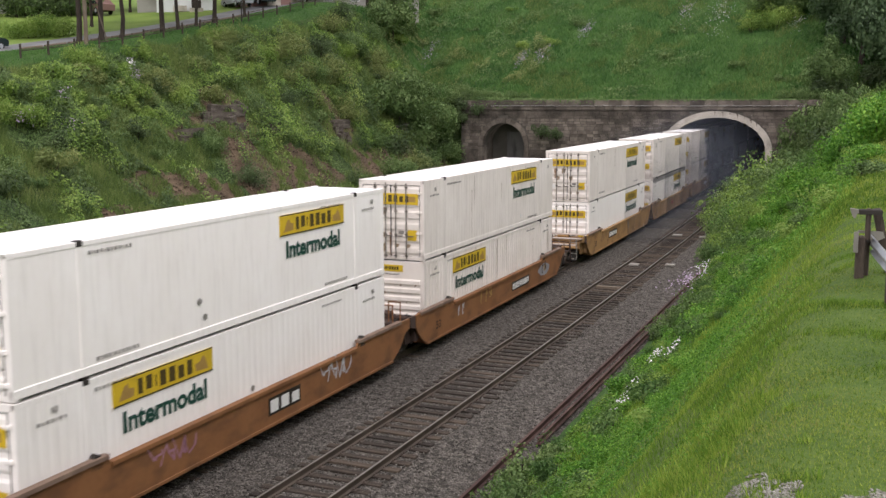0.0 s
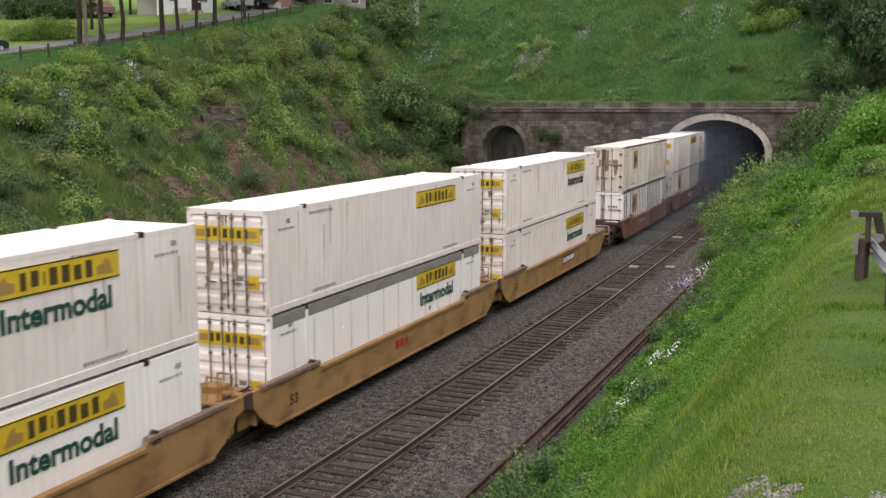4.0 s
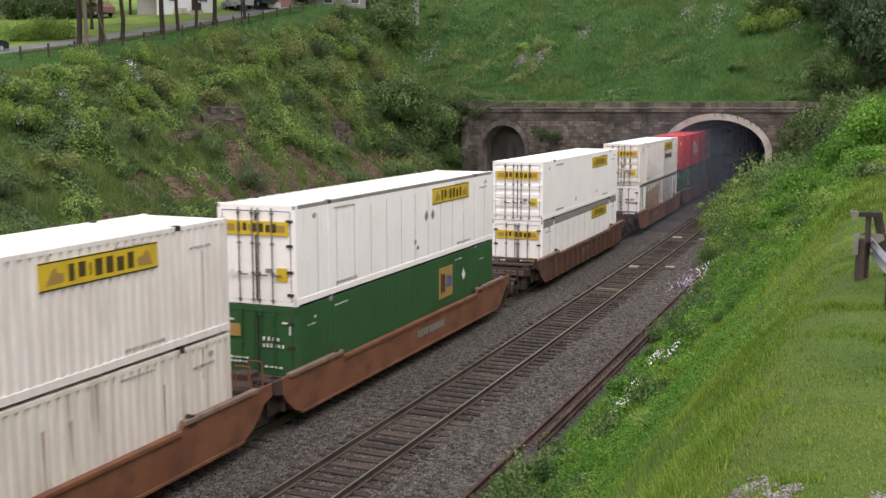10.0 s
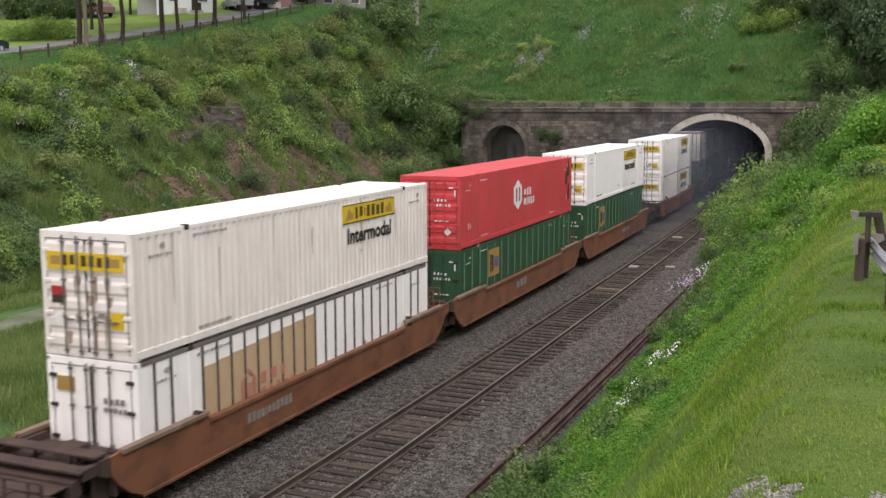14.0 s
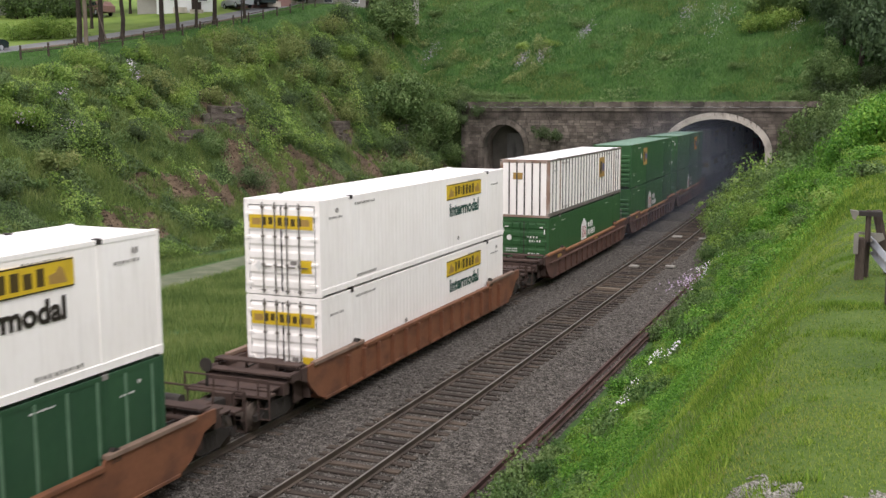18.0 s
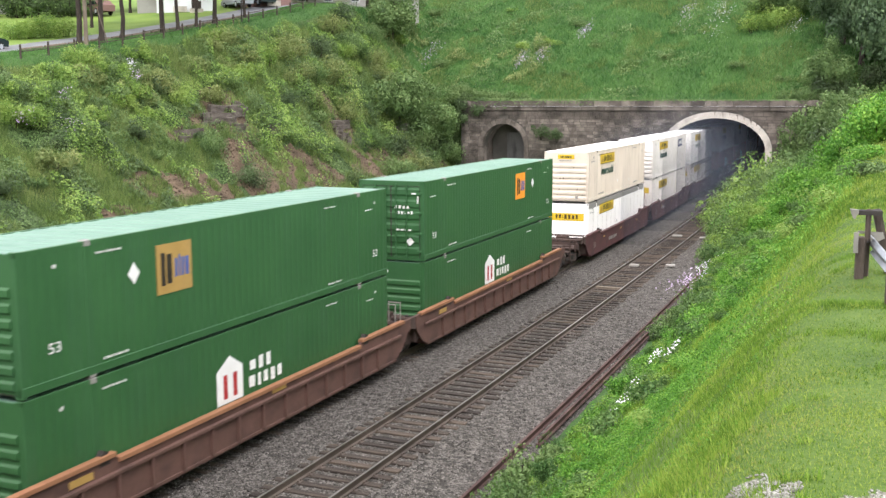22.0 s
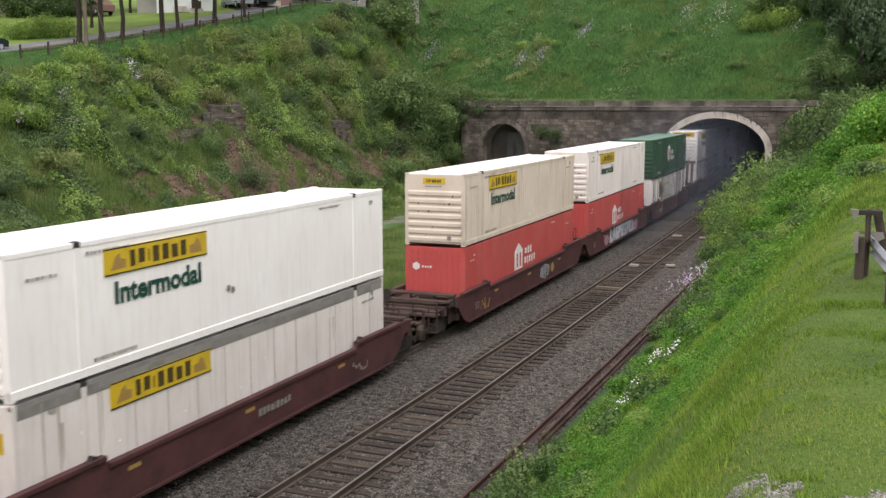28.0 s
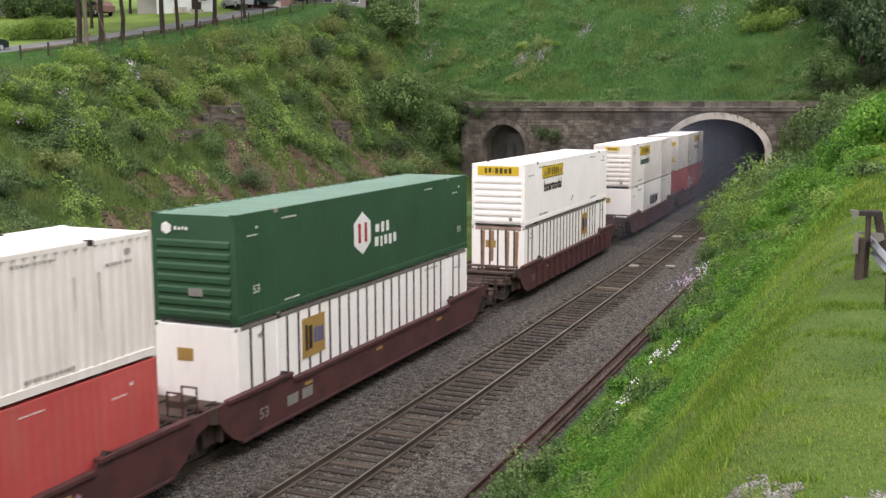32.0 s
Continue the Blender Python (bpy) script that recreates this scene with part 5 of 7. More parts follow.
def container(paint, side, end, sign=None, upper=True, extra=None, roof=None, ink=None):
    """A 53-foot container, origin at the middle of its front lower edge, its right side facing +x."""
    e = new("shipping_container")
    tagged(e, "%s %s container %s" % (BASE_LABEL[paint], SIDE_LABEL[side], "stacked on another container" if upper else "sitting low in a well car"), "container", "containers on the train")
    light = paint in ("paint_white", "paint_offwhite", "paint_cream", "paint_worn")
    ink = ink or ("ink_grey" if light else "ink_white")
    for s, nm in ((1, "side_wall"), (-1, "side_wall")):
        st = "flat" if side in ("stripe", "posts") else side
        put(nm, shared(("side_wall", st, s), lambda g: g.sweep(wall_profile(st, s), 0.14, 2.78, "z")), paint, e)
        put("top_rail", shared(("top_rail", s), lambda g: g.box(min(s * 1.19, s * (HALF + 0.002)), max(s * 1.19, s * (HALF + 0.002)), 0, LEN, 2.78, 2.885, 0.01)), "dark_post" if paint == "paint_worn" and side != "ribbed" else ("ink_grey" if side == "panel" else "rail_rod_shadow" if side == "stripe" else paint), e)
        put("bottom_rail", shared(("bottom_rail", s), lambda g: g.box(min(s * 1.19, s * (HALF + 0.016)), max(s * 1.19, s * (HALF + 0.016)), 0, LEN, 0.055, 0.235, 0.012)), paint, e)
        for y in (0.0, LEN - 0.14):
            put("corner_post", shared(("corner_post", s), lambda g: g.box(min(s * 1.12, s * (HALF + 0.004)), max(s * 1.12, s * (HALF + 0.004)), 0, 0.14, 0.01, 2.895, 0.012)), paint, e, pose(0, y, 0))
        for y in POST_Y:
            p = put("lifting_post", shared(("lifting_post", s), lambda g: g.box(min(s * 1.2, s * (HALF + 0.008)), max(s * 1.2, s * (HALF + 0.008)), -0.09, 0.09, 0.01, 2.89, 0.008)), paint, e, pose(0, y, 0))
            for z in (0.0, 2.78):
                put("casting", shared(("casting", s), lambda g: g.box(min(s * 1.15, s * (HALF + 0.014)), max(s * 1.15, s * (HALF + 0.014)), -0.1, 0.1, 0, 0.125, 0.015)), "black_steel" if light else "ink_grey" if "green" in paint else paint, p, pose(0, 0, z))
    if side == "panel":
        if not upper:
            for s in (1, -1):
                put("top_band", shared(("top_band", s), lambda g: g.box(min(s * 1.2, s * (HALF + 0.004)), max(s * 1.2, s * (HALF + 0.004)), 0.14, LEN - 0.14, 2.56, 2.782, 0.006)), "band_grey", e, label="grey band under the roof")
        for k in range(13):
            put("wall_boss", shared("wall_boss", lambda g: g.rod((HALF - 0.02, 0, 0), (HALF + 0.012, 0, 0), 0.05, 8, 0.03)), paint, e, pose(0, 0.7 + 1.17 * k, 1.3 + 0.5 * (k % 2)))
            put("panel_joint", shared("panel_joint", lambda g: g.box(HALF - 0.02, HALF - 0.001, -0.008, 0.008, 0.24, 2.56)), "grime_streak", e, pose(0, 0.1 + 1.16 * (k + 1) - 0.01, 0))
    if side in ("stripe", "posts"):
        step, key = (0.613, "dark_post") if side == "stripe" else (0.9, "light_post")
        k = 0.6 if side == "stripe" else 0.42
        while k < LEN - 0.3:
            if min(abs(k - q) for q in POST_Y) > 0.2:
                for s in (1, -1):
                    put("wall_post", shared(("wall_post", s), lambda g: g.box(min(s * 1.27, s * (HALF + 0.016)), max(s * 1.27, s * (HALF + 0.016)), -0.042, 0.042, 0.15, 2.78, 0.01)), key, e, pose(0, k, 0))
            k += step
    prof = [(0.02, 2.80)]
    k = 0.02
    while k < LEN - 0.5:
        prof += [(k, 2.866), (k + 0.3, 2.866), (k + 0.34, 2.878), (k + 0.5, 2.878)]
        k += 0.54
    prof += [(LEN - 0.02, 2.87), (LEN - 0.02, 2.80)]
    # green containers get the roof colour lightened for sky sheen
    put("roof", shared("roof", lambda g: g.sweep(prof, -1.2, 1.2, "x")), roof or ("roof_green_sheen" if paint in ("paint_green", "paint_darkgreen") else "roof_white" if light and paint != "paint_worn" else paint), e)
    put("floor", shared("container_floor", lambda g: g.box(-1.2, 1.2, 0.02, LEN - 0.02, 0.06, 0.14)), "black_steel", e)
    put("rear_end", shared("rear_end", lambda g: g.sweep([(LEN - (a + 0.0), b) for a, b in end_ribs(7, 0.0, 0.1, 2.85)], -1.13, 1.13, "x")), paint, e)
    # the end that faces along the train
    if end in ("door", "flatdoor"):
        put("header", shared("header", lambda g: g.box(-1.13, 1.13, -0.004, 0.1, 2.72, 2.893, 0.01)), paint, e)
        put("sill", shared("sill", lambda g: g.box(-1.13, 1.13, -0.004, 0.1, 0.01, 0.13, 0.01)), paint, e)
        n = 6 if end == "door" else 1
        for s in (-1, 1):
            x0, x1 = sorted((s * 0.012, s * 1.115))
            d = put("door", shared(("door", end, s), lambda g: g.sweep(end_ribs(n, 0.028 if n > 1 else 0.0, 0.14, 2.71), x0, x1, "x")), paint, e)
            for x in (0.2, 0.62) if end == "door" else (0.1, 0.55):
                # on light doors the rods are darkened to show their thin shadows
                put("lock_rod", shared("lock_rod", lambda g: [g.rod((0, -0.06, 0.06), (0, -0.06, 2.8), 0.022, 6)] + [g.box(-0.05, 0.05, -0.085, -0.03, z, z + 0.06) for z in (0.12, 0.9, 1.75, 2.62)] + [g.box(-0.02, 0.28, -0.085, -0.06, 0.86, 0.9)]), "rail_rod_shadow" if light else paint, d, pose(s * x, 0, 0))
            for z in (0.3, 0.95, 1.7, 2.4):
                put("hinge", shared("hinge", lambda g: g.box(-0.1, 0.1, -0.05, 0.01, 0, 0.08, 0.01)), "black_steel" if end == "flatdoor" else paint, d, pose(s * 1.1, 0, z))
        put("gasket", shared("gasket", lambda g: [g.box(-0.02, 0.02, -0.034, 0.02, 0.14, 2.71), g.box(-1.13, -1.115, -0.01, 0.03, 0.14, 2.71), g.box(1.115, 1.13, -0.01, 0.03, 0.14, 2.71), g.box(-1.12, 1.12, -0.012, 0.03, 2.705, 2.72)]), "black_steel", e)
        if sign in ("far", "near") and light:
            b = put("door_board", plate(2.16, 0.4), "sign_yellow", e, on_end(-1.08, 2.02, -0.044), "yellow name board across the doors")
            put("lettering", bars(1.3, 0.25, JB, 0.5, 2), "ink_olive", b, Matrix.Translation((0.48, 0.09, 0.007)))
            put("emblem", plate(0.3, 0.2, 0.002), "sign_amber", b, Matrix.Translation((0.1, 0.1, 0.006)))
            put("emblem", plate(0.3, 0.2, 0.002), "sign_amber", b, Matrix.Translation((1.76, 0.1, 0.006)))
            put("notice", plate(0.36, 0.38), "sign_yellow", e, on_end(0.66, 0.72, -0.03), "small yellow notice")
            put("notice", plate(0.2, 0.12), "ink_grey", e, on_end(0.3, 0.95, -0.03))
            put("placard", hull([(0.16, 0), (0.32, 0.16), (0.16, 0.32), (0, 0.16)], "diamond"), "ink_white", e, on_end(-0.95, 0.72, -0.03))
        elif not light:
            put("lettering", bars(0.55, 0.11, (0.6, 0.6, 0.6, 0.6), 0.6, 9), "ink_white", e, on_end(0.16, 1.9, -0.036))
            put("lettering", bars(0.7, 0.11, (0.6, 0.6, 0.6, 0.6, 0.6, 0.6), 0.6, 10), "ink_white", e, on_end(0.16, 1.7, -0.036))
            put("lettering", bars(0.6, 0.06, (1, 0.4, 1, 1, 0.6, 1), 0.5, 11), "ink_white", e, on_end(-0.95, 1.3, -0.036))
            put("lettering", bars(0.6, 0.06, (0.6, 1, 1, 0.4, 1), 0.5, 12), "ink_white", e, on_end(-0.95, 1.18, -0.036))
            put("lettering", bars(0.6, 0.06, (1, 1, 0.5, 1), 0.5, 13), "ink_white", e, on_end(0.2, 1.1, -0.036))
            if sign in ("emp_near", "emp_far"):
                put("name_board", plate(0.46, 0.36), extra or "sign_amber", e, on_end(-1.02, 1.95, -0.037), "small yellow name board")
            else:
                put("emblem", hull([(0.13, 0), (0.26, 0.08), (0.26, 0.22), (0.13, 0.3), (0, 0.22), (0, 0.08)], "door_hex"), "ink_white", e, on_end(-0.9, 1.74, -0.036), "small white emblem")
            put("notice", plate(0.34, 0.26), "sign_amber" if paint == "paint_darkgreen" else "ink_white", e, on_end(-0.98, 0.62, -0.034))
            for x, z, w, h in ((-1.06, 2.42, 0.24, 0.05), (0.82, 2.42, 0.24, 0.05), (-1.1, 2.1, 0.05, 0.26), (1.04, 2.1, 0.05, 0.26)):
                put("reflector", plate(w, h), "ink_white", e, on_end(x, z, -0.034), "white reflective strip")
            put("placard", hull([(0.16, 0), (0.32, 0.16), (0.16, 0.32), (0, 0.16)], "diamond"), "ink_white", e, on_end(0.6, 0.55, -0.036))
        else:
            put("name_board", plate(0.5, 0.34), "sign_amber", e, on_end(-0.98, 2.1, -0.036), "small faded yellow board")
            put("lettering", bars(0.6, 0.14, (1, 1, 1, 1), 0.4, 12), "ink_grey", e, on_end(0.35, 1.9, -0.036))
            put("lettering", bars(0.65, 0.12, (1, 1, 1, 1, 1), 0.4, 13), "ink_grey", e, on_end(0.35, 1.7, -0.036))
    else:
        n = 7 if end == "louvre" else 1
        z1 = 2.25 if end == "louvre" else 2.85
        put("end_wall", shared(("end_wall", end), lambda g: g.sweep(end_ribs(n, 0.045 if n > 1 else 0.0, 0.1, z1), -1.13, 1.13, "x")), paint, e)
        if end == "flat" and paint == "paint_fadedred":
            for k in range(9):
                put("end_rib", shared("end_rib", lambda g: g.box(-0.05, 0.05, -0.022, 0.01, 0.16, 2.74, 0.012)), paint, e, pose(-1.0 + 0.25 * k, 0, 0))
        if end == "postend":
            for x in (-0.8, -0.4, 0.0, 0.4, 0.8):
                put("end_post", shared("end_post", lambda g: g.box(-0.035, 0.035, -0.03, 0.01, 0.14, 2.78, 0.01)), "dark_post", e, pose(x, 0, 0))
            put("header", shared("header", lambda g: g.box(-1.13, 1.13, -0.004, 0.1, 2.72, 2.893, 0.01)), "rust_frame", e)
            put("sill", shared("sill", lambda g: g.box(-1.13, 1.13, -0.004, 0.1, 0.01, 0.13, 0.01)), "rust_frame", e)
        if end == "louvre":
            put("end_panel", shared("end_panel", lambda g: g.box(-1.13, 1.13, 0.0, 0.06, 2.25, 2.85)), paint, e)
        if light and sign in ("far", "near"):
            if end == "louvre":
                b = put("name_board", plate(0.95, 0.24), "sign_yellow", e, on_end(-0.5, 2.48, -0.006), "small yellow name board")
                put("lettering", bars(0.62, 0.12, JB, 0.4, 2), "ink_black", b, Matrix.Translation((0.16, 0.06, 0.007)))
                put("notice", plate(0.16, 0.16), "ink_grey", e, on_end(0.55, 0.25, -0.05))
                put("lettering", bars(0.7, 0.05, (1, 1, 1, 1, 1), 0.3, 3), "ink_grey", e, on_end(-0.4, 2.36, -0.006))
            else:
                b = put("name_board", plate(2.1, 0.42), "sign_yellow", e, on_end(-1.05, 1.9, -0.006), "yellow name board across the end")
                put("lettering", bars(1.3, 0.25, JB, 0.5, 2), "ink_olive", b, Matrix.Translation((0.46, 0.1, 0.007)))
        elif not light:
            put("emblem", hull([(0.15, 0), (0.3, 0.09), (0.3, 0.25), (0.15, 0.34), (0, 0.25), (0, 0.09)], "small_hex"), "ink_white", e, on_end(-0.95, 2.33 if end == "louvre" else 1.9, -0.026))
            put("lettering", bars(0.42, 0.09, (0.6, 0.6, 0.4, 0.6), 0.4, 14), "ink_white", e, on_end(-0.55, 2.46 if end == "louvre" else 2.02, -0.026))
            put("notice", plate(0.44, 0.2), "ink_grey", e, on_end(-0.15, 0.74, -0.046), "small grey notice")
        else:
            put("name_board", plate(0.5, 0.34), "sign_amber", e, on_end(-0.6, 1.9, -0.006), "small faded yellow board")
    # stencilled markings on the side
    small = [(POST_Y[0] + 0.25, 2.58, 1.5, 0.09), (POST_Y[0] + 0.35, 0.3, 1.5, 0.1), (POST_Y[1] - 2.0, 0.3, 1.5, 0.1), (POST_Y[1] - 2.2, 2.6, 1.3, 0.08), (0.55, 2.28, 0.9, 0.08), (14.6, 2.28, 0.9, 0.08), (0.95, 2.45, 0.2, 0.16), (15.2, 2.45, 0.2, 0.16)]
    for i, (y, z, w, h) in enumerate(small):
        if MR.random() < 0.85:
            k = 0.9 if light else 0.52
            put("stencil", bars(w * k, h * k, (1, 0.6, 1, 0.8, 0.3, 1, 0.7, 1, 1, 0.5, 1, 0.8)[: max(3, int(w * 8))], 0.75, i), ink, e, on_side(y, z))
    for i in range(2):
        if light and MR.random() < 0.8:
            put("patch", hull([(0, 0.05), (0.07, 0), (0.16, 0.04), (0.17, 0.13), (0.08, 0.18), (0.01, 0.14)], "repair"), "ink_white" if paint != "paint_white" else "ink_grey", e, on_side(MR.choice((7.2, 8.1, 5.9, 10.8)) + 0.2 * i, MR.uniform(0.4, 1.2)))
    # rain and rust streaks
    if paint in ("paint_worn", "paint_offwhite", "paint_cream"):
        worn = paint == "paint_worn"
        for i in range(14 if worn else 7):
            w, h = MR.uniform(0.03, 0.09), MR.uniform(0.4, 1.9)
            top = MR.choice((2.75, 2.75, 2.2))
            s = hull([(0, 0), (w * 0.4, -h), (w * 0.6, -h), (w, 0)], ("streak", round(w, 3), round(h, 2)), 0.001)
            put("stain", s, "grime_streak" if not worn or i % 3 else "rust_streak", e, on_side(MR.uniform(0.4, 15.6), top, HALF + 0.003))
        if end == "louvre":
            for i in range(8):
                w = MR.uniform(0.05, 0.11)
                put("stain", hull([(0, 0), (w, 0.02), (w * 0.9, w), (w * 0.2, w * 0.8)], ("spot", round(w, 3)), 0.001), "door_grime", e, on_end(MR.uniform(-1.0, 0.95), 0.42 + 0.307 * MR.randint(0, 5), -0.047))
        elif end == "flatdoor" and worn:
            for i in range(9):
                w, h = MR.uniform(0.12, 0.3), MR.uniform(0.5, 1.5)
                put("stain", hull([(0, 0), (w * 0.2, -h), (w * 0.75, -h * 0.9), (w, -0.02)], ("long_smear", round(w, 3), round(h, 2)), 0.001), "door_grime", e, on_end(MR.uniform(-1.05, 0.8), MR.choice((2.68, 2.1, 1.7)), -0.0035))
        elif end == "door":
            for i in range(10):
                w, h = MR.uniform(0.07, 0.2), MR.uniform(0.15, 0.34)
                put("stain", hull([(0, 0), (w * 0.15, -h), (w * 0.8, -h * 0.85), (w, -0.02)], ("smear", round(w, 3), round(h, 2)), 0.001), "door_grime", e, on_end(MR.choice((-0.62, -0.2, 0.2, 0.62)) - w / 2 + MR.uniform(-0.1, 0.1), MR.choice((1.02, 1.46, 1.9, 0.6)), -0.0315))
        for i in range(0 if end == "louvre" else 7 if worn else 4):
            w, h = MR.uniform(0.05, 0.12), MR.uniform(0.4, 1.1)
            s = hull([(0, 0), (w * 0.3, -h), (w * 0.7, -h * 0.9), (w, 0)], ("streak", round(w, 3), round(h, 2)), 0.001)
            put("stain", s, "rust_streak", e, on_end(MR.uniform(-1.05, 0.95), MR.choice((2.7, 1.9, 1.0)), -0.031))
    if not light:
        put("number", text_mesh("53", 0.34, 0.22, 0.004), "ink_white", e, on_side(0.75, 0.75), "white lettering reading 53")
        put("number", text_mesh("53", 0.34, 0.22, 0.004), "ink_white", e, on_side(15.1, 0.75), "white lettering reading 53")
    if sign in ("far", "near"):
        hunt_sign(e, sign, extra if isinstance(extra, int) else 0, "sign_yellow")
    elif sign == "emp_near":
        square_sign(e, 4.2 if paint == "paint_green" else 3.25, 1.35, extra or "sign_amber")
        if paint == "paint_green":
            put("placard", hull([(0.2, 0), (0.4, 0.24), (0.2, 0.48), (0, 0.24)], "tall_diamond"), "ink_white", e, on_side(3.2, 1.75))
    elif sign == "emp_far":
        square_sign(e, 10.35, 1.35, extra or "sign_amber")
        put("placard", hull([(0.2, 0), (0.4, 0.24), (0.2, 0.48), (0, 0.24)], "tall_diamond"), "ink_white", e, on_side(12.6, 1.7))
    elif sign == "hub":
        house_logo(e, 6.35, 1.05)
    elif sign == "hub_plain":
        house_logo(e, 6.2, 1.05, plain=True)
    elif sign == "hex":
        house_logo(e, 6.5, 0.95, hexed=True)
    elif sign == "swift":
        put("lettering", bars(3.0, 0.7, (1, 1, 1, 0.9, 1), 0.3, 15), "ink_black", e, on_side(7.0, 1.2))
    return e


def well_car(paint, style, front, rear, chord=None):
    """One unit of a well car; its origin lies under the front of its containers, on the rails."""
    e = new("well_car")
    tagged(e, "%s double-stack well car with %s sides" % ({"car_yellow": "dirty yellow", "car_tan": "tan-brown", "car_orange": "orange-brown", "car_rust": "rusty brown", "car_brown": "dark brown", "car_maroon": "dark maroon"}[paint], "smooth" if style == "plate" else "ribbed"), "railway car", "well cars of the train")
    f0, r1 = (-1.62 if front == "joint" else -1.5), (LEN + 1.62 if rear == "joint" else LEN + 1.7)
    deck = paint if paint == "car_yellow" else "deck_grime"
    step_plate = "deck_pale" if paint == "car_yellow" else "deck_grime"
    top, low = (1.3, 0.28) if style == "plate" else (1.34, 0.3)
    for s in (1, -1):
        prof = [(-1.2, 1.46), (-0.8, 1.5), (2.25, 1.5), (2.4, top), (LEN - 2.4, top), (LEN - 2.25, 1.5), (LEN + 0.8, 1.5), (LEN + 1.2, 1.46), (LEN + 1.2, 1.04), (LEN + 1.02, 0.8), (LEN + 0.62, 0.47), (LEN + 0.2, low), (-0.2, low), (-0.62, 0.47), (-1.02, 0.8), (-1.2, 1.04)]
        x0, x1 = sorted((s * 1.43, s * 1.5))
        w = put("side_sill", shared(("side_sill", style, s), lambda g: g.sweep(prof, x0, x1, "x")), paint, e)
        for a, b in ((f0, -1.2), (LEN + 1.2, r1)):
            put("end_sill", shared(("end_sill", a, b, s), lambda g: g.sweep([(a, 1.46), (b, 1.46), (b, 1.0 if b < 0 else 1.12), (a, 1.12 if b < 0 else 1.0)], x0 - s * 0.02, x1 - s * 0.02, "x")), "deck_grime" if b < 0 else paint, w)
        c0, c1 = sorted((s * 1.38, s * 1.56))
        for a, b, z in ((-0.85, 2.3, 1.5), (2.4, LEN - 2.4, top), (LEN - 2.3, LEN + 0.85, 1.5)):
            put("top_chord", shared(("top_chord", a, b, s), lambda g: g.box(c0, c1, a, b, -0.07, 0.03, 0.012)), ("chord_worn" if z > 1.4 and style != "chord" and paint != "car_maroon" else chord or paint), w, pose(0, 0, z))
        c0, c1 = sorted((s * 1.36, s * 1.53))
        put("bottom_chord", shared(("bottom_chord", low, s), lambda g: g.box(c0, c1, -0.2, LEN + 0.2, low - 0.05, low + 0.03, 0.01)), paint, w)
        if style == "ribbed":
            for k in range(14):
                y = 1.2 + k * (LEN - 2.4) / 13
                put("rib", shared(("rib", s), lambda g: g.box(min(s * 1.49, s * 1.63), max(s * 1.49, s * 1.63), -0.055, 0.055, 0.3, 1.27, 0.012)), paint, w, pose(0, y, 0))
        if style == "chord":
            put("mid_chord", shared(("mid_chord", s), lambda g: g.box(min(s * 1.49, s * 1.6), max(s * 1.49, s * 1.6), -0.5, LEN + 0.5, 1.02, 1.1, 0.015)), paint, w)
            for k in range(13):
                y = 1.2 + k * (LEN - 2.4) / 12
                put("rib", shared(("low_rib", s), lambda g: g.box(min(s * 1.49, s * 1.59), max(s * 1.49, s * 1.59), -0.045, 0.045, 0.3, 1.03, 0.012)), paint, w, pose(0, y, 0))
        for y in POST_Y:
            put("guide_bracket", shared(("guide_bracket", s), lambda g: g.sweep([(-0.18, 1.28), (0.18, 1.28), (0.12, 1.56), (-0.02, 1.62), (-0.12, 1.5)], min(s * 1.36, s * 1.5), max(s * 1.36, s * 1.5), "x")), "black_steel", w, pose(0, y, 0.0 if style == "plate" else 0.02))
    for y in [0.0, LEN - 0.5] + [2.5 + 2.2 * k for k in range(6)]:
        put("floor_beam", shared("floor_beam", lambda g: g.box(-1.36, 1.36, 0, 0.5, 0.24, 0.29)), "black_steel", e, pose(0, y, 0))
    for at, d, kind in ((0.0, -1, front), (LEN, 1, rear)):
        put("bulkhead", shared(("bulkhead", d), lambda g: g.box(-1.43, 1.43, *sorted((d * 0.12, d * 0.2)), 0.25, 1.2, 0.01)), paint, e, pose(0, at, 0))
        a, b = sorted((d * 0.12, d * (1.55 if kind == "joint" else 1.95)))
        put("end_platform", shared(("end_platform", a, b), lambda g: [g.box(-1.42, 1.42, a, b, 1.16, 1.22, 0.01), g.box(-0.42, 0.42, a, b, 0.8, 1.16), g.box(-1.42, -1.25, a, b, 1.22, 1.4), g.box(1.25, 1.42, a, b, 1.22, 1.4)]), deck, e, pose(0, at, 0))
        for x in (-1.2, -0.7, 0.65, 1.15):
            put("gusset", shared(("gusset", d), lambda g: g.box(0, 0.05, *sorted((d * 0.2, d * 1.5)), 0.45, 1.16)), deck, e, pose(x, at, 0))
        put("cross_plate", shared(("cross_plate", d), lambda g: g.box(-1.42, 1.42, *sorted((d * 0.95, d * 1.02)), 0.5, 1.16)), deck, e, pose(0, at, 0))
        put("air_hose", shared(("air_hose", d), lambda g: [g.rod((0.75, d * 0.3, 1.28), (0.75, d * 1.5, 1.28), 0.03, 6), g.rod((0.75, d * 0.5, 1.28), (1.3, d * 0.5, 1.28), 0.03, 6)]), "black_steel", e, pose(0, at, 0))
        put("brake_pipe", shared(("brake_pipe", d), lambda g: g.rod((-0.62, d * 0.3, 1.26), (-0.55, d * 1.5, 1.26), 0.025, 6)), "black_steel", e, pose(0, at, 0))
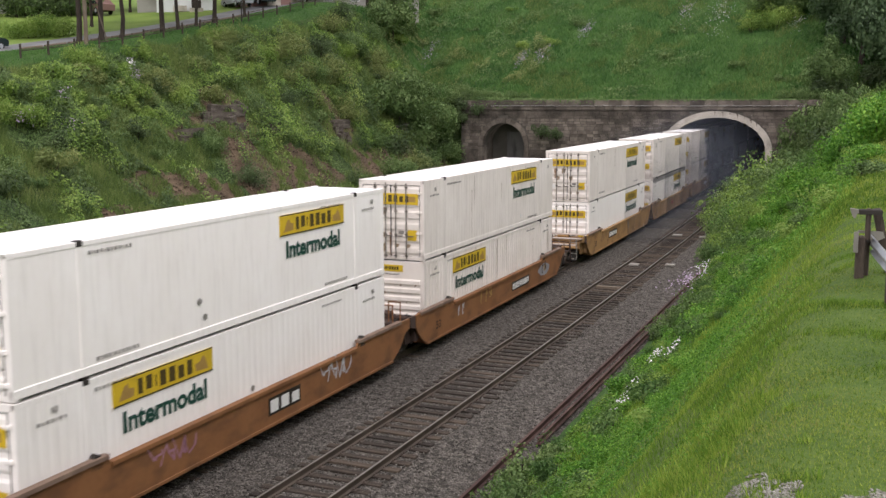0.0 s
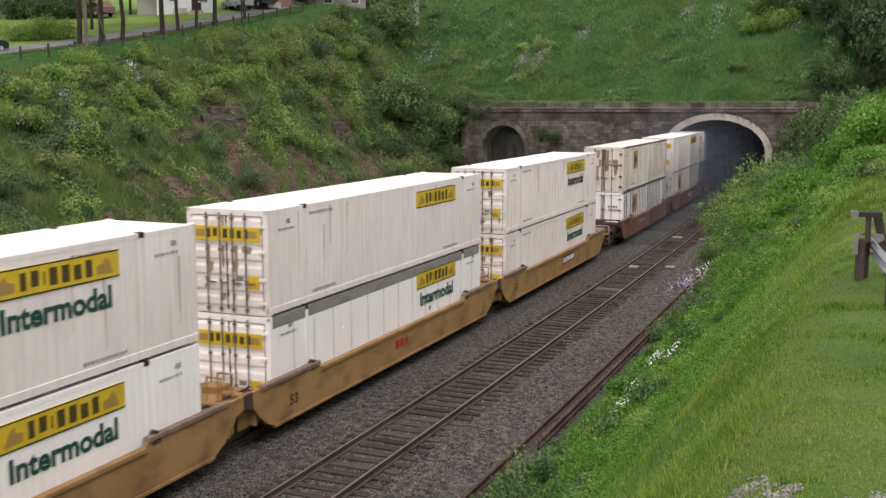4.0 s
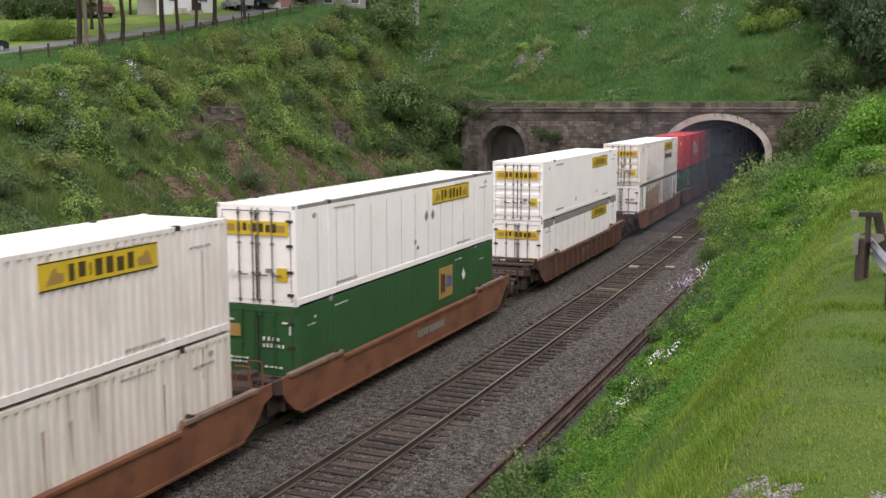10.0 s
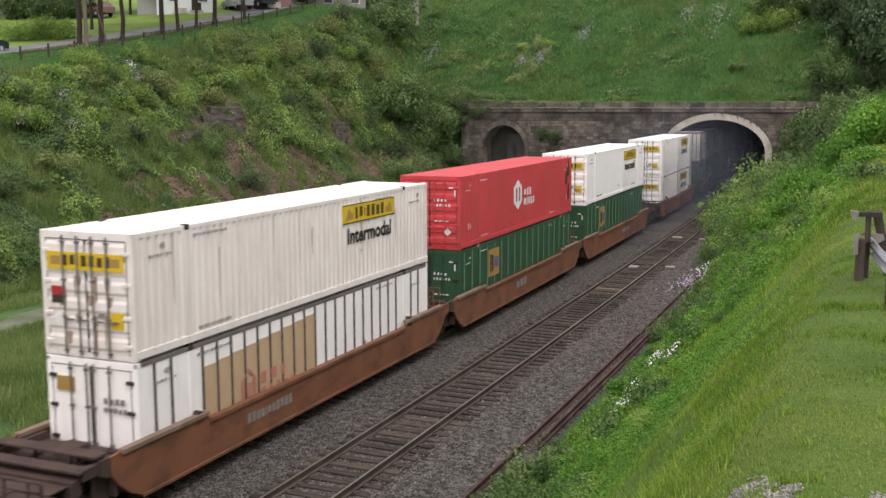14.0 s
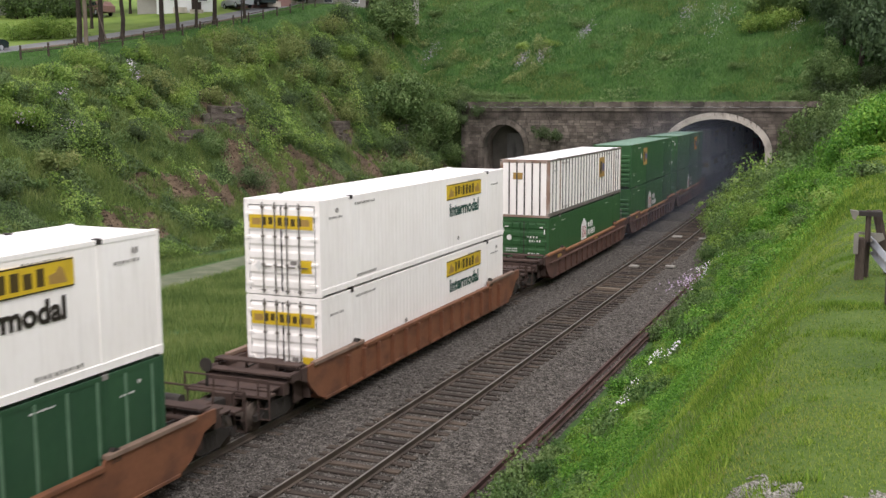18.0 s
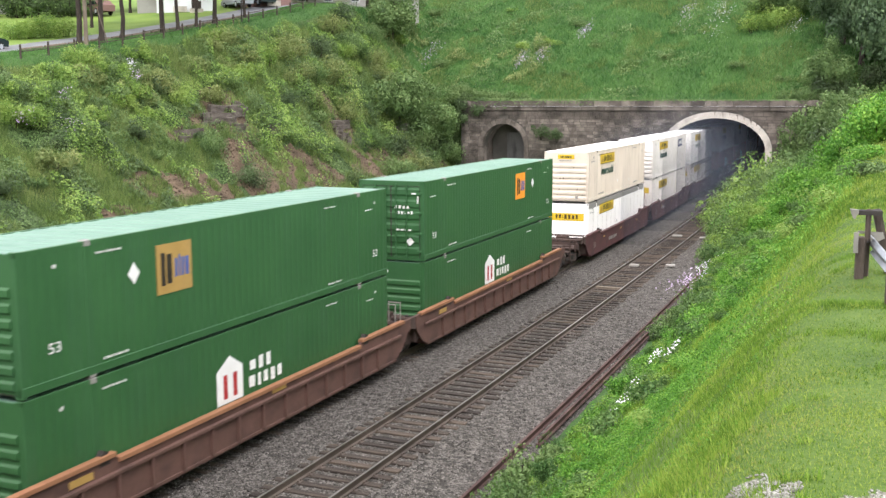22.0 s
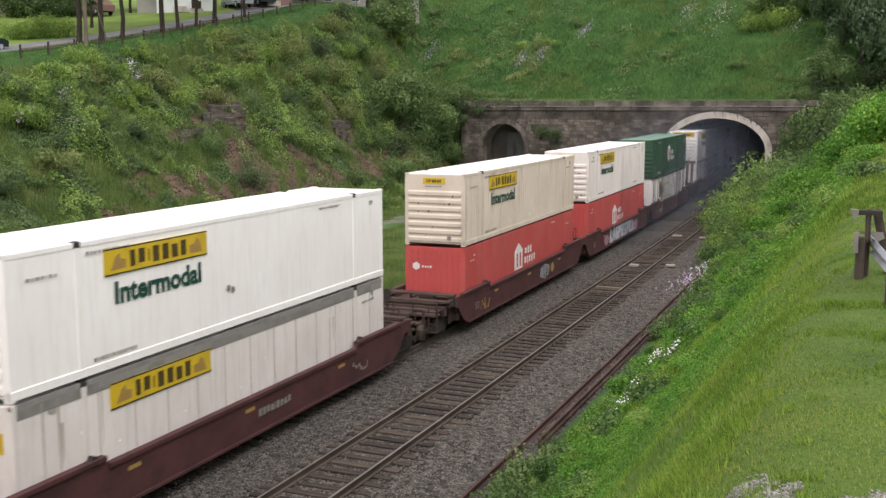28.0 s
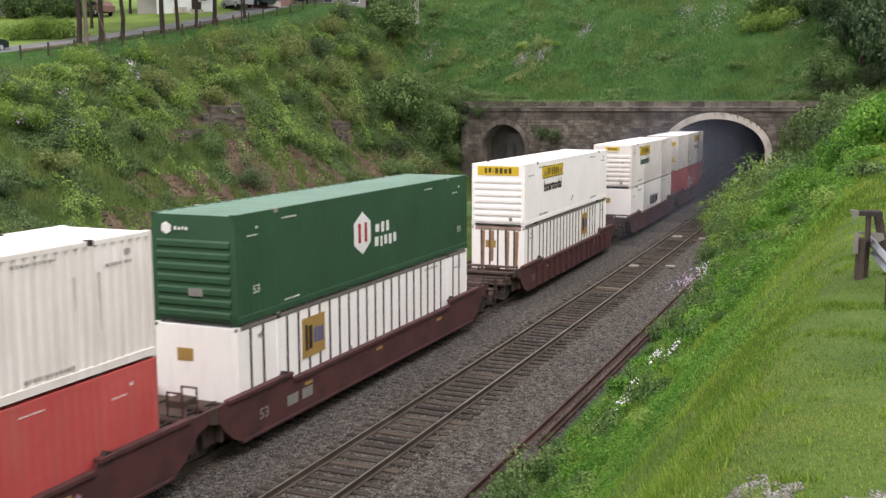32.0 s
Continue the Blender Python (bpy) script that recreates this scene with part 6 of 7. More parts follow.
        put("deck_box", shared(("deck_box", d), lambda g: [g.box(-0.3, 0.28, *sorted((d * 0.45, d * 1.0)), 1.22, 1.42, 0.03), g.rod((0.5, d * 1.1, 1.3), (1.1, d * 1.1, 1.3), 0.09, 9)]), deck, e, pose(0, at, 0))
        if kind == "joint":
            put("articulation", shared(("articulation", d), lambda g: [g.box(-0.36, 0.36, *sorted((d * 1.55, d * 1.62)), 0.7, 1.22, 0.01)]), "black_steel", e, pose(0, at, 0))
            put("hand_rail", shared(("joint_rail", d), lambda g: [g.rod((x, d * 1.35, 1.2), (x, d * 1.35, 1.95), 0.025) for x in (0.5, 0.95)] + [g.rod((0.5, d * 1.35, 1.93), (0.95, d * 1.35, 1.93), 0.025)]), "worn_steel" if paint == "car_brown" else paint, e, pose(0, at, 0))
        else:
            put("draft_sill", shared(("draft_sill", d), lambda g: [g.box(-0.3, 0.3, *sorted((d * 1.9, d * 3.3)), 0.72, 1.1, 0.02), g.box(-1.3, 1.3, *sorted((d * 1.9, d * 2.2)), 0.85, 1.2, 0.02), g.box(-1.35, 1.35, *sorted((d * 2.7, d * 3.15)), 1.0, 1.07, 0.01)]), "deck_grime" if paint != "car_yellow" else paint, e, pose(0, at, 0))
            put("crossover_platform", shared(("crossover", d), lambda g: [g.box(-1.42, 1.42, *sorted((d * 1.2, d * 1.6)), 1.52, 1.57, 0.008), g.box(-1.42, 1.42, *sorted((d * 1.7, d * 2.1)), 1.34, 1.39, 0.008)] + [g.box(x, x + 0.06, *sorted((d * 1.3, d * 1.36)), 1.2, 1.53) for x in (-1.4, -0.5, 0.5, 1.34)]), step_plate, e, pose(0, at, 0))
            put("walkway", shared(("walkway", d), lambda g: [g.box(-1.2, 1.2, *sorted((d * 2.15, d * 2.75)), 1.08, 1.12, 0.005), g.rod((-1.35, d * 3.1, 1.5), (1.35, d * 3.1, 1.5), 0.03)] + [g.rod((x, d * 3.1, 1.0), (x, d * 3.1, 1.5), 0.028) for x in (-1.35, -0.4, 0.4, 1.35)]), step_plate, e, pose(0, at, 0))
            put("ladder", shared(("ladder", d), lambda g: [g.rod((x, d * 3.12, 0.4), (x, d * 3.12, 1.5), 0.025) for x in (1.05, 1.4)] + [g.rod((1.05, d * 3.12, z), (1.4, d * 3.12, z), 0.022) for z in (0.42, 0.72, 1.02, 1.32)]), "worn_steel" if paint == "car_yellow" else "deck_grime", e, pose(0, at, 0))
            put("coupler", shared(("coupler", d), lambda g: [g.box(-0.12, 0.12, *sorted((d * 3.2, d * 3.55)), 0.76, 0.98, 0.03), g.box(-0.2, 0.16, *sorted((d * 3.5, d * 3.66)), 0.7, 1.04, 0.05), g.rod((0.3, d * 3.3, 0.8), (0.34, d * 3.6, 0.35), 0.03)]), "black_steel", e, pose(0, at, 0))
            if d < 0:
                put("brake_wheel", shared("brake_wheel", lambda g: [g.rod((-0.75, -2.95, 1.72), (-0.75, -2.9, 1.72), 0.2, 14), g.rod((-0.75, -2.9, 1.1), (-0.75, -2.9, 1.72), 0.04)]), "black_steel", e)
            else:
                put("air_tank", shared("air_tank", lambda g: g.rod((-1.2, LEN + 2.45, 1.28), (-0.1, LEN + 2.45, 1.28), 0.17, 12)), paint if paint == "car_yellow" else "black_steel", e)
    trucks = []
    if front == "coupler":
        trucks.append(-2.05)
    trucks.append(LEN + 1.635 if rear == "joint" else LEN + 2.05)
    for y in trucks:
        t = put("truck", shared("truck_frame", make_truck), "black_steel", e, pose(0, y, 0), "cast steel truck frame")
        for a in (-0.89, 0.89):
            put("wheelset", shared("wheelset", make_wheelset, True), "rail_steel", t, pose(0, a, 0.42))
    if paint in ("car_maroon", "car_yellow", "car_tan"):
        put("number", text_mesh("53", 0.44, 0.3, 0.012), "ink_grey" if paint == "car_maroon" else "ink_black", e, on_side(0.6, 0.62, 1.512), "car lettering reading 53")
    return e



def make_truck(g):
    for s in (-1, 1):
        g.sweep([(-1.15, 0.52), (-0.7, 0.6), (-0.35, 0.72), (0.35, 0.72), (0.7, 0.6), (1.15, 0.52), (1.15, 0.36), (0.75, 0.36), (0.4, 0.2), (-0.4, 0.2), (-0.75, 0.36), (-1.15, 0.36)], s * 0.98 - 0.07, s * 0.98 + 0.07, "x")
        for y in (-0.89, 0.89):
            g.rod((s * 1.03, y, 0.44), (s * 1.12, y, 0.44), 0.11, 10)
        for y in (-0.2, 0, 0.2):
            g.rod((s * 1.0, y, 0.3), (s * 1.0, y, 0.62), 0.085, 8)
    g.box(-0.98, 0.98, -0.2, 0.2, 0.5, 0.74, 0.03)


def make_wheelset(g):
    g.rod((-0.8, 0, 0), (0.8, 0, 0), 0.08, 8)
    for s in (-1, 1):
        g.rod((s * 0.69, 0, 0), (s * 0.82, 0, 0), 0.42, 22)
        g.rod((s * 0.66, 0, 0), (s * 0.69, 0, 0), 0.45, 22)
        g.rod((s * 0.82, 0, 0), (s * 0.83, 0, 0), 0.3, 16, 0.14)


W, O, C, R, G_, DG, RD, FR = "paint_white", "paint_offwhite", "paint_cream", "paint_worn", "paint_green", "paint_darkgreen", "paint_red", "paint_fadedred"
# front of each stack at t = 0; car paint, style, front end, rear end; upper and lower container
U0 = [14.78, 34.25, 57.92, 77.25, 96.67, 120.17, 139.66, 159.12, 182.57, 206.05, 225.48, 244.91, 268.42, 291.60, 311.00, 330.25, 353.66, 373.06, 392.47, 416.05, 435.44, 454.86, 478.40, 501.9, 521.3]
TRAIN = [
    (("car_tan", "plate", "joint", "joint"), (W, "smooth", "door", "far", True, 2), (W, "fine", "door", "near", False, 2)),
    (("car_tan", "plate", "joint", "coupler"), (O, "fine", "door", "far", True, 2), (O, "ribbed", "louvre", "near", False, 2)),
    (("car_yellow", "plate", "coupler", "joint"), (O, "fine", "door", "far", True, 2), (W, "fine", "door", "far", False, 2)),
    (("car_yellow", "plate", "joint", "joint"), (O, "fine", "door", "far", True, 0), (W, "panel", "door", "far", False, 2)),
    (("car_yellow", "plate", "joint", "coupler"), (O, "ribbed", "door", "far", True, 1), (O, "ribbed", "door", "far", False, 2)),
    (("car_orange", "plate", "coupler", "joint"), (R, "panel", "flatdoor", "emp_near", True), (W, "stripe", "flatdoor", "emp_near", False)),
    (("car_orange", "plate", "joint", "joint"), (O, "ribbed", "door", "far", True, 0), (R, "ribbed", "flatdoor", "emp_near", False)),
    (("car_orange", "plate", "joint", "coupler"), (W, "panel", "flatdoor", "far", True, 0), (G_, "fine", "flatdoor", "emp_far", False)),
    (("car_rust", "ribbed", "coupler", "coupler"), (W, "fine", "door", "far", True, 0), (W, "panel", "flatdoor", "far", False, 0)),
    (("car_orange", "plate", "coupler", "joint"), (O, "ribbed", "door", "far", True, 1), (W, "stripe", "flatdoor", None, False)),
    (("car_orange", "plate", "joint", "joint"), (RD, "fine", "door", "hex", True), (DG, "posts", "flatdoor", "emp_near", False)),
    (("car_orange", "plate", "joint", "coupler"), (W, "smooth", "door", "far", True, 1), (DG, "posts", "flatdoor", "emp_near", False)),
    (("car_orange", "ribbed", "coupler", "coupler"), (W, "fine", "door", "far", True, 2), (W, "fine", "door", "far", False, 2)),
    (("car_brown", "chord", "coupler", "joint", "chord_orange"), (W, "stripe", "postend", "emp_far", True), (G_, "fine", "door", "hub", False)),
    (("car_brown", "chord", "joint", "joint", "chord_orange"), (G_, "fine", "louvre", "emp_near", True), (G_, "fine", "louvre", "hub", False)),
    (("car_brown", "chord", "joint", "coupler", "chord_orange"), (G_, "fine", "door", "emp_far", True, "sign_orange"), (G_, "fine", "louvre", "hub", False)),
    (("car_maroon", "plate", "coupler", "joint"), (C, "ribbed", "louvre", "near", True, 2), (W, "panel", "flat", "near", False, 0)),
    (("car_maroon", "plate", "joint", "joint"), (O, "fine", "louvre", "near", True, 2), (O, "ribbed", "flat", "near", False, 0)),
    (("car_maroon", "plate", "joint", "coupler"), (W, "smooth", "louvre", "near", True, 2), (O, "panel", "flat", "near", False, 0)),
    (("car_maroon", "plate", "coupler", "joint"), (C, "ribbed", "louvre", "near", True, 2), (FR, "fine", "flat", "hub_plain", False)),
    (("car_maroon", "plate", "joint", "joint"), (O, "ribbed", "louvre", "near", True, 2), (FR, "fine", "flat", "hub_plain", False)),
    (("car_maroon", "plate", "joint", "coupler"), (DG, "fine", "louvre", "hex", True), (W, "stripe", "flat", "emp_near", False)),
    (("car_maroon", "ribbed", "coupler", "coupler"), (W, "fine", "louvre", "near", True, 1), (W, "stripe", "postend", "emp_far", False)),
    (("car_maroon", "plate", "coupler", "joint"), (O, "fine", "louvre", "near", True, 2), (W, "fine", "flat", "swift", False)),
    (("car_maroon", "plate", "joint", "joint"), (O, "fine", "door", "far", True, 2), (FR, "fine", "flat", "hub_plain", False)),
]
ROLLING = []
for u, (car, up, lo) in zip(U0, TRAIN):
    ROLLING.append((well_car(*car), u, 0.0))
    a, b = container(*lo), container(*up)
    ROLLING += [(a, u, 0.302), (b, u, 3.222)]
    U_LAST = (ROLLING[-3][0], a, b)

# rusted frame of the striped container
for ob in list(ROLLING[3 * 13 + 2][0].children):
    if ob.name.split(".")[0] in ("corner_post", "lifting_post"):
        ob.material_slots[0].material = M["rust_frame"]
    if ob.name.split(".")[0] in ("bottom_rail", "top_rail"):
        ob.material_slots[0].material = M["rail_rod_shadow"]

# cleaner and dirtier sheets on the stained container
for y, w, key in ((0.2, 0.7, "sheet_stained"), (2.6, 0.6, "sheet_stained"), (4.9, 1.1, "sheet_stained"), (7.4, 0.5, "sheet_stained"), (8.5, 0.42, "paint_offwhite"), (9.7, 0.55, "paint_offwhite"), (10.7, 2.2, "sheet_stained"), (13.2, 0.9, "sheet_stained")):
    put("side_sheet", plate(w, 2.5), key, ROLLING[3 * 5 + 2][0], on_side(y, 0.25, HALF - 0.009), "sheet of a slightly different white")

board = put("name_board", plate(2.0, 0.42), "sign_yellow", ROLLING[3 * 22 + 2][0], on_end(-1.0, 2.36, -0.012), "wide yellow name board over the louvres")
put("lettering", bars(1.3, 0.25, JB, 0.5, 2), "ink_olive", board, Matrix.Translation((0.35, 0.09, 0.007)))
for x, h in ((-0.75, 1.9), (-0.3, 1.5), (0.45, 2.2), (0.9, 1.7)):
    put("stain", hull([(0, 0), (0.03, -h), (0.2, -h * 0.96), (0.24, 0)], ("end_stain", h), 0.001), "rust_streak", ROLLING[3 * 22 + 1][0], on_end(x - 0.12, 2.7, -0.004))

for y in (9.0, 9.6):
    put("placard", hull([(0.16, 0), (0.32, 0.2), (0.16, 0.4), (0, 0.2)], "side_diamond"), "ink_grey", ROLLING[3 * 7 + 2][0], on_side(y, 1.5), "grey diamond placard")

# Marks that set single cars apart
def car_mark(k, y, w, h, z, key="ink_white", back=None, n=8):
    car = ROLLING[3 * k][0]
    if back:
        put("number_panel", plate(w + 0.16, h + 0.14), back, car, on_side(y - 0.08, z - 0.07, 1.505))
    put("car_number", bars(w, h, (1, 1, 1, 1, 0.3, 1, 1, 1, 1, 1, 1)[:n], 0.4, k), key, car, on_side(y, z, 1.514))


for k, y, w, h, z, key, back, n in ((0, 8.7, 1.5, 0.34, 0.62, "ink_white", "ink_black", 3), (1, 9.4, 2.3, 0.26, 0.62, "ink_white", "ink_black", 11), (2, 4.3, 2.0, 0.26, 0.75, "ink_white", "ink_black", 11), (4, 8.6, 2.0, 0.26, 0.75, "ink_white", "ink_black", 11),
                                     (3, 7.5, 1.0, 0.3, 0.7, "ink_red", None, 3), (5, 4.5, 2.2, 0.26, 0.75, "ink_grey", None, 11), (6, 8.0, 1.6, 0.34, 0.68, "ink_white", "ink_black", 3), (7, 7.9, 2.4, 0.26, 0.7, "ink_grey", None, 11), (9, 4.0, 2.2, 0.26, 0.7, "ink_grey", None, 11),
                                     (10, 6.4, 1.4, 0.34, 0.7, "ink_grey", None, 3), (11, 8.6, 2.3, 0.26, 0.7, "ink_grey", None, 11), (16, 4.4, 2.2, 0.2, 0.6, "ink_grey", None, 11), (18, 8.2, 1.6, 0.2, 0.7, "ink_grey", None, 9), (17, 3.0, 1.6, 0.2, 0.8, "ink_grey", None, 9), (21, 2.0, 1.4, 0.3, 0.6, "ink_grey", None, 2)):
    car_mark(k, y, w, h, z, key, back, n)
def scribble(k, y, n, key, w=0.5, h=0.7):
    """Spray-painted scrawl: thin crooked strokes."""
    for i in range(n):
        r = random.Random(k * 50 + i)

        def stroke(g):
            p = Vector((0, r.uniform(0, h), 0))
            for _ in range(5):
                q = Vector((max(-0.05, min(w, p.x + r.uniform(-0.15, 0.3))), r.uniform(0.02, h), 0))
                d = (q - p).normalized()
                o = Vector((-d.y, d.x, 0)) * r.uniform(0.02, 0.04)
                g.poly([p - o - d * 0.02, p + o - d * 0.02, q + o + d * 0.02, q - o + d * 0.02], [(0, 1, 2, 3)])
                p = q
        put("graffiti", shared(("scrawl", k, i, y), stroke), key, ROLLING[3 * k][0], on_side(y + i * w * 0.85, 0.42 if k > 8 else 0.6, 1.506 + 0.002 * (i % 3)), "spray-painted scrawl")


def bubble(k, y, n, key, back, step=0.66, tall=0.86):
    """Big spray-painted figures: slanted stems and bowls with a dark rim, crowded together."""
    for i in range(n):
        r = random.Random(k * 90 + i + int(y * 10))
        w, h, lean = step * r.uniform(0.95, 1.1), tall * r.uniform(0.88, 1.05), r.uniform(0.05, 0.16)
        shape = r.choice((
            [(0, 0), (0.24, 0), (0.3, 0.34), (0.8, 0.4), (1, 0.7), (0.86, 0.98), (0.3, 1), (0.06, 0.9)],
            [(0, 0), (0.26, 0.04), (0.42, 0.3), (0.62, 0.26), (0.7, 0), (1, 0.03), (0.8, 0.96), (0.42, 1)],
            [(0, 0.06), (0.9, 0), (1, 0.24), (0.5, 0.3), (0.46, 1), (0.14, 0.94)],
            [(0, 0.2), (0.3, 0), (0.9, 0.06), (1, 0.46), (0.56, 0.6), (0.98, 0.78), (0.8, 1), (0.2, 0.96), (0.02, 0.66)],
            [(0, 0), (0.95, 0.02), (0.9, 0.26), (0.5, 0.34), (0.86, 0.5), (0.5, 0.66), (0.98, 0.78), (0.9, 1), (0.08, 0.95)]))
        pts = [(px * w + pz * h * lean, pz * h) for px, pz in shape]
        mx, mz = sum(p[0] for p in pts) / len(pts), sum(p[1] for p in pts) / len(pts)
        rim = [(mx + (px - mx) * 1.16, mz + (pz - mz) * 1.1) for px, pz in pts]
        b = put("graffiti", hull(rim, ("rim", k, y, i), 0.002), back, ROLLING[3 * k][0], on_side(y + i * step, 0.34 + r.uniform(0, 0.05), 1.508 + 0.001 * (i % 2)), "spray-painted figure")
        put("fill", hull(pts, ("fill", k, y, i), 0.002), key, b, Matrix.Translation((0, 0, 0.004)))
        put("slit", shared(("slit", i % 3), lambda g: g.poly([(0, 0, 0), (0.06, 0, 0), (0.12, 0.24, 0), (0.03, 0.26, 0)], [(0, 1, 2, 3)])), back, b, Matrix.Translation((w * r.uniform(0.4, 0.6), h * r.uniform(0.3, 0.55), 0.008)))


def cloud(k, y, w, h, z, key, seed):
    """A soft-edged patch of sprayed paint."""
    r = random.Random(seed)
    pts = [(w / 2 + w / 2 * math.cos(a) * r.uniform(0.8, 1.05), h / 2 + h / 2 * math.sin(a) * r.uniform(0.8, 1.0)) for a in np.arange(0, math.tau, math.tau / 17)]
    put("graffiti", hull(pts, ("cloud", k, seed), 0.002), key, ROLLING[3 * k][0], on_side(y, z, 1.5045), "sprayed patch of paint")


scribble(0, 11.4, 4, "ink_silver", 0.55, 0.85)
scribble(0, 3.6, 4, "ink_pink", 0.5, 0.7)
cloud(1, 13.2, 1.9, 0.66, 0.5, "ink_sprayed", 11)
cloud(1, 14.0, 0.6, 0.4, 0.7, "sign_amber", 12)
scribble(1, 13.4, 3, "deck_grime", 0.5, 0.6)
scribble(1, 2.9, 2, "ink_silver", 0.4, 0.5)
scribble(1, 5.4, 3, "sign_amber", 0.6, 0.6)
scribble(2, 9.6, 2, "ink_grey", 0.5, 0.6)
scribble(8, 7.2, 3, "ink_grey", 0.5, 0.5)
cloud(19, 9.4, 1.7, 0.78, 0.36, "ink_sprayed", 5)
scribble(19, 1.3, 3, "sign_amber", 0.5, 0.55)
scribble(18, 13.6, 2, "ink_grey", 0.5, 0.5)
scribble(19, 9.6, 3, "black_steel", 0.55, 0.7)
cloud(19, 11.3, 0.6, 0.5, 0.5, "sign_amber", 6)
cloud(20, 4.3, 7.6, 0.98, 0.3, "ink_sprayed", 1)
bubble(20, 4.6, 4, "ink_silver", "ink_navy", 0.8, 1.0)
bubble(20, 7.9, 7, "ink_silver", "ink_navy", 0.56, 0.86)
cloud(20, 3.2, 1.3, 0.7, 0.32, "ink_pink", 2)
cloud(20, 11.5, 1.6, 0.75, 0.3, "ink_pink", 3)
scribble(20, 12.1, 3, "ink_pink", 0.5, 0.7)
# yellow ticks along the maroon sills, tan repaint on one striped container, navy label on another
for k in (16, 17, 18, 19, 20, 21, 22):
    for y in (3.0, 7.6, 12.6):
        put("reflector", plate(0.42, 0.09), "sign_amber", ROLLING[3 * k][0], on_side(y, 0.95, 1.505))
for k in (13, 14, 15):
    for y in (0.9, 8.6):
        put("reflector", plate(0.7, 0.16), "sign_amber", ROLLING[3 * k][0], on_side(y, 1.14, 1.505))
low9 = ROLLING[3 * 9 + 1][0]
for i in range(9):
    put("repaint", plate(0.527, 1.95 + 0.04 * i), "paint_tan", low9, on_side(2.483 + 0.613 * i, 0.3, HALF - 0.008), "tan repainted panel")
put("emblem", shared("open_house", lambda g: [g.box(0, 0.14, 0, 0.72, 0, 0.004), g.box(0.56, 0.7, 0, 0.72, 0, 0.004), g.box(0.14, 0.56, 0, 0.1, 0, 0.004), g.box(0.24, 0.46, 0.2, 0.62, 0, 0.004)] + [g.sweep([(0, 0.72), (0.35, 1.02), (0.7, 0.72), (0.6, 0.72), (0.35, 0.92), (0.1, 0.72)], 0, 0.004, "z")]), "ink_fadedred", low9, on_side(4.05, 0.75, HALF + 0.018), "faded red emblem")
put("lettering", bars(1.2, 0.3, (0.5, 0.6, 0.4), 0.5, 31), "ink_fadedred", low9, on_side(5.0, 1.22, HALF + 0.018))
put("lettering", bars(1.7, 0.3, (0.5, 0.4, 0.5, 0.5, 0.4), 0.5, 32), "ink_fadedred", low9, on_side(5.0, 0.8, HALF + 0.018))
put("label_panel", plate(2.05, 0.62), "ink_navy", ROLLING[3 * 17 + 2][0], on_side(11.68, 1.95), "dark blue label panel")
put("lettering", bars(1.6, 0.36, (1, 1, 0.5, 1, 1), 0.4, 33), "ink_white", ROLLING[3 * 17 + 2][0], on_side(11.9, 2.08, HALF + 0.022))
up9 = ROLLING[3 * 9 + 2][0]
put("notice", plate(0.4, 0.2), "ink_red", up9, on_end(-1.0, 1.42, -0.034), "small red notice")
put("notice", plate(0.4, 0.18), "deck_grime", up9, on_end(-1.0, 1.23, -0.034), "small brown notice")
up10 = ROLLING[3 * 10 + 2][0]
for i, (y, z) in enumerate(((14.9, 1.5), (15.3, 0.7), (15.25, 1.9))):
    put("scuff", hull([(0, 0), (0.35, 0.05), (0.4, 0.5), (0.2, 0.95), (0.05, 0.5)], "scuff"), "deck_grime", up10, on_side(y, z))
# ---- roadside above the far bank ----


def ground_z(x, y):
    return float(height(np.array([x]), np.array([y]))[0])


for i, (y, r0, h) in enumerate(((67.6, 0.24, 15), (70.3, 0.24, 16), (72.8, 0.2, 14), (78.3, 0.24, 16), (80.6, 0.18, 14), (83.3, 0.16, 13), (86.2, 0.22, 15), (91.5, 0.16, 14))):
    tree(-43.6, y, h, r0, "leaf_mid", "tall roadside tree with a dark bare trunk", 0.55, 1.1, i, "roadside trees")
tree(-53.0, 80.0, 9, 0.16, "leaf_mid", "small tree on the lawn behind the road", 0.45, 0.7, 8)

pole = new("utility_pole")
pole.matrix_basis = pose(-42.6, 67.3, ground_z(-42.6, 67.3))
tagged(pole, "weathered grey wooden utility pole", "utility pole")
geo("shaft", "weathered_wood", pole, lambda g: g.rod((0, 0, -0.5), (0, 0, 11), 0.17, 10, 0.12))
geo("crossarm", "weathered_wood", pole, lambda g: g.box(-1.2, 1.2, -0.06, 0.06, 9.9, 10.05))
stake = geo("guy_stake", "weathered_wood", None, lambda g: g.rod((0, 0, -0.3), (-0.25, -0.9, 2.6), 0.05, 6), m=pose(-42.3, 69.6, ground_z(-42.3, 69.6)))
tagged(stake, "leaning pale wooden stake beside the road", "stake")
thin = geo("sign_post", "black_steel", None, lambda g: g.rod((0, 0, -0.3), (0, 0, 3.4), 0.07, 8), m=pose(-41.8, 88.2, ground_z(-41.8, 88.2)))
tagged(thin, "thin dark metal post beside the fence", "post")

for x, y, h in ((-4.85, 25.5, 1.3), (-5.4, 26.9, 1.25)):
    mark = geo("marker_post", "post_green", None, lambda g: [g.box(-0.05, 0.05, -0.05, 0.05, -0.3, h - 0.06, 0.01), g.box(-0.06, 0.06, -0.06, 0.06, h - 0.06, h, 0.02)], m=pose(x, y, ground_z(x, y), 0, 0, 12))
    tagged(mark, "short dark green marker post in the grass", "post", "marker posts by the track")

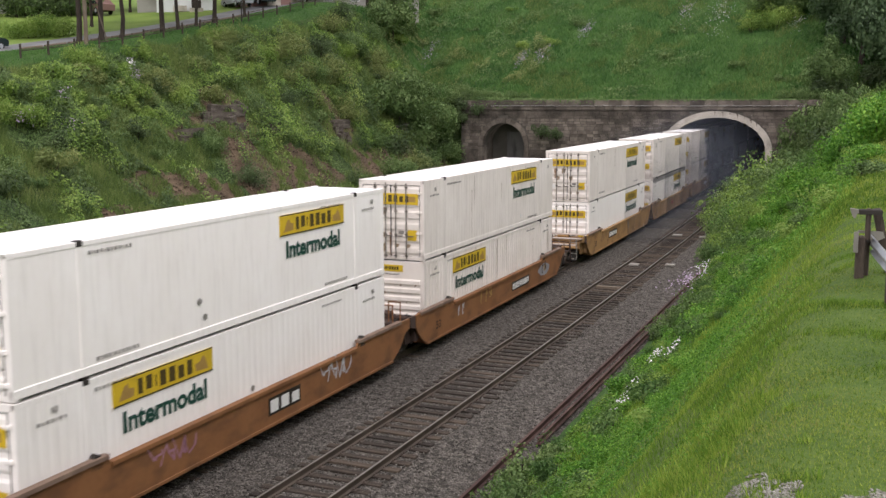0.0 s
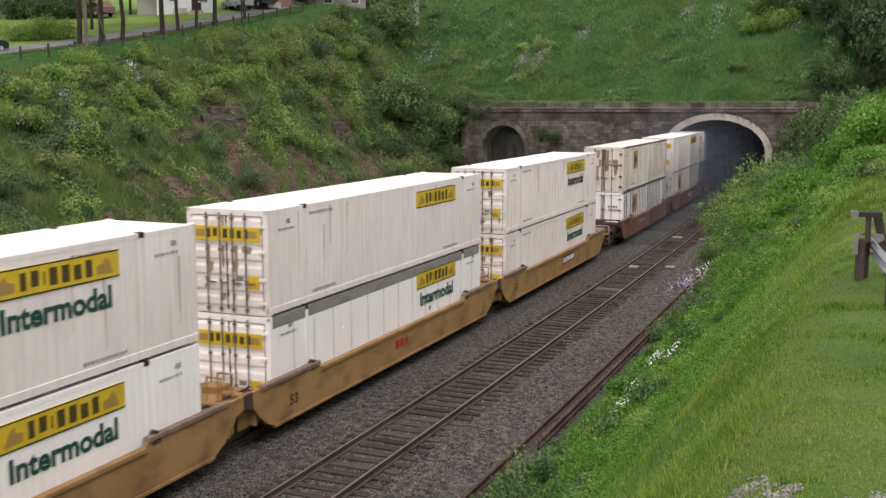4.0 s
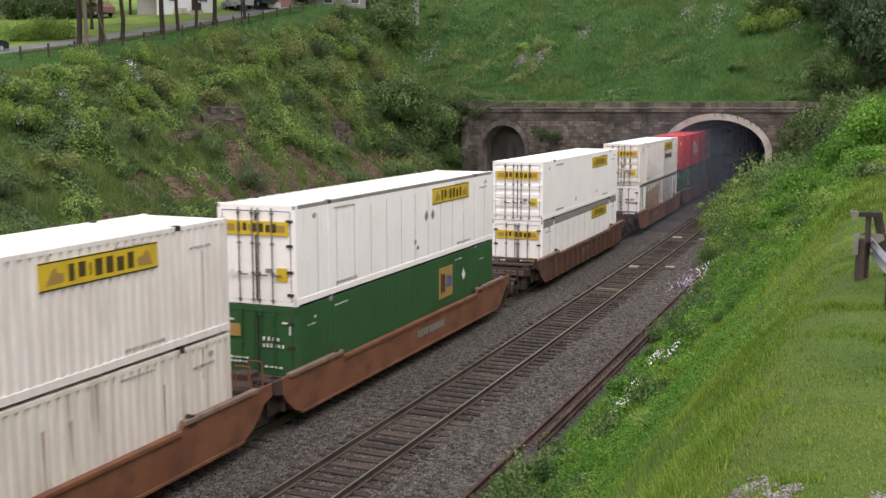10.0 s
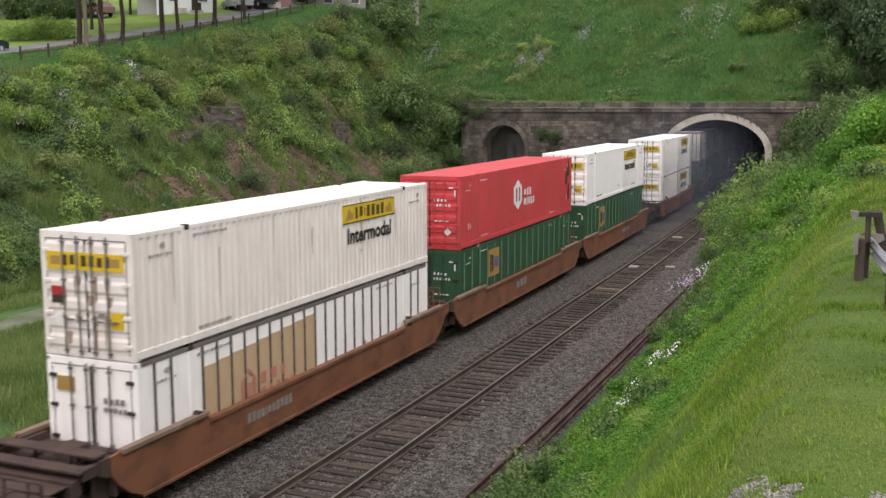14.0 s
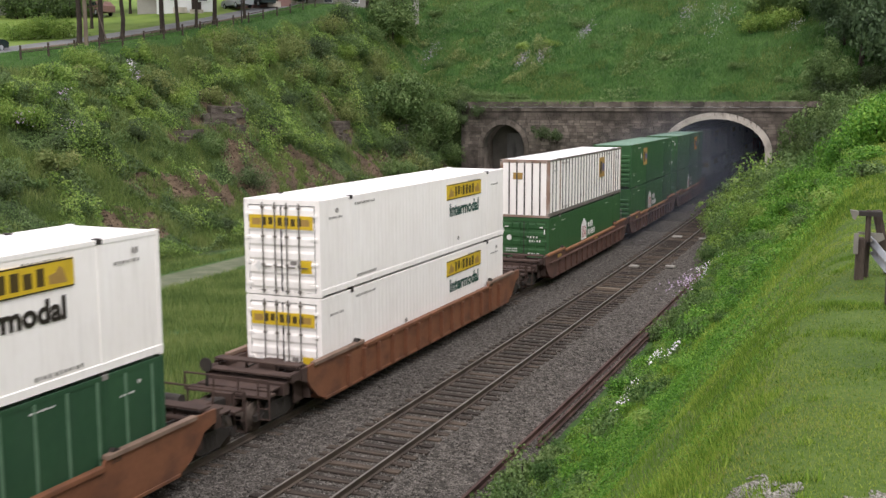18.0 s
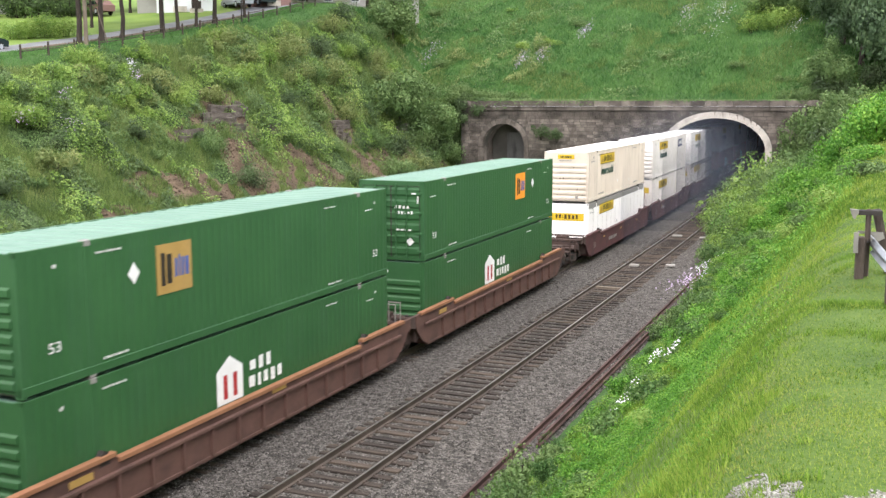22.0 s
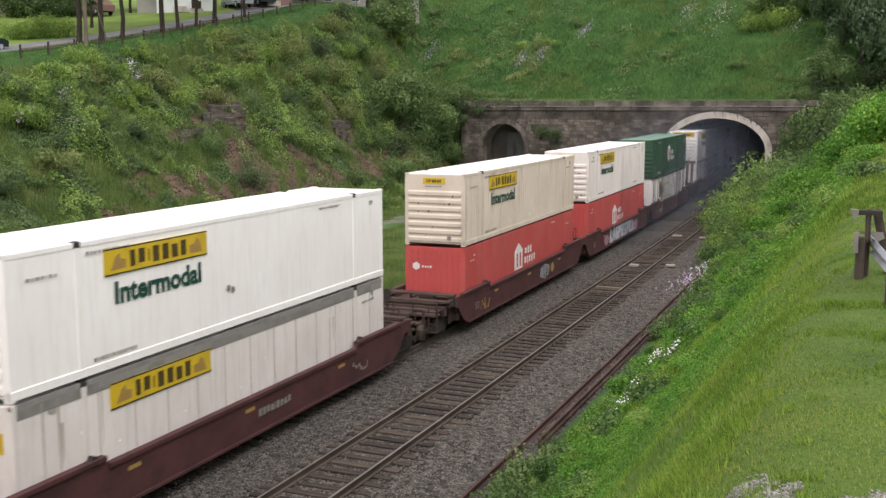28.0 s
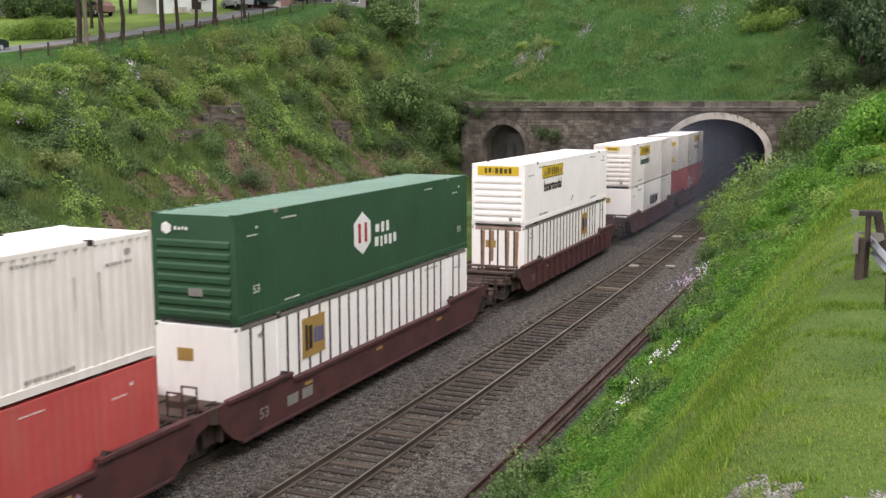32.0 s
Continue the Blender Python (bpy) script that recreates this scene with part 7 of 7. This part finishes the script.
# rail fence along the crest
fence = new("rail_fence")
tagged(fence, "low dark wooden rail fence along the road", "fence")
ys = [58.4 + 2.75 * k for k in range(17)]
tops = [(-40.75 - 0.03 * max(0.0, y - 70), y, ground_z(-40.75 - 0.03 * max(0.0, y - 70), y)) for y in ys]
for k, (x, y, z) in enumerate(tops):
    geo("post", "creosote_wood", fence, lambda g: g.box(-0.06, 0.06, -0.06, 0.06, -0.3, 1.0, 0.01), m=pose(x, y, z))
    if k and k % 7 != 3:
        p = tops[k - 1]
        for dz in (0.5,) if k % 3 else (0.5, 0.85):
            geo("rail", "creosote_wood", fence, lambda g: g.rod((p[0], p[1], p[2] + dz), (x, y, z + dz), 0.035, 6))
for y in np.arange(62, 92, 2.6):
    log = geo("edging_log", "weathered_wood", None, lambda g: g.rod((0, 0, 0.1), (0, 2.3, ground_z(-44.3, y + 2.3) - ground_z(-44.3, y) + 0.1), 0.13, 7), m=pose(-44.3, y, ground_z(-44.3, y)))
    tagged(log, "low weathered log edging the road", "log", "logs along the road")

for x, y, k in ((-52.2, 69.4, 1.5), (-51.4, 70.6, 1.7), (-50.6, 71.6, 1.9), (-50.0, 72.9, 1.7)):
    bush(x, y, k, "leaf_light", "rounded light green hedge bush beside the road", "hedge by the road", tall=0.9)
for _ in range(12):
    bush(BR.uniform(-73, -62.5), BR.uniform(84, 93), BR.uniform(2.0, 3.4), BR.choice(("leaf_dark", "leaf_mid")), "dark green shrub in front of the houses", "garden shrubs")


def house(x, y, w, d, h, key, label, turn=0.0, windows=3):
    e = new("house")
    z = ground_z(x, y)
    e.matrix_basis = pose(x, y, z, 0, 0, turn)
    tagged(e, label, "house", "houses by the road")
    geo("wall", key, e, lambda g: g.box(-w / 2, w / 2, -d / 2, d / 2, -1.5, h))
    geo("roof", "roof_shingle", e, lambda g: g.sweep([(-d / 2 - 0.4, h), (d / 2 + 0.4, h), (0, h + d * 0.35)], -w / 2 - 0.3, w / 2 + 0.3, "x"))
    for k in range(windows):
        wx = -w / 2 + (k + 0.6) * w / windows
        for wz in (1.0, 3.8):
            if wz + 1.5 > h:
                continue
            win = geo("window", "house_white", e, lambda g: g.box(wx - 0.55, wx + 0.55, -d / 2 - 0.06, -d / 2 + 0.02, wz - 0.1, wz + 1.5))
            for s in (0, 1):
                geo("pane", "window_glass", win, lambda g: g.box(wx - 0.45, wx + 0.45, -d / 2 - 0.075, -d / 2 - 0.05, wz + 0.72 * s, wz + 0.68 + 0.72 * s))
    dr = geo("door", "bark", e, lambda g: g.box(w * 0.1, w * 0.1 + 1.0, -d / 2 - 0.05, -d / 2 + 0.02, 0, 2.1))
    geo("step", "arch_concrete", e, lambda g: g.box(w * 0.1 - 0.2, w * 0.1 + 1.2, -d / 2 - 1.0, -d / 2, -0.6, 0.0))
    return e


house(-56.6, 96.6, 6.5, 6, 6, "house_grey", "pale grey house behind the roadside lawn", 36, 3)
house(-54.0, 96.0, 6.0, 3.2, 6, "house_white", "white clapboard house front behind the roadside lawn", 36, 2)
house(-49.2, 103.5, 6, 6, 6, "house_brick", "red brick house with white trim behind the lawn", 36, 3)
house(-77, 88, 8, 8, 5.5, "house_grey", "grey house half hidden by shrubs", 45)
house(-70, 72, 7, 7, 5.5, "house_grey", "pale grey house beside the road", 45)
house(-45.5, 118, 16, 7, 3.2, "house_grey", "long low brown building beyond the lawn", 30, 5)
tree(-58.6, 92.5, 9, 0.16, "leaf_mid", "leafy tree in front of the houses", 0.3, 0.75, 61)
tree(-66.5, 88.5, 10, 0.2, "leaf_mid", "leafy tree in front of the houses", 0.2, 1.0, 62)


def parked_car(x, y, key, turn, label, z=None):
    e = new("parked_car")
    e.matrix_basis = pose(x, y, ground_z(x, y) if z is None else z, 0, 0, turn)
    tagged(e, label, "car")
    geo("body", key, e, lambda g: g.sweep([(-2.2, 0.35), (2.2, 0.35), (2.25, 0.75), (1.9, 0.92), (1.0, 0.98), (0.45, 1.45), (-1.3, 1.48), (-1.95, 1.05), (-2.25, 0.95)], -0.86, 0.86, "x"))
    for s in (-1, 1):
        geo("side_window", "window_glass", e, lambda g: g.sweep([(0.85, 1.0), (0.42, 1.4), (-1.2, 1.42), (-1.7, 1.02)], s * 0.865, s * 0.875, "x"))
        for y_ in (-1.35, 1.35):
            w = geo("wheel", "rubber", e, lambda g: g.rod((s * 0.7, y_, 0.32), (s * 0.88, y_, 0.32), 0.32, 14))
            geo("rim", "car_paint_silver", w, lambda g: g.rod((s * 0.88, y_, 0.32), (s * 0.89, y_, 0.32), 0.2, 10))
        geo("headlight", "ink_white", e, lambda g: g.box(s * 0.7 - 0.14, s * 0.7 + 0.14, 2.2, 2.27, 0.62, 0.76, 0.02))
    return e


parked_car(-47.5, 61.2, "car_paint_dark", 5, "dark green car on the road above the bank")
parked_car(-49.6, 99.2, "car_paint_silver", 60, "silver car parked in front of the houses")
parked_car(-47.9, 101.0, "car_paint_dark", 60, "dark car parked in front of the houses")
parked_car(-60.5, 89.5, "house_brick", 70, "dull red car parked behind the lawn")

# trees behind the tunnel mouth
for i, (x, y, h, s) in enumerate(((13.6, 114, 13, 0.8), (16.5, 112, 14, 1.0), (20, 108, 14, 1.1), (11.6, 119, 13, 0.8), (15, 120, 16, 1.1), (18, 124, 18, 1.3), (22, 116, 17, 1.2), (24, 102, 14, 1.1))):
    tree(x, y, h, 0.3, "leaf_shade", "dark leafy tree on the hill beside the tunnel", 0.1, s, 20 + i, "trees by the tunnel", 1.6)
for i, (x, y, h, s) in enumerate(((3.6, 125, 5, 0.6), (6.5, 126, 5, 0.6), (-40, 118, 8, 1.0), (-37, 112, 6, 0.8), (-46, 108, 9, 1.1))):
    tree(x, y, h, 0.14, "leaf_mid", "small round green tree on the hill", 0.1, s, 30 + i, "trees on the hill")

for i, (x, y, h, s) in enumerate(((9.4, 104.2, 5, 0.62), (11.6, 102, 5, 0.7), (13.6, 99, 5, 0.6), (10.6, 108.6, 5, 0.6), (-28.0, 103.5, 6, 0.75), (-30.5, 100, 6, 0.8))):
    tree(x, y, h, 0.1, "leaf_mid", "leafy young tree beside the tunnel front", 0.12, s, 50 + i, "young trees by the tunnel front", 1.2)

# rock ledges on the far bank
RR = random.Random(5)
for cx, cy, n in ((-33.5, 71.0, 6), (-33.3, 73.6, 4), (-32.4, 65.5, 3), (-31.1, 88.0, 7), (-31.2, 77.0, 3), (-29.7, 101.5, 6)):
    for i in range(n):
        x, y = cx + RR.uniform(-0.7, 0.7), cy + RR.uniform(-1.8, 1.8)
        w, d, h = RR.uniform(0.8, 2.0), RR.uniform(0.4, 0.8), RR.uniform(0.15, 0.4)
        pts = [(RR.uniform(-0.1, 0.1) + d * px, RR.uniform(-0.2, 0.2) + w * py) for px, py in ((-0.5, -0.6), (0.4, -0.8), (0.65, 0.0), (0.4, 0.8), (-0.5, 0.6))]
        rock = geo("rock_ledge", "rock", None, lambda g: g.sweep(pts, -0.5, h, "z"), m=pose(x, y, ground_z(x, y), RR.uniform(-6, 6), RR.uniform(-6, 10), RR.uniform(-20, 20)))
        tagged(rock, "brown layered rock ledge in the bank", "rock", "rock ledges in the far bank")

# broken stone on the bare earth
r_ = np.random.default_rng(91)
sc_ = scatter(11000, 92, -36, -24.5, 50, 104, lambda x, y, r: bare(x, y))
oc = np.array([(1, 0, 0), (0, 1, 0), (-1, 0, 0), (0, -1, 0), (0, 0, 0.8), (0, 0, -0.6)], float)
of = np.array([(0, 1, 4), (1, 2, 4), (2, 3, 4), (3, 0, 4), (1, 0, 5), (2, 1, 5), (3, 2, 5), (0, 3, 5)])
n_ = len(sc_)
gv = oc[None] * (0.03 + 0.12 * r_.random((n_, 1, 1)) ** 3) * r_.uniform(0.6, 1.3, (n_, 6, 1)) + np.stack([sc_[:, 0], sc_[:, 1], height(sc_[:, 0], sc_[:, 1])], 1)[:, None]
scree = new("scree", raw_mesh("scree", gv.reshape(-1, 3), (of[None] + 6 * np.arange(n_)[:, None, None]).reshape(-1, 3), ("rock_chip",)))
tagged(scree, "brown broken stone on the bare earth of the bank", "scree", kind="stuff")

# timber-post guard rail on the lawn
guard = new("guard_rail")
tagged(guard, "bent steel guard rail on dark timber posts at the lawn", "guard rail")
GX_, GY_ = 16.245, 11.35
gz_ = ground_z(GX_, GY_)
at = pose(GX_, GY_, gz_, 0, 0, 6)
geo("post", "creosote_wood", guard, lambda g: g.box(-0.045, 0.04, -0.06, 0.06, -0.3, 0.43, 0.012), m=at)
geo("post", "creosote_wood", guard, lambda g: g.box(0.045, 0.095, 0.07, 0.15, -0.3, 0.7, 0.01), m=at)
geo("post", "creosote_wood", guard, lambda g: g.box(-0.05, 0.06, -0.06, 0.06, -0.3, 0.47, 0.012), m=pose(16.54, 9.75, ground_z(16.54, 9.75), 0, 0, 5))
for x, y in ((17.3, 7.9), (18.2, 6.2)):
    geo("post", "creosote_wood", guard, lambda g: g.box(-0.06, 0.06, -0.07, 0.07, -0.4, 0.5, 0.012), m=pose(x, y, ground_z(x, y), 0, 0, 5))
geo("leaning_post", "creosote_wood", guard, lambda g: g.sweep([(0.115, 0.68), (0.195, 0.69), (0.36, 0.0), (0.42, -0.25), (0.3, -0.25), (0.27, 0.0)], 0.2, 0.3, "y"), m=at)
geo("cap_bar", "black_steel", guard, lambda g: g.box(-0.03, 0.2, 0.06, 0.15, 0.64, 0.69, 0.008), m=at)
geo("bent_end", "worn_steel", guard, lambda g: g.sweep([(-0.03, 0.69), (-0.11, 0.7), (-0.1, 0.66), (-0.08, 0.61), (-0.06, 0.6), (-0.045, 0.645), (-0.03, 0.655)], 0.04, 0.12, "y"), m=at)
geo("end_plate", "worn_steel", guard, lambda g: g.box(-0.075, -0.03, -0.085, -0.07, 0.27, 0.48, 0.004), m=at)
geo("splice_plate", "worn_steel", guard, lambda g: g.sweep([(-0.02, 0.47), (0.22, 0.46), (0.24, 0.4), (0.12, 0.33), (0.05, 0.31), (0.05, 0.44), (-0.02, 0.44)], 0.155, 0.165, "y"), m=at)
geo("bolt", "black_steel", guard, lambda g: g.rod((0.07, 0.04, 0.37), (0.07, 0.075, 0.37), 0.014, 8), m=at)
beam = [(0.0, 0.20), (0.035, 0.23), (0.0, 0.27), (0.0, 0.30), (0.035, 0.34), (0.0, 0.37)]
pts = [(16.34, 11.45, 0.05), (16.41, 11.05, 0.02), (16.51, 10.6, -0.04), (16.66, 10.1, -0.04), (16.95, 9.0, 0.02), (17.6, 7.6, 0.1), (18.4, 6.2, 0.1)]


def w_beam(g):
    v, f, n = [], [], len(beam)
    for x, y, dz in pts:
        z = ground_z(x, y) + dz
        v += [(x + a, y, z + b) for a, b in beam] + [(x + a - 0.012, y, z + b) for a, b in reversed(beam)]
    m = 2 * n
    for i in range(len(pts) - 1):
        f += [(i * m + k, i * m + (k + 1) % m, (i + 1) * m + (k + 1) % m, (i + 1) * m + k) for k in range(m)]
    g.poly(v, f)


geo("beam", "galvanised", guard, w_beam)

# gravel spill on the lawn beside the viewer
r_ = np.random.default_rng(77)
n_ = 20000
px_, py_ = r_.uniform(15.4, 17.0, n_), r_.uniform(4.0, 5.2, n_)
keep_ = gravelled(px_, py_)
px_, py_ = px_[keep_], py_[keep_]
n_ = len(px_)
pz_ = height(px_, py_) + 0.005
oc = np.array([(1, 0, 0), (0, 1, 0), (-1, 0, 0), (0, -1, 0), (0, 0, 0.8), (0, 0, -0.6)], float)
of = np.array([(0, 1, 4), (1, 2, 4), (2, 3, 4), (3, 0, 4), (1, 0, 5), (2, 1, 5), (3, 2, 5), (0, 3, 5)])
gv = oc[None] * r_.uniform(0.003, 0.010, (n_, 1, 3)) + np.stack([px_, py_, pz_], 1)[:, None]
spill = new("gravel_spill", raw_mesh("gravel_spill", gv.reshape(-1, 3), (of[None] + 6 * np.arange(n_)[:, None, None]).reshape(-1, 3), ("pale_gravel",)))
tagged(spill, "pale gravel spread on the edge of the lawn", "gravel", kind="stuff")


# ---- the train rolls out of the tunnel ----
def run(t):
    return 13.318 * t + 0.006195 * t * t


def motions():
    for thing, u, z in ROLLING:
        rows = []
        for k in range(17):
            t = 2.0 * k
            y = u - run(t)
            x0, x1 = float(bend(y)), float(bend(y + LEN))
            rows.append((t, pose(x0, y, z, 0, 0, math.degrees(math.atan2(x0 - x1, LEN)))))
        walk(thing, rows)
    walk(smoke, [(0.0, pose(0, 0, 0)), (16.0, pose(-0.5, -0.9, 0.2)), (32.0, pose(-0.2, -1.6, 0.4))])


motions()
